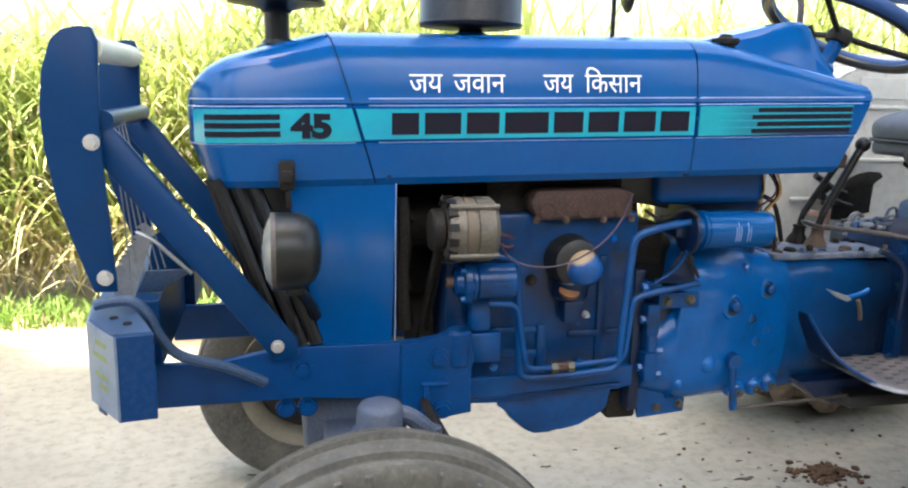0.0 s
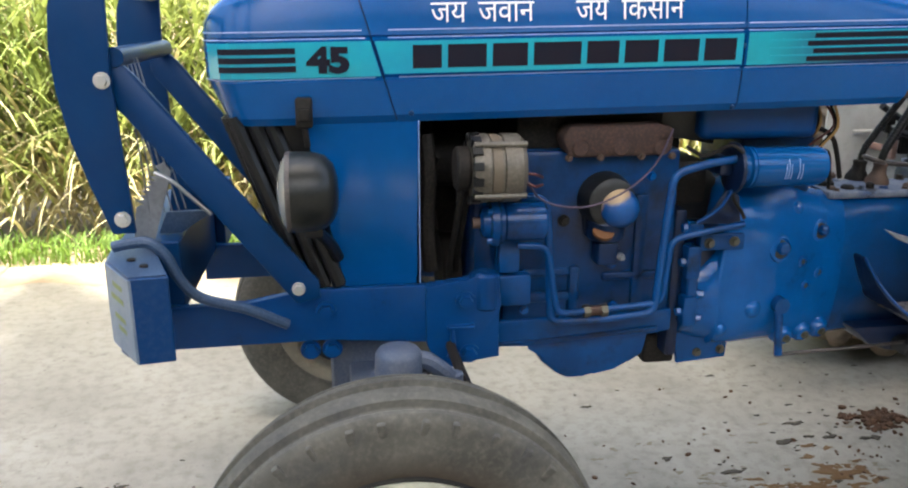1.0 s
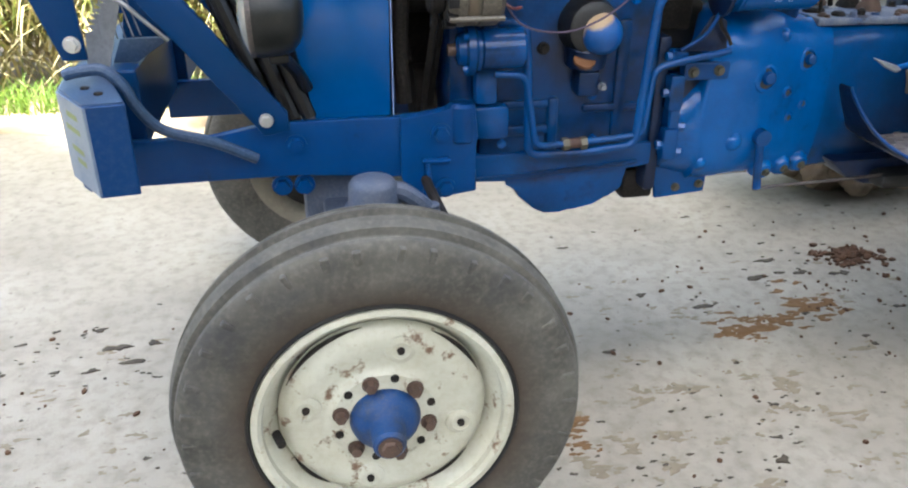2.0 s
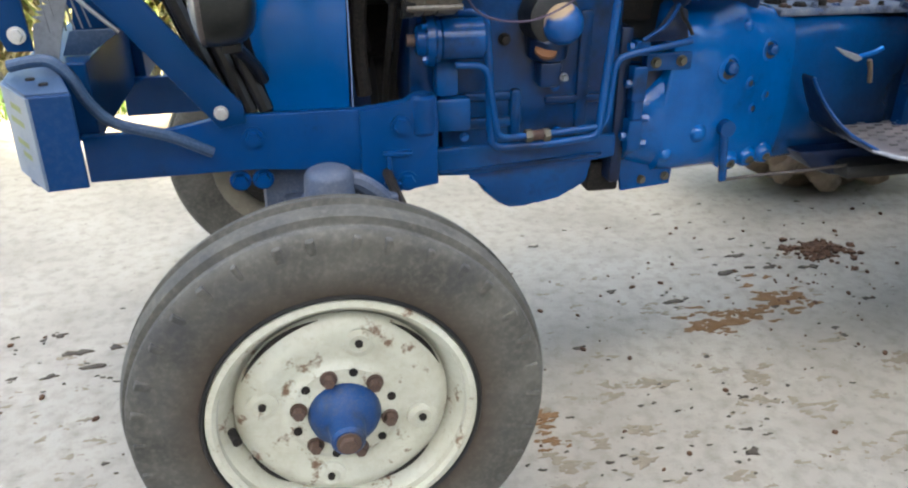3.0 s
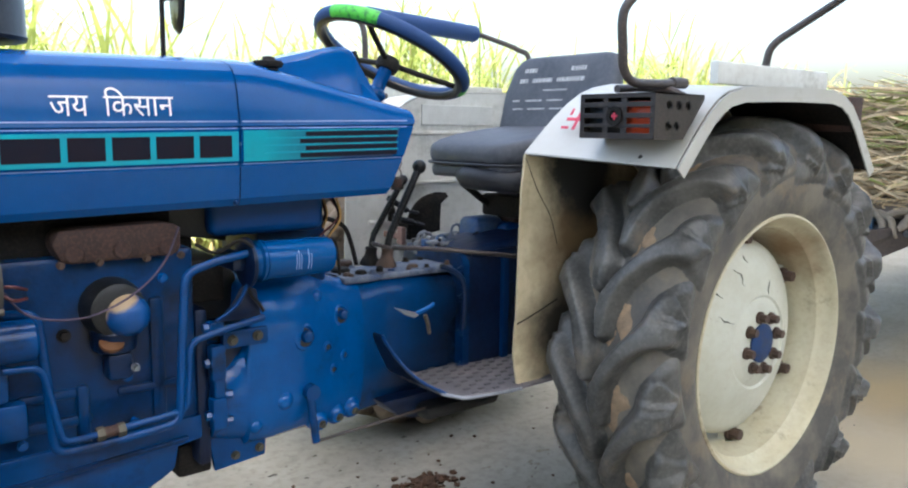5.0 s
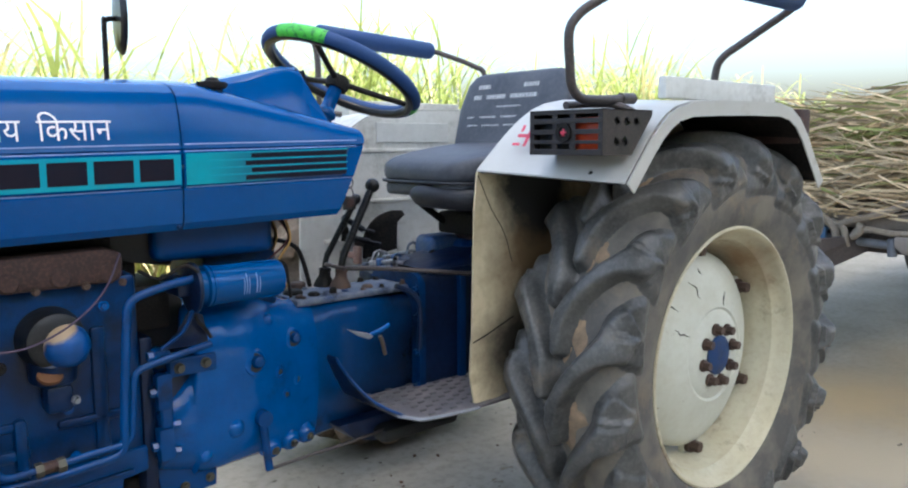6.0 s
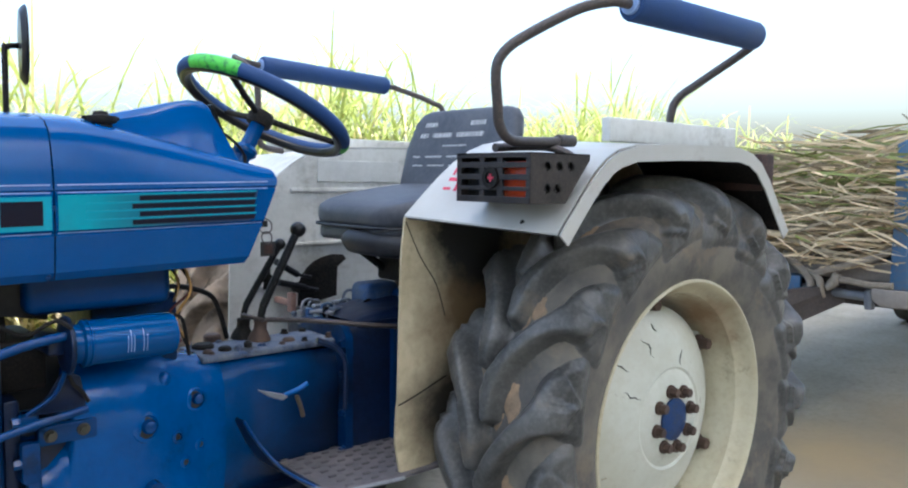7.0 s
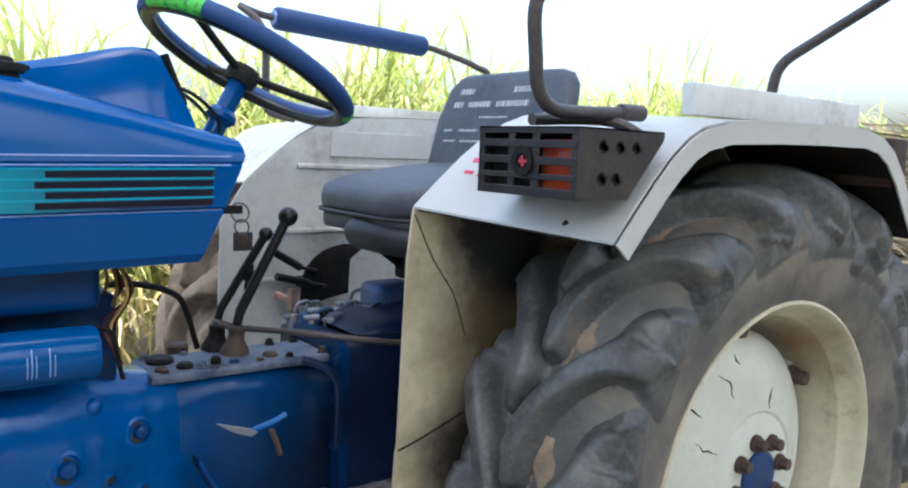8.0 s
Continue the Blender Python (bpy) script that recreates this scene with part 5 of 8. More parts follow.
part("rear_axle", bm, M_NAVY, tractor)
for xf, wf, zb, zt in ((1.455, 0.118, 0.475, 0.905), (1.60, 0.128, 0.468, 0.905)):
    bm = B()
    rings(bm, [rounded(xf, wf, zb, zt, 0.04), rounded(xf + 0.022, wf, zb, zt, 0.04)])
    part("case_flange", bm, M_ENG if xf < 1.5 else M_NAVY, tractor)
for xf in (1.455,):
    for zf in (0.58, 0.68, 0.78, 0.86):
        bm = B()
        hexbolt(bm, (xf, Y0 - 0.078 - (0.03 if xf > 1.4 else 0), zf), (-1, 0, 0), 0.009, 0.014)
        part("case_bolt", bm, M_ENG, tractor)


def hous_y(x, z):
    """The near face of the clutch housing at x, z."""
    for (xa, wa, za, ta), (xb, wb, zb_, tb) in zip(HOUS, HOUS[1:]):
        if xa <= x <= xb:
            k = (x - xa) / (xb - xa)
            w, lo_, hi_ = (wa + (wb - wa) * k) * 1.04, za + (zb_ - za) * k, ta + (tb - ta) * k
            n_ = 2.6 if x < 0.782 else 4.0 if x < 0.9 else 3.3 if x < 1.2 else 4.5
            q = min(0.98, abs(2 * z - lo_ - hi_) / (hi_ - lo_))
            return Y0 - w * (1 - q ** n_) ** (1 / n_)
    return Y0


bm = B()
rings(bm, [barrel(x, w, a, b, 2.6) for x, w, a, b in ((0.699, 0.170, 0.525, 0.812), (0.703, 0.174, 0.521, 0.816), (0.722, 0.174, 0.521, 0.818), (0.727, 0.168, 0.526, 0.814))])
part("bell_flange", bm, M_PIPE, housing, "raised bolted rim of the bell housing")
# Dark block paints the shade of the hollow behind the lugs
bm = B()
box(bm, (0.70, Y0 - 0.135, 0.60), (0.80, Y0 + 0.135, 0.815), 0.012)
part("housing_recess", bm, M_OILSHADE, housing, "dark block painting the shade in the recess of the casting")
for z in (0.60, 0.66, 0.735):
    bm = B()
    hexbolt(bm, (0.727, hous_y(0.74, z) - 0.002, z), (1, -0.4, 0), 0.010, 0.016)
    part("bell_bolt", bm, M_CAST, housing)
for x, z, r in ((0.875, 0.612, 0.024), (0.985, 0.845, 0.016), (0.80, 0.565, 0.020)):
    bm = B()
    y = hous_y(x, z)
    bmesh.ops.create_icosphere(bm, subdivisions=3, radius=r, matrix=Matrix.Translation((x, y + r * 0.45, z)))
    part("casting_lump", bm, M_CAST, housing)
# Back plate coloured dark for the shadows between the flange lugs
bm = B()
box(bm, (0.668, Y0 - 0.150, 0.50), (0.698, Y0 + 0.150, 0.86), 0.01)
part("engine_back_plate", bm, M_OILSHADE, tractor)
bm = B()
for z0, z1 in ((0.80, 0.835), (0.70, 0.78), (0.585, 0.66)):
    box(bm, (0.69, Y0 - 0.182, z0), (0.725, Y0 - 0.14, z1), 0.008)
box(bm, (0.722, Y0 - 0.172, 0.765), (0.83, Y0 - 0.14, 0.805), 0.006)
part("housing_flange", bm, M_PIPE, tractor, "blue bolted flange lugs")
for x, z, y in ((0.743, 0.785, -0.172), (0.803, 0.787, -0.172)):
    bm = B()
    hexbolt(bm, (x, Y0 + y, z), (0, -1, 0), 0.009, 0.012)
    part("flange_bolt", bm, M_BRASS, tractor, "yellowed bolt")
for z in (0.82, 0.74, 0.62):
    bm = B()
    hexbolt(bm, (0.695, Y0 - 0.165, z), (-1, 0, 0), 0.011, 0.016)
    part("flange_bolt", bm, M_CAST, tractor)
bm = B()
prism(bm, [(0.715, 0.465), (0.84, 0.475), (0.845, 0.545), (0.70, 0.565)], Y0 - 0.118, Y0 - 0.105, 0.003)
part("lower_bracket", bm, M_PIPE, tractor)
bm = B()
box(bm, (0.635, Y0 - 0.105, 0.462), (0.715, Y0 + 0.10, 0.54), 0.01)
part("flywheel_cover", bm, M_DARK, tractor, "grimy black flywheel cover")
for x, z in ((0.765, 0.492), (0.825, 0.497)):
    bm = B()
    hexbolt(bm, (x, Y0 - 0.118, z), (0, -1, 0), 0.008, 0.010)
    part("bracket_bolt", bm, M_BRASS, tractor)
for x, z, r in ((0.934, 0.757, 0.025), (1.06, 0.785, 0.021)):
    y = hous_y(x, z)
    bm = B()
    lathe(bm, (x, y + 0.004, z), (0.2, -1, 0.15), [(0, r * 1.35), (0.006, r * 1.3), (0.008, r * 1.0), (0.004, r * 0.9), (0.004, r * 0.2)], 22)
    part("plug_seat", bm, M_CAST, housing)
    # Flat black disc paints the shaded hollow next to the plug
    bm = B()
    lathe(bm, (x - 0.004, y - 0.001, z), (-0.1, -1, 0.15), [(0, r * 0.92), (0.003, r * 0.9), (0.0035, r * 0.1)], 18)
    part("plug_hollow", bm, M_DEEPBLACK, housing, "black disc painting the shade in the hollow beside the plug")
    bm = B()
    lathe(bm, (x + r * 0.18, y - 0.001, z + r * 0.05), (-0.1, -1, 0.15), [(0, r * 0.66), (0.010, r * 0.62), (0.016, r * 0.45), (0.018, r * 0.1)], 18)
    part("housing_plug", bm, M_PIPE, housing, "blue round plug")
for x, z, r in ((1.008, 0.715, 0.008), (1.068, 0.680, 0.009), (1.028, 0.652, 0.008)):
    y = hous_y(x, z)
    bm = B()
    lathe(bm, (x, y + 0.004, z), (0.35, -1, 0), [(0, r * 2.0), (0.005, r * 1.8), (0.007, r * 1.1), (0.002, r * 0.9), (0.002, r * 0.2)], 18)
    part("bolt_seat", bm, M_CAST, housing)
    # Flat black disc paints the unlit inside of the hole
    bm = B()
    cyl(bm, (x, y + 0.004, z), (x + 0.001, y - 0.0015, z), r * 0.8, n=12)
    part("bolt_hole", bm, M_DEEPBLACK, housing, "black disc painting the dark inside of a bolt hole")
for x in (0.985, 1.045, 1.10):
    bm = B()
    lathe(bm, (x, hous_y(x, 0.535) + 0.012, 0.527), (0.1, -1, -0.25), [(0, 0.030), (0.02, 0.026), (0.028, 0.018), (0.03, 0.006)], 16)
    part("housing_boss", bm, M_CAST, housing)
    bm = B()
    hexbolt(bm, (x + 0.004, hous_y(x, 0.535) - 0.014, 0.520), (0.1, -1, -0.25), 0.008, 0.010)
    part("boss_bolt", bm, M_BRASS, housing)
# clutch lever and long rod
bm = B()
tube(bm, [(0.945, -0.175, 0.62), (0.945, -0.205, 0.60), (0.948, -0.21, 0.55), (0.955, -0.21, 0.492)], 0.010, 10)
lathe(bm, (0.945, -0.19, 0.62), (0, -1, 0), [(0, 0.02), (0.03, 0.019)], 16)
part("clutch_arm", bm, M_PIPE, tractor, "blue clutch arm")
bm = B()
tube(bm, [(0.95, -0.205, 0.488), (1.02, -0.205, 0.492), (1.25, -0.20, 0.497), (1.62, -0.18, 0.51)], 0.0045, 8)
part("clutch_rod", bm, M_TUBE, tractor)
bm = B()
box(bm, (1.29, -0.22, 0.462), (1.56, -0.12, 0.505), 0.02)
part("step_bracket", bm, M_DEEPBLACK, tractor, "black bracket below the step")
# ---- driver's place ----
M_TREAD = mat("worn_tread_bump", (0.075, 0.072, 0.075), 0.5, 0.4, col2=(0.13, 0.12, 0.12), scale=25, fine_amt=0.3)
bm = B()
prism(bm, [(1.262, -0.14), (1.258, -0.325), (1.295, -0.375), (1.46, -0.405), (1.75, -0.405), (1.75, -0.13)], 0.575, 0.583, 0.002, axis="z")
step = part("foot_step", bm, M_PLATE, tractor, "worn grey tread-plate foot step", smooth=False)
bm = B()
tube(bm, [(1.256, -0.325, 0.582), (1.275, -0.355, 0.580), (1.295, -0.378, 0.578), (1.36, -0.394, 0.578), (1.46, -0.408, 0.578)], 0.005, 8)
part("step_edge", bm, M_GREY, step, "rubbed bare steel edge")
bump = None
for i in range(11):
    for j in range(7):
        x, y = 1.255 + 0.036 * i, -0.375 + 0.036 * j + (0.018 if i % 2 else 0)
        if y < -0.17 - (x - 1.20) * 1.1 and x < 1.31:
            continue
        if y > -0.14:
            continue
        if bump is None:
            bm = B()
            box(bm, (-0.011, -0.005, 0), (0.011, 0.005, 0.004), 0.002, 1)
            bump = part("tread_bump", bm, M_TREAD, step)
            bump.location = (x, y, 0.583)
        else:
            o = same_mesh(bump, (0, 0, 0))
            o.location = (x, y, 0.583)
bm = B()
rings(bm, [[(x, y0, z), (x + 0.004, y0, z + 0.006), (x + 0.004, y1, z + 0.006), (x, y1, z)] for x, z, y0, y1 in ((1.150, 0.722, -0.205, -0.165), (1.160, 0.700, -0.212, -0.162), (1.178, 0.666, -0.226, -0.155), (1.203, 0.628, -0.250, -0.145), (1.228, 0.600, -0.284, -0.120), (1.262, 0.580, -0.325, -0.130), (1.290, 0.572, -0.352, -0.140))])
part("step_support", bm, M_OILSHADE, step, "blue curved strap of the foot step", angle=60)
bm = B()
tube(bm, [(1.152, -0.207, 0.728), (1.162, -0.214, 0.706), (1.180, -0.228, 0.672), (1.205, -0.252, 0.634), (1.230, -0.286, 0.606), (1.262, -0.335, 0.586)], 0.0035, 6)
part("strap_edge", bm, M_MIDB, step, "rubbed bare edge of the strap")
bm = B()
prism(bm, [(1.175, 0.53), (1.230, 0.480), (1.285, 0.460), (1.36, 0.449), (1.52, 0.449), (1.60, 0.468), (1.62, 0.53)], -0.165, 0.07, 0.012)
part("gearbox_sump", bm, M_OILSHADE, tractor, "casting under the gearbox, darkened by oil and painted shade")
bm = B()
prism(bm, [(1.172, 0.803), (1.240, 0.781), (1.252, 0.772), (1.238, 0.766), (1.205, 0.780)], -0.232, -0.226, 0.002)
pedal = part("brake_pedal", bm, M_GREY, tractor, "worn bare metal brake pedal", smooth=False)
bm = B()
tube(bm, [(1.245, -0.222, 0.775), (1.29, -0.215, 0.782), (1.315, -0.21, 0.79)], 0.006, 8)
part("pedal_arm", bm, M_CAST, pedal)
bm = B()
tube(bm, [(1.286, -0.212, 0.764), (1.298, -0.208, 0.738), (1.310, -0.200, 0.708)], 0.0055, 8)
part("pedal_link", bm, M_WORN2, pedal, "rusty tan pedal link")
M_COVER = mat("dusty_blue_casting", (0.115, 0.135, 0.175), 0.7, col2=(0.030, 0.060, 0.13), scale=14, mix=(0.42, 0.66), fine=(0.24, 0.23, 0.22), fine_amt=0.4, stain=(0.012, 0.014, 0.022), stain_scale=13, stain_at=(0.56, 0.64), bump=0.35)
M_WORNP = mat("rubbed_pale_metal", (0.26, 0.27, 0.29), 0.45, col2=(0.075, 0.105, 0.16), scale=26, mix=(0.42, 0.62), fine=(0.10, 0.11, 0.14), fine_amt=0.35, bump=0.2)
M_PRIMER = mat("pink_brown_primer", (0.28, 0.17, 0.13), 0.7, col2=(0.17, 0.10, 0.08), scale=26, fine_amt=0.3, bump=0.2)
# gear plate and levers
bm = B()
box(bm, (1.092, Y0 - 0.072, 0.852), (1.455, Y0 + 0.070, 0.870), 0.006)
gearplate = part("gear_cover", bm, M_COVER, tractor, "dusty flat gearbox cover", smooth=False)
for x in (1.12, 1.20, 1.30, 1.38, 1.44):
    for y in (Y0 - 0.055, Y0 + 0.055):
        bm = B()
        hexbolt(bm, (x + random.uniform(-0.012, 0.012), y, 0.869), (0, 0, 1), random.uniform(0.006, 0.009), random.uniform(0.006, 0.014))
        part("cover_bolt", bm, random.choice((M_DARK, M_COVER, M_NUT)), gearplate)
for base, tip, r, k in (((1.284, -0.03, 0.868), (1.395, -0.035, 1.149), 0.0115, 0.0205), ((1.262, 0.02, 0.868), (1.362, 0.00, 1.110), 0.0095, 0.0150)):
    bm = B()
    b0, t0 = Vector(base), Vector(tip)
    elbow = b0 + Vector((0.006, 0, 0.078))
    d = (t0 - elbow).normalized()
    tube(bm, [b0, elbow - Vector((0, 0, 0.012)), elbow + d * 0.012, t0], r * 0.86, 12, soft=False)
    for q in span(0.06, 0.93, 26):
        p = elbow.lerp(t0, q)
        cyl(bm, p - d * 0.0022, p + d * 0.0022, r * 0.86 + 0.0012, n=12)
    lever = part("gear_lever", bm, M_BLACK, tractor, "ribbed black gear lever with a ball knob")
    bm = B()
    bmesh.ops.create_uvsphere(bm, u_segments=18, v_segments=12, radius=k, matrix=Matrix.Translation(t0))
    part("knob", bm, M_BLACK, lever, "round black knob")
    bm = B()
    lathe(bm, b0, (0.1, 0, 1), [(0, 0.030), (0.010, 0.028), (0.020, 0.023), (0.030, 0.017), (0.044, 0.016), (0.048, 0.018), (0.052, 0.017), (0.054, 0.011)], 20)
    part("lever_boot", bm, M_NUT if k > 0.02 else M_DARK, lever, "dusty rubber boot")
bm = B()
tube(bm, [(1.285, -0.034, 0.926), (1.300, -0.036, 0.922), (1.360, -0.100, 0.923), (1.423, -0.155, 0.919), (1.500, -0.200, 0.910), (1.640, -0.230, 0.890)], 0.0065, 8)
tube(bm, [(1.268 + 0.024 * math.cos(radians(a)), -0.030 + 0.024 * math.sin(radians(a)), 0.930 - 0.008 * math.cos(radians(a))) for a in range(-20, 341, 24)], 0.0055, 8)
part("brake_rod", bm, M_TUBE, tractor, "dusty steel rod ending in a loop")
bm = B()
tube(bm, [(1.359, -0.185, 0.885), (1.404, -0.195, 0.864), (1.427, -0.2, 0.833), (1.432, -0.2, 0.79), (1.436, -0.19, 0.70)], 0.008, 8)
part("bent_strap", bm, M_OILSHADE, tractor, "dull blue bent strap")
bm = B()
box(bm, (1.558, 0.285, 0.868), (1.578, 0.315, 0.928), 0.005)
box(bm, (1.560, 0.31, 0.885), (1.576, 0.398, 0.905), 0.004)
part("linkage_box", bm, M_PRIMER, tractor, "pinkish-brown primer-coated link bracket")
bm = B()
box(bm, (1.318, 0.01, 1.010), (1.346, 0.03, 1.032), 0.006)
cyl(bm, (1.33, 0.02, 0.99), (1.338, 0.02, 1.045), 0.007, n=10)
part("lever_clamp", bm, M_DARK, tractor)
bm = B()
tube(bm, [(1.05, 0.02, 1.02), (1.12, 0.04, 1.012), (1.19, 0.05, 0.985), (1.215, 0.05, 0.94), (1.235, 0.05, 0.868)], 0.0065, 8)
part("throttle_rod", bm, M_DARK, tractor)
for x, y, r, h in ((1.135, -0.03, 0.026, 0.016), (1.19, 0.04, 0.022, 0.024), (1.165, -0.085, 0.016, 0.014), (1.225, -0.085, 0.010, 0.022), (1.12, -0.09, 0.012, 0.012), (1.26, -0.09, 0.012, 0.008), (1.34, -0.08, 0.016, 0.012)):
    bm = B()
    cyl(bm, (x, y, 0.856), (x, y, 0.870 + h * 0.7), r, n=20, bev=0.005)
    part("gearbox_plug", bm, random.choice((M_DARK, M_COVER, M_ENG, M_NUT)), tractor)
M_WORNB = mat("pale_worn_blue_casting", (0.020, 0.075, 0.210), 0.5, col2=(0.060, 0.095, 0.165), scale=14, mix=(0.4, 0.65), fine=(0.20, 0.22, 0.26), fine_amt=0.3, bump=0.3, bump_scale=40)
# hydraulic lift cover with valve bits
bm = B()
rings(bm, [rounded(x, w, 0.88, z, 0.03) for x, w, z in ((1.50, 0.10, 0.905), (1.56, 0.115, 0.925), (1.72, 0.12, 0.945), (2.2, 0.12, 0.96))])
part("lift_cover", bm, M_OILSHADE, tractor, "blue hydraulic lift cover")
bm = B()
box(bm, (1.455, -0.03, 0.80), (1.80, 0.135, 0.884), 0.012)
part("valve_base", bm, M_OILSHADE, tractor, "oily blue valve base")
for i in range(32):
    x, y = 1.468 + 0.024 * (i % 8) + random.uniform(-0.008, 0.008), 0.0 + 0.036 * (i // 8) + random.uniform(-0.010, 0.010)
    bm = B()
    h = random.uniform(0.004, 0.038)
    cyl(bm, (x, y, 0.878), (x, y, 0.886 + h), random.uniform(0.007, 0.014), n=8, bev=0.002)
    if i % 3 == 0:
        q = 0.5 * random.uniform(-1, 1)
        box(bm, (x - 0.018, y - 0.009, 0.886 + h), (x + 0.018, y + 0.009, 0.897 + h), 0.003, 1, rot=Euler((0, 0.2 * q, q)).to_matrix())
    if i % 5 == 1:
        tube(bm, [(x, y, 0.886 + h), (x + 0.008, y - 0.004, 0.91 + h), (x + 0.045, y + 0.01, 0.905 + h), (x + 0.06, y + 0.02, 0.88)], 0.0045, 7)
    part("valve_fitting", bm, (M_WORNP, M_WORNB, M_GREY, M_COVER, M_DEEPBLACK, M_WORNP, M_DARK)[i % 7], tractor, "small greasy hydraulic fitting")
for lo_, hi_, paint in (((1.635, -0.01, 0.87), (1.755, 0.085, 0.982), M_WORNB), ((1.60, -0.02, 0.87), (1.645, 0.04, 0.935), M_COVER), ((1.72, -0.06, 0.87), (1.90, 0.09, 0.965), M_MIDB)):
    bm = B()
    box(bm, lo_, hi_, 0.022, 4)
    part("valve_block", bm, paint, tractor, "blue hydraulic valve block")
bm = B()
box(bm, (1.76, -0.05, 0.955), (1.86, 0.04, 1.035), 0.016)
part("control_box", bm, M_RUST, tractor, "rusty brown control box under the seat")
bm = B()
prism(bm, [(1.591, 0.883), (1.594, 0.952), (1.606, 0.980), (1.626, 1.004), (1.650, 1.022), (1.677, 1.033), (1.715, 1.040), (1.756, 1.037), (1.769, 1.021), (1.744, 1.010), (1.731, 0.999), (1.728, 0.943), (1.733, 0.905), (1.672, 0.899), (1.629, 0.880)], 0.296, 0.306, 0.003)
box(bm, (1.62, 0.302, 0.915), (1.70, 0.398, 0.945), 0.006)
part("lift_quadrant", bm, M_DARK, tractor, "black curved lever quadrant")
for a, b in (((1.508, 0.288, 1.029), (1.585, 0.292, 0.984)), ((1.517, 0.288, 0.965), (1.61, 0.292, 0.942))):
    bm = B()
    tube(bm, [a, b], 0.0105, 10, soft=False)
    tube(bm, [b, (b[0] + 0.05, b[1] + 0.003, b[2] - 0.012)], 0.005, 8, soft=False)
    part("quadrant_lever", bm, M_BLACK, tractor, "short black control lever")

M_PRINT = mat("faded_print", (0.42, 0.42, 0.42), 0.7, scale=30, fine_amt=0.4)
M_DARKV = mat("black_vinyl", (0.016, 0.017, 0.021), 0.5, col2=(0.030, 0.031, 0.036), scale=8, fine=(0.07, 0.07, 0.075), fine_amt=0.2, bump=0.15, bump_scale=110, spec=0.35)
# seat
bm = B()
rings(bm, [rounded(x, w, zb, zt, min(0.028, (zt - zb) * 0.46)) for x, zb, zt, w in ((1.534, 1.164, 1.188, 0.115), (1.541, 1.158, 1.203, 0.150), (1.560, 1.156, 1.214, 0.182), (1.60, 1.155, 1.225, 0.204), (1.67, 1.155, 1.240, 0.217), (1.78, 1.158, 1.256, 0.222), (1.88, 1.165, 1.268, 0.215), (1.92, 1.178, 1.262, 0.20))])
cushion = part("seat_cushion", bm, M_SEAT, tractor, "dusty grey vinyl seat cushion sloping to the back", angle=60)
bm = B()
rings(bm, [rounded(x, w, zb, zt, min(0.020, (zt - zb) * 0.46)) for x, zb, zt, w in ((1.538, 1.124, 1.150, 0.112), (1.546, 1.116, 1.1545, 0.148), (1.565, 1.112, 1.1545, 0.178), (1.61, 1.111, 1.1545, 0.200), (1.70, 1.111, 1.1545, 0.213), (1.90, 1.120, 1.160, 0.208))])
part("seat_skirt", bm, M_SEAT, cushion, "lower band of the seat cushion", angle=60)
bm = B()
tube(bm, [(1.543, -0.035, 1.120), (1.546, -0.10, 1.116), (1.560, -0.18, 1.113), (1.600, -0.236, 1.111), (1.70, -0.254, 1.112), (1.80, -0.256, 1.116), (1.89, -0.245, 1.124)], lambda q: 0.034 * min(1.0, 0.45 + 6 * q), 14)
part("seat_front_roll", bm, M_DARKV, cushion, "sagging black roll below the seat", angle=60)
bm = B()
tube(bm, [(1.90, Y0 - 0.214, 1.166), (1.70, Y0 - 0.220, 1.157), (1.61, Y0 - 0.206, 1.155), (1.562, Y0 - 0.184, 1.155), (1.541, Y0 - 0.152, 1.155), (1.533, Y0 - 0.10, 1.155), (1.533, Y0 + 0.10, 1.155), (1.541, Y0 + 0.152, 1.155), (1.562, Y0 + 0.184, 1.155), (1.62, Y0 + 0.208, 1.155)], 0.0045, 6)
part("seat_piping", bm, M_DARKV, cushion)
bm = B()
rows = []
for z, w, x, th in ((1.215, 0.20, 1.897, 0.05), (1.26, 0.235, 1.911, 0.06), (1.38, 0.245, 1.949, 0.06), (1.46, 0.230, 1.974, 0.05), (1.488, 0.205, 1.983, 0.042), (1.497, 0.175, 1.986, 0.03)):
    loop_ = []
    for i in range(24):
        a = 2 * math.pi * i / 24
        cx, sx = math.cos(a), math.sin(a)
        loop_.append((x + th * 0.5 * math.copysign(abs(sx) ** 0.5, sx), Y0 + w * math.copysign(abs(cx) ** 0.4, cx), z))
    rows.append(loop_)
rings(bm, rows)
back = part("seat_backrest", bm, M_SEAT, tractor, "grey vinyl backrest with faded printed lines", angle=60)


def back_x(z):
    return 1.881 + (z - 1.26) * 0.317 if z < 1.38 else 1.919 + (z - 1.38) * 0.375


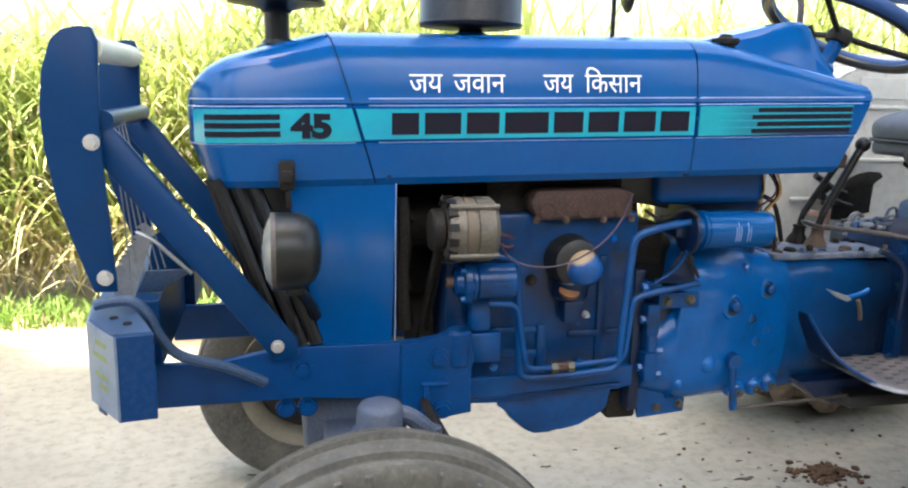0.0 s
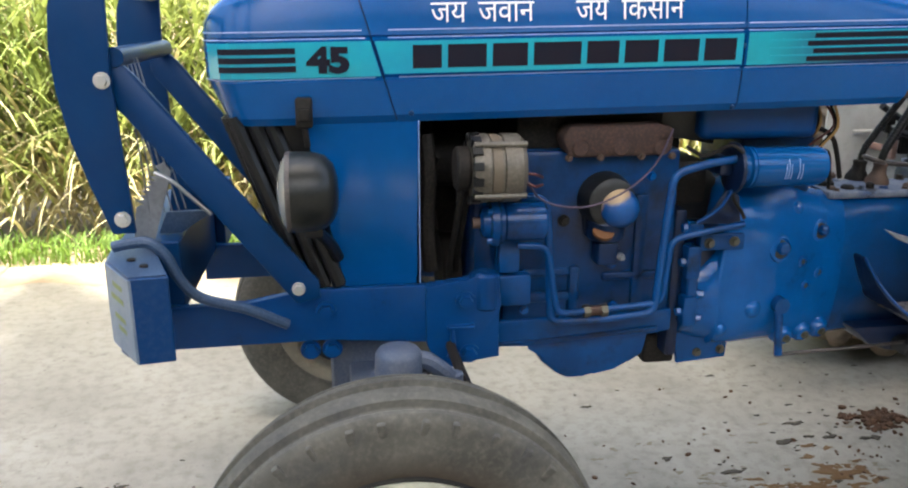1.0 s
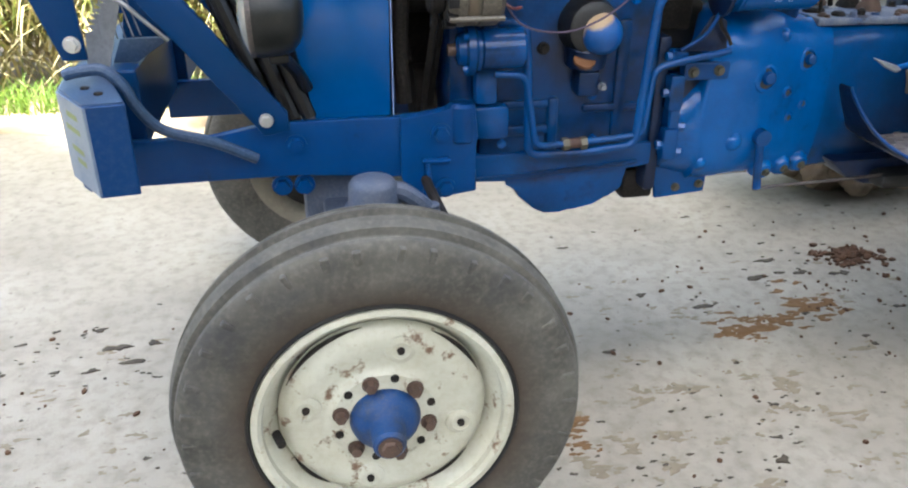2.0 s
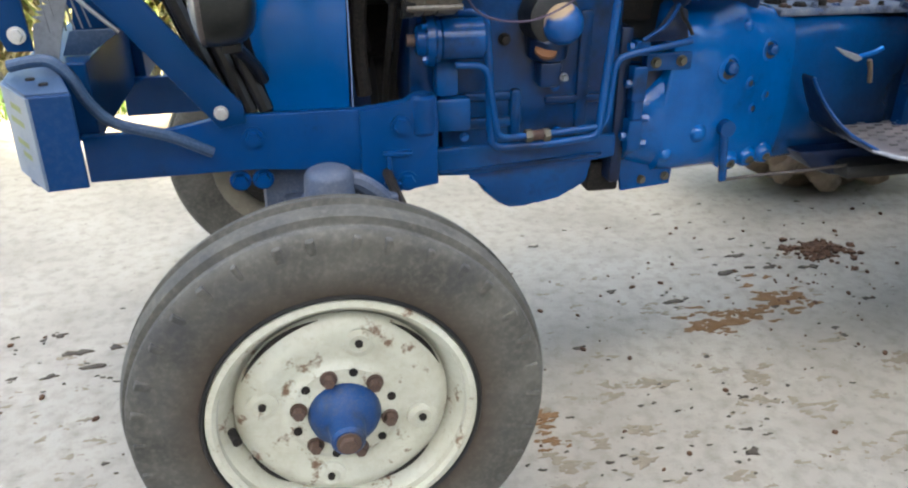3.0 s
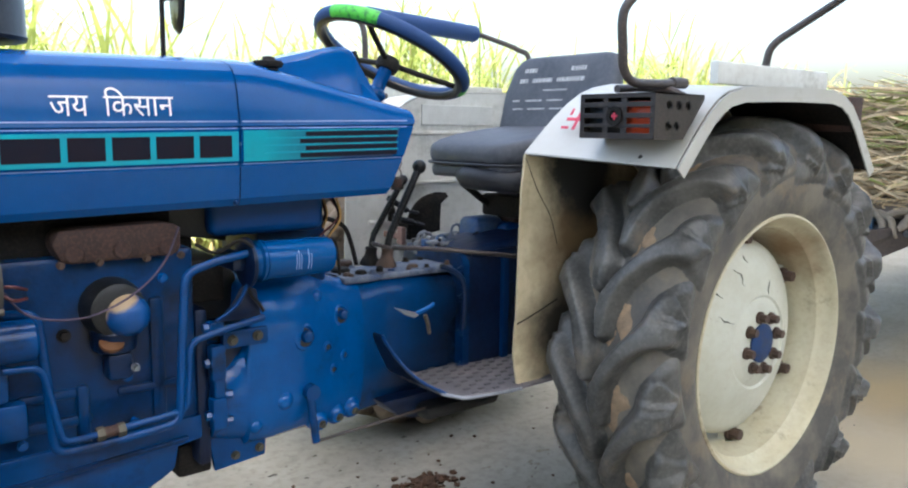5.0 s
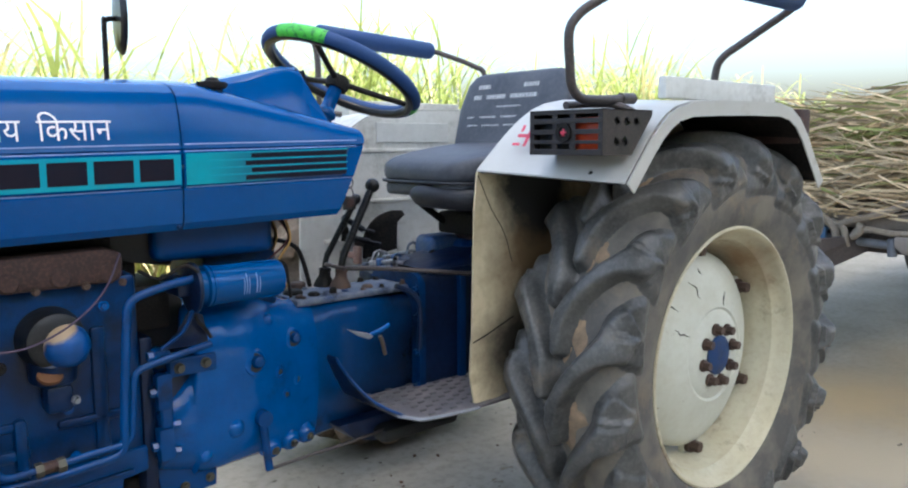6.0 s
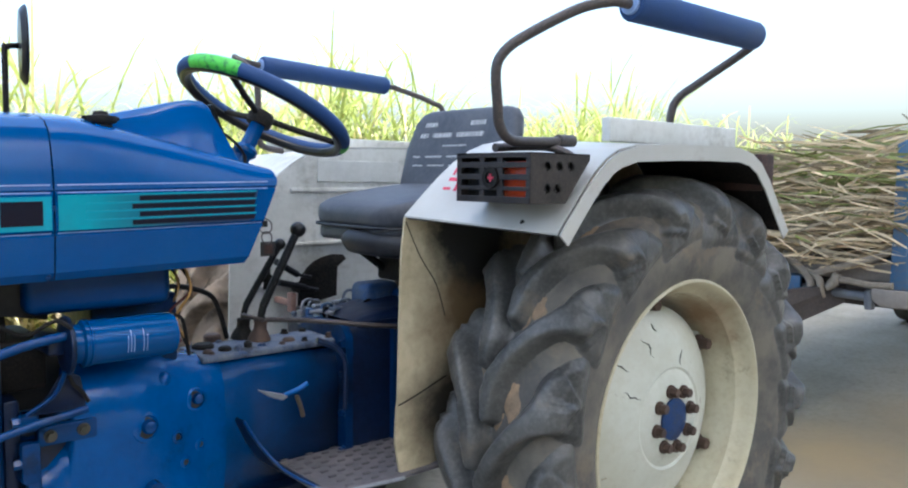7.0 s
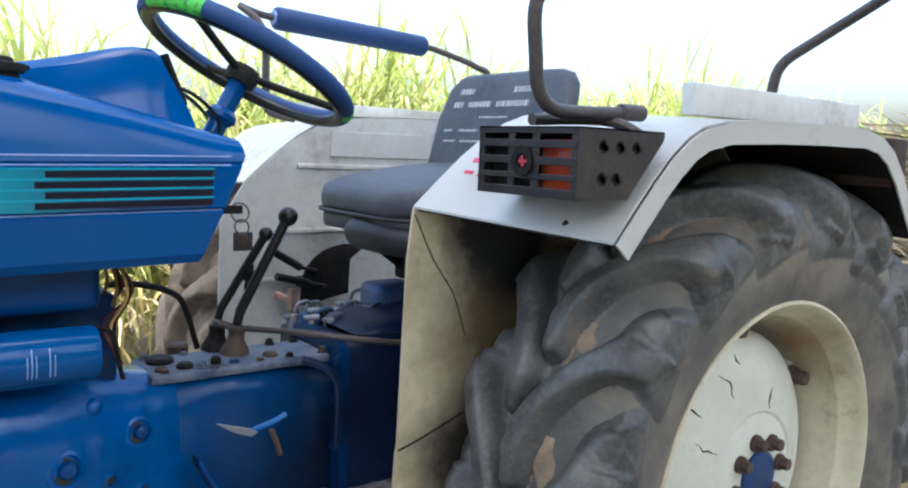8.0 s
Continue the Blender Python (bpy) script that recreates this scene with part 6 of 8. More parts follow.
for z, segs, hh in ((1.452, ((-0.16, -0.10), (0.05, 0.12)), 0.014), (1.418, ((-0.17, -0.13), (-0.11, -0.02), (0.0, 0.12)), 0.014), (1.385, ((-0.05, 0.06),), 0.005), (1.352, ((-0.18, -0.14), (-0.12, -0.04), (-0.02, 0.05)), 0.006), (1.325, ((-0.17, -0.12), (-0.10, -0.02), (0.0, 0.1)), 0.005)):
    for a, b in segs:
        bm = B()
        y = a
        while y < b - 0.004:
            w = min(b, y + random.uniform(0.007, 0.013)) - 0.003
            x0, x1 = back_x(z - hh / 2) - 0.0012, back_x(z + hh / 2) - 0.0012
            bm.faces.new([bm.verts.new(v) for v in ((x0, Y0 - y, z - hh / 2), (x0, Y0 - w, z - hh / 2), (x1, Y0 - w, z + hh / 2), (x1, Y0 - y, z + hh / 2))])
            y = w + 0.003
        part("print_bar", bm, M_PRINT, back, "faded unreadable print", smooth=False)
bm = B()
box(bm, (1.66, Y0 - 0.15, 1.07), (1.88, Y0 + 0.15, 1.095), 0.01)
tube(bm, [(1.64, Y0 - 0.12, 1.09), (1.70, Y0 - 0.12, 1.05), (1.82, Y0 - 0.10, 0.96)], 0.012, 8)
tube(bm, [(1.64, Y0 + 0.12, 1.09), (1.70, Y0 + 0.12, 1.05), (1.82, Y0 + 0.10, 0.96)], 0.012, 8)
box(bm, (1.74, Y0 - 0.14, 0.98), (1.84, Y0 + 0.14, 1.05), 0.01)
part("seat_frame", bm, M_DARK, tractor, "black seat base")

# steering wheel
hub = Vector((1.30, -0.01, 1.424))
ax = Vector((0.46, 0, 0.89)).normalized()
d_, u_, w_ = frame_of(ax)
WC = hub + ax * 0.035
R = 0.212
bm = B()
cyl(bm, hub - ax * 0.30, hub, 0.021, 0.019, n=18)
col = part("steering_column", bm, M_BLUE, tractor, "blue steering column")


def ring(bm_, r_, a0, a1, n=64, m=12, rad=R):
    loops = []
    k = int(n * (a1 - a0) / (2 * math.pi)) + 1
    full = a1 - a0 > 6.2
    for i in range(k if full else k + 1):
        a = a0 + (a1 - a0) * i / k
        e = u_ * math.cos(a) + w_ * math.sin(a)
        loops.append([WC + e * (rad + r_ * math.cos(2 * math.pi * j / m)) + ax * r_ * math.sin(2 * math.pi * j / m) for j in range(m)])
    if full:
        loops.append(loops[0])
        rings(bm_, loops, close_ends=False)
        bmesh.ops.remove_doubles(bm_, verts=bm_.verts[:], dist=1e-6)
    else:
        rings(bm_, loops)


bm = B()
ring(bm, 0.0182, 0, 2 * math.pi)
wheel = part("steering_wheel", bm, M_FOAM, tractor, "steering wheel in a blue cover with green patches")
bm = B()
loops = []
for i in range(65):
    a = 2 * math.pi * (i % 64) / 64
    e = u_ * math.cos(a) + w_ * math.sin(a)
    loops.append([WC - ax * 0.0085 + e * (R - 0.006 + 0.0135 * math.cos(2 * math.pi * j / 10)) + ax * 0.0135 * math.sin(2 * math.pi * j / 10) for j in range(10)])
rings(bm, loops, close_ends=False)
part("wheel_grip", bm, M_BLACK, wheel, "black moulded grip under the cover")
for a, sp in ((radians(294), 0.34), (radians(62), 0.10)):
    bm = B()
    ring(bm, 0.0189, a - sp, a + sp)
    part("cover_patch", bm, M_GREEN, wheel, "bright green patch")
bm = B()
lathe(bm, hub - ax * 0.01, ax, [(0, 0.03), (0.02, 0.034), (0.035, 0.028), (0.04, 0.01)], 24)
part("wheel_hub", bm, M_DARK, wheel, "black dusty hub")
for a in (radians(62), radians(182), radians(302)):
    bm = B()
    e = u_ * math.cos(a) + w_ * math.sin(a)
    tube(bm, [hub + ax * 0.012 + e * 0.02, hub + ax * 0.02 + e * 0.10, WC + e * (R - 0.008)], 0.008, 8)
    part("wheel_spoke", bm, M_DARK, wheel)
bm = B()
lathe(bm, hub - ax * 0.10, ax, [(0, 0.022), (0.01, 0.030), (0.02, 0.030), (0.03, 0.022)], 20)
part("column_collar", bm, M_BLUE, col)
for dy in (-0.03, 0.02):
    bm = B()
    tube(bm, [(1.14, dy - 0.02, 1.40), (1.20, dy, 1.385), (1.245, dy, 1.345), (1.25, dy, 1.31)], 0.004, 6)
    part("dash_cable", bm, M_BLACK, tractor)
# ignition key and tag hanging behind the cowl
bm = B()
lathe(bm, (1.205, -0.105, 1.172), (1, -0.15, 0), [(-0.06, 0.012), (-0.02, 0.012), (0.002, 0.010), (0.008, 0.007), (0.009, 0.003)], 16)
box(bm, (1.212, -0.114, 1.164), (1.266, -0.110, 1.180), 0.002)
keylock = part("ignition_lock", bm, M_DARK, tractor, "dark ignition lock with its key")
for cz, cx, rr in ((1.166, 1.262, 0.018), (1.138, 1.266, 0.014)):
    bm = B()
    tube(bm, [(cx + rr * math.cos(a), -0.108 + 0.004 * math.sin(a), cz + rr * math.sin(a)) for a in span(0, 2 * math.pi, 16)], 0.0017, 6, soft=False)
    part("key_ring", bm, M_TUBE, keylock)
bm = B()
box(bm, (1.250, -0.109, 1.092), (1.288, -0.104, 1.128), 0.0015)
tag = part("key_tag", bm, M_DEEPBLACK, keylock, "dark square key tag with a tan print")
bm = B()
box(bm, (1.258, -0.1105, 1.099), (1.280, -0.1085, 1.121), 0.0005)
part("tag_print", bm, M_RUST, tag)
# loose wires under the dash
for i in range(7):
    bm = B()
    y = -0.20 + 0.022 * i
    tube(bm, [(1.02, y, 1.10), (1.03 + 0.01 * (i % 3), y - 0.01, 1.04), (1.01 + 0.012 * (i % 2), y + 0.02, 0.98), (1.03, y, 0.92)], 0.003, 5)
    part("dash_wire", bm, (M_WIREY, M_DARK, M_WIREO)[i % 3], tractor)

# rear-view mirror on a post at the far side
bm = B()
tube(bm, [(0.807, 0.175, 1.20), (0.807, 0.22, 1.205), (0.807, 0.31, 1.21), (0.807, 0.33, 1.25), (0.807, 0.332, 1.56), (0.812, 0.333, 1.59), (0.84, 0.335, 1.597)], 0.007, 8, 6)
mpost = part("mirror_post", bm, M_DARK, tractor, "thin dark mirror post")
bm = B()
lathe(bm, (0.853, 0.335, 1.60), (1, -0.15, 0), [(-0.014, 0.02), (-0.012, 0.06), (-0.004, 0.068), (0.0, 0.070), (0.004, 0.068), (0.004, 0.01)], 28)
for v in bm.verts:
    v.co.z = 1.60 + (v.co.z - 1.60) * 1.4
part("mirror_shell", bm, M_BLACK, mpost, "black oval mirror shell")
bm = B()
lathe(bm, (0.8575, 0.334, 1.60), (1, -0.15, 0), [(0, 0.064), (0.001, 0.062), (0.0012, 0.005)], 28)
for v in bm.verts:
    v.co.z = 1.60 + (v.co.z - 1.60) * 1.4
part("mirror_glass", bm, M_MIRROR, mpost, "mirror glass")

M_STICK = mat("faded_sticker", (0.50, 0.50, 0.47), 0.5, col2=(0.42, 0.42, 0.39), scale=25, fine_amt=0.3)
# ---- rear fenders ----
FPROF = [(1.545, 1.175), (1.585, 1.222), (1.624, 1.266), (1.66, 1.302), (1.698, 1.331), (1.735, 1.349), (1.80, 1.362), (1.95, 1.368), (2.10, 1.371), (2.25, 1.371), (2.31, 1.360), (2.36, 1.335), (2.41, 1.290), (2.47, 1.22), (2.53, 1.150)]


def fender(yin, yout, lab):
    s = -1 if yout < yin else 1

    def top(u, v):
        i = min(int(u), len(FPROF) - 2)
        (x0, z0), (x1, z1) = FPROF[i], FPROF[i + 1]
        x, z = x0 + (x1 - x0) * (u - i), z0 + (z1 - z0) * (u - i)
        k = max(0.0, 1 - u / 6)
        return (x - 0.072 * k * (1 - v), yin + (yout - yin) * v, z + 0.02 * (1 - v))
    bm_ = B()
    sheet(bm_, top, span(0, len(FPROF) - 1, 42), span(0, 1, 4), 0.004, (0, 0, 1))
    f = part("fender", bm_, M_CREAM2 if s < 0 else M_FARF, tractor, lab, angle=25)
    bm_ = B()

    def lip(u, v):
        p = Vector(top(u, 1.0))
        i = min(int(u), len(FPROF) - 2)
        (x0, z0), (x1, z1) = FPROF[i], FPROF[i + 1]
        n = Vector((z1 - z0, 0, -(x1 - x0))).normalized()
        return p + n * 0.034 * v + Vector((0, s * 0.004, 0))
    sheet(bm_, lip, span(0, len(FPROF) - 1, 42), (0, 0.5, 1), 0.004, (0, s, 0))
    part("fender_lip", bm_, M_CREAM2, f, angle=25)
    bm_ = B()
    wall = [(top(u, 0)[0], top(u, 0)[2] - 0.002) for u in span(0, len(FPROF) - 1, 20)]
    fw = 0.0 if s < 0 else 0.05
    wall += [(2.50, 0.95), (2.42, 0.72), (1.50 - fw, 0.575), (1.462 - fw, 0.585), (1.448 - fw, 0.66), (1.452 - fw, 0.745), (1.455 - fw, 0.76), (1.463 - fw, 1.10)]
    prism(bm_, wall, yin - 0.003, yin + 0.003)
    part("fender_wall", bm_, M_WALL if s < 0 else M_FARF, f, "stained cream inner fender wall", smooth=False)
    # Thin black tubes draw the shade in the folds of the wall
    bm_ = B()
    tube(bm_, [(1.455, yin + s * 0.006, 0.75), (1.50, yin + s * 0.010, 0.765), (1.60, yin + s * 0.010, 0.80)], 0.0018, 6)
    part("wall_crease", bm_, M_DARK, f)
    bm_ = B()
    tube(bm_, [(1.475, yin + s * 0.003, 1.185), (1.52, yin + s * 0.003, 1.10), (1.57, yin + s * 0.003, 1.03), (1.60, yin + s * 0.003, 0.95)], 0.0014, 6)
    part("wall_crease", bm_, M_DARK, f)
    # Near-black sheet added: mud, with the shade below the fender top coloured in
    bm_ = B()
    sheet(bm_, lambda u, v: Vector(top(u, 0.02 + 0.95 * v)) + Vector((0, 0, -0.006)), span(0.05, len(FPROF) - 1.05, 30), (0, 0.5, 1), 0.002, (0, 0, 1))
    part("fender_underside", bm_, M_DARK, f, "underside with mud and shade painted black")
    if s > 0:
        for z_, xa, xb in ((1.235, 1.62, 2.3), (1.06, 1.56, 2.35), (0.93, 1.50, 1.75)):
            bm_ = B()
            box(bm_, (xa, yin - 0.010, z_), (xb, yin - 0.002, z_ + 0.014), 0.003)
            part("wall_ridge", bm_, M_FARF, f)
        bm_ = B()
        box(bm_, (1.72, yin - 0.008, 1.27), (2.05, yin - 0.003, 1.34), 0.001)
        part("wall_sticker", bm_, M_STICK, f, "faded pale sticker with marks", smooth=False)
    bm_ = B()
    ym = (yin + yout) / 2
    box(bm_, (1.80, min(yout, ym) + 0.07 * (1 if s < 0 else 0), 1.376), (2.36, yout + 0.096 if s < 0 else yout - 0.07, 1.431), 0.004)
    part("tool_tray", bm_, M_FARF, f, "flat grey-cream tool box on the fender")
    bm_ = B()
    yb = yout - s * 0.02
    box(bm_, (2.415, min(yb, yb - s * 0.17), 1.262), (2.485, max(yb, yb - s * 0.17), 1.364), 0.005)
    part("rear_lamp_guard", bm_, M_RUST, f, "brown rear lamp guard")
    return f


fl = fender(-0.384, -0.792, "cream rear fender with dirt streaks")
fr = fender(0.40, 0.96, "cream rear fender with dirt streaks")
# red painted strokes on the sloping front of the fender


def slope_at(u, v):
    """A point on the fender's sloping front: u up the slope in metres, v metres out from the inner edge."""
    k = u / 0.185
    return (1.495 + 0.105 * k + v * 0.09, -0.384 - v, 1.215 + 0.150 * k + 0.0075 - v * 0.03)


for u0, u1, v0, v1 in ((0.075, 0.084, 0.075, 0.145), (0.048, 0.110, 0.104, 0.113), (0.100, 0.108, 0.125, 0.150), (0.050, 0.057, 0.070, 0.092), (0.092, 0.112, 0.078, 0.085)):
    bm = B()
    sheet(bm, lambda u, v: slope_at(u, v), (u0, u1), (v0, v1), 0.0012, (-0.6, 0, 0.8))
    part("red_stroke", bm, M_RED, fl, "red painted stroke", smooth=False)
bm = B()
tube(bm, [(1.545, -0.70, 1.20), (1.54, -0.69, 1.185)], 0.006, 6, soft=False)
part("fender_nick", bm, M_DARK, fl)


# lamp guard box on the front of the left fender
M_GUARD = mat("worn_brown_black_steel", (0.040, 0.033, 0.030), 0.45, 0.35, col2=(0.022, 0.020, 0.019), scale=16, fine=(0.10, 0.075, 0.055), fine_amt=0.3, bump=0.15)
def lamp_guard(ya, yb, parent):
    """Perforated box between ya (inner) and yb (outer); its front faces -x."""
    x0, zb, zt = 1.462, 1.239, 1.340
    s = -1 if yb < ya else 1
    bm_ = B()
    W = abs(yb - ya)

    def bar(v0, v1, z0_, z1_, back=0.0):
        a, b = ya + s * v0 * W, ya + s * v1 * W
        box(bm_, (x0 + back, min(a, b), z0_), (x0 + back + 0.003, max(a, b), z1_), 0.0008, 1)
    H = zt - zb
    for f0, f1 in ((0.0, 0.13), (0.25, 0.33), (0.46, 0.57), (0.70, 0.81), (0.90, 1.0)):
        bar(0, 1, zb + f0 * H, zb + f1 * H)
    for v0, v1 in ((0.003, 0.055), (0.32, 0.385), (0.56, 0.635), (0.935, 0.997)):
        bar(v0, v1, zb + 0.001, zt - 0.001, 0.001)
    g = part("lamp_guard", bm_, M_GUARD, parent, "dark perforated steel lamp guard with orange lens", smooth=False)
    bm_ = B()
    lathe(bm_, (x0 - 0.001, ya + s * 0.49 * W, zb + 0.5 * H), (-1, 0, 0), [(0, 0.012), (0, 0.022), (0.004, 0.022), (0.004, 0.012)], 24, closed=True)
    part("guard_ring", bm_, M_DARK, g)
    bm_ = B()
    box(bm_, (x0 - 0.003, ya + s * 0.49 * W - 0.002, zb + 0.42 * H), (x0 - 0.001, ya + s * 0.49 * W + 0.002, zb + 0.58 * H))
    box(bm_, (x0 - 0.003, ya + s * 0.49 * W - 0.008, zb + 0.48 * H), (x0 - 0.001, ya + s * 0.49 * W + 0.008, zb + 0.52 * H))
    part("guard_badge", bm_, M_RED, g)
    bm_ = B()
    side = [(x0, zb), (x0 + 0.105, zb), (x0 + 0.18, zt - 0.012), (x0 + 0.18, zt), (x0, zt)]
    prism(bm_, side, yb, yb - s * 0.003)
    prism(bm_, [(x0, zt - 0.003), (x0 + 0.18, zt - 0.003), (x0 + 0.18, zt), (x0, zt)], ya, yb)
    prism(bm_, side, ya, ya + s * 0.003)
    part("guard_side", bm_, M_GUARD, g, "dark guard side plates", smooth=False)
    for k, (dx, dz) in enumerate(((0.05, 0.075), (0.085, 0.075), (0.12, 0.075), (0.05, 0.03), (0.08, 0.03))):
        bm_ = B()
        for a in (0, 45, 90):
            box(bm_, (x0 + dx - 0.009, yb + s * 0.0005, zb + dz - 0.004), (x0 + dx + 0.009, yb + s * 0.0015, zb + dz + 0.004), rot=Euler((0, radians(a), 0)).to_matrix())
        part("star_hole", bm_, M_BLACK, g)
    bm_ = B()
    a, b = ya + s * 0.55 * W, ya + s * 0.97 * W
    box(bm_, (x0 + 0.02, min(a, b), zb + 0.01), (x0 + 0.05, max(a, b), zt - 0.015), 0.008)
    part("orange_lens", bm_, M_ORANGE, g, "orange indicator lens")
    # Plate added to paint the unlit inside of the guard black
    bm_ = B()
    box(bm_, (x0 + 0.052, min(ya, yb) + 0.004, zb + 0.004), (x0 + 0.056, max(ya, yb) - 0.004, zt - 0.004), 0.001)
    part("guard_back", bm_, M_DARK, g, "black plate added for the dark inside of the guard", smooth=False)
    bm_ = B()
    a, b = ya + s * 0.04 * W, ya + s * 0.5 * W
    box(bm_, (x0 + 0.02, min(a, b), zb + 0.01), (x0 + 0.05, max(a, b), zt - 0.015), 0.008)
    part("white_lens", bm_, M_POD, g, "dark lamp lens behind the guard")


lamp_guard(-0.579, -0.792, fl)


# side rails with foam sleeves
def rail(pts, sleeve, parent):
    bm_ = B()
    tube(bm_, pts, 0.0108, 12, 6)
    r_ = part("fender_rail", bm_, M_TUBE, parent, "bent steel side rail with a blue foam sleeve")
    bm_ = B()
    a, b = Vector(sleeve[0]), Vector(sleeve[1])
    d = (b - a).normalized()
    L = (b - a).length
    lathe(bm_, a, d, [(0, 0.016), (0.002, 0.030), (0.010, 0.0345), (L - 0.010, 0.0345), (L - 0.002, 0.030), (L, 0.016)], 28)
    part("foam_sleeve", bm_, M_FOAM, r_, "blue foam sleeve")
    for p, q in ((a - d * 0.006, a + d * 0.012), (b - d * 0.012, b + d * 0.006)):
        bm_ = B()
        cyl(bm_, p, q, 0.022, n=18, bev=0.002)
        part("sleeve_ring", bm_, M_LINE, r_, "pale sleeve end")


rail([(1.70, -0.69, 1.372), (1.58, -0.69, 1.366), (1.51, -0.69, 1.368), (1.478, -0.69, 1.395), (1.465, -0.695, 1.44), (1.455, -0.70, 1.505), (1.468, -0.71, 1.54), (1.505, -0.73, 1.572), (1.585, -0.79, 1.625), (1.64, -0.825, 1.644), (1.70, -0.84, 1.647), (1.98, -0.836, 1.649), (2.235, -0.829, 1.651), (2.262, -0.822, 1.645), (2.255, -0.795, 1.62), (2.215, -0.69, 1.545), (2.195, -0.64, 1.505), (2.188, -0.625, 1.46), (2.188, -0.62, 1.37)], ((1.70, -0.84, 1.647), (2.235, -0.829, 1.651)), fl)
bm = B()
tube(bm, [(1.50, -0.655, 1.352), (1.60, -0.655, 1.358), (1.64, -0.69, 1.356), (1.662, -0.72, 1.340), (1.668, -0.73, 1.328)], 0.0095, 10)
lathe(bm, (1.655, -0.69, 1.372), (1, 0, 0.01), [(0, 0.0108), (0.002, 0.0135), (0.052, 0.0135), (0.053, 0.009), (0.035, 0.008)], 18)
part("rail_foot", bm, M_TUBE, fl)
rail([(1.70, 0.585, 1.372), (1.63, 0.585, 1.385), (1.612, 0.585, 1.42), (1.61, 0.59, 1.58), (1.595, 0.61, 1.64), (1.565, 0.655, 1.68), (1.60, 0.70, 1.683), (1.69, 0.715, 1.672), (1.98, 0.72, 1.66), (2.24, 0.72, 1.648), (2.30, 0.70, 1.635), (2.40, 0.63, 1.59), (2.44, 0.60, 1.54), (2.44, 0.585, 1.29)], ((1.69, 0.715, 1.672), (2.24, 0.72, 1.648)), fr)


# ---- rear wheels ----
def rear_wheel(yw, sgn, lab, xw=2.15, rubber=M_CARC, bar=M_LUG):
    c = Vector((xw, yw, 0.648))
    out = Vector((0, sgn, 0))
    bm_ = B()
    half = [(0.0, 0.602), (0.045, 0.601), (0.085, 0.596), (0.115, 0.587), (0.137, 0.575), (0.151, 0.552), (0.160, 0.522), (0.164, 0.490), (0.163, 0.455), (0.156, 0.420), (0.146, 0.392), (0.132, 0.371)]
    prof = [(-t, r) for t, r in half[:0:-1]] + half + [(0.0, 0.35)]
    lathe(bm_, c, out, prof, 120, closed=True)
    tyre = part("rear_wheel", bm_, rubber, tractor, lab, angle=40)

    def carc(t):
        t = abs(t)
        for (a, ra), (b, rb) in zip(half, half[1:]):
            if a <= t <= b and b > a:
                return ra + (rb - ra) * (t - a) / (b - a)
        return 0.53
    run = [0.0]
    for (a, ra), (b, rb) in zip(half, half[1:]):
        run.append(run[-1] + math.hypot(b - a, rb - ra))

    def across(q):
        """Point and outward normal at the way q over the tread from the centre line."""
        sg, q = (-1 if q < 0 else 1), abs(q)
        i = next((k for k in range(len(run) - 1) if q <= run[k + 1]), len(run) - 2)

        def at(j, w):
            (a, ra), (b, rb) = half[j], half[j + 1]
            return Vector((a + (b - a) * w, ra + (rb - ra) * w))

        def way(j):
            d = at(j, 1) - at(j, 0)
            return Vector((-d.y, d.x)).normalized()
        w = (q - run[i]) / (run[i + 1] - run[i])
        n = way(i).lerp(way(max(i - 1, 0)), max(0.0, 0.5 - w)).lerp(way(min(i + 1, len(half) - 2)), max(0.0, w - 0.5)).normalized()
        p = at(i, w)
        return sg * p.x, p.y, sg * n.x, n.y

    # centre line of one bar: way over the tread, way round it, half width, height
    BAR = ((0.020, -0.092, 0.013, 0.042), (0.021, -0.045, 0.0185, 0.050), (0.026, -0.010, 0.0175, 0.051), (0.046, 0.036, 0.0150, 0.051), (0.078, 0.083, 0.0150, 0.051), (0.110, 0.122, 0.0180, 0.051), (0.140, 0.150, 0.0270, 0.050), (0.163, 0.168, 0.040, 0.047), (0.184, 0.184, 0.058, 0.039), (0.204, 0.195, 0.075, 0.026), (0.224, 0.200, 0.085, 0.012), (0.244, 0.203, 0.088, 0.001))

    def swell(q, l):
        """Height of the bar over the carcass: a steep leading flank, a soft worn trailing one."""
        best = None
        for (qa, la, wa, ha), (qb, lb, wb, hb) in zip(BAR, BAR[1:]):
            dx, dy = qb - qa, lb - la
            k = max(0.0, min(1.0, ((q - qa) * dx + (l - la) * dy) / (dx * dx + dy * dy)))
            ex, ey = q - qa - dx * k, l - la - dy * k
            e = math.hypot(ex, ey) - (wa + (wb - wa) * k)
            if best is None or e < best[0]:
                best = (e, ha + (hb - ha) * k, dx * ey - dy * ex)
        e, h, turn = best
        foot = (0.013 if turn < 0 else 0.024) + max(0.0, q - 0.14) * 0.35
        f = min(1.0, max(0.0, (e + 0.003) / foot))
        return 1.09 * h * (1 - f * f * (3 - 2 * f))

    def lug(side):
        """One bent tread bar that rises smoothly from the carcass, runs out to the shoulder and fades down the side."""
        b_ = B()
        qs, ls = span(-0.030, 0.268, 54), span(-0.130, 0.360, 80)
        grid = {}
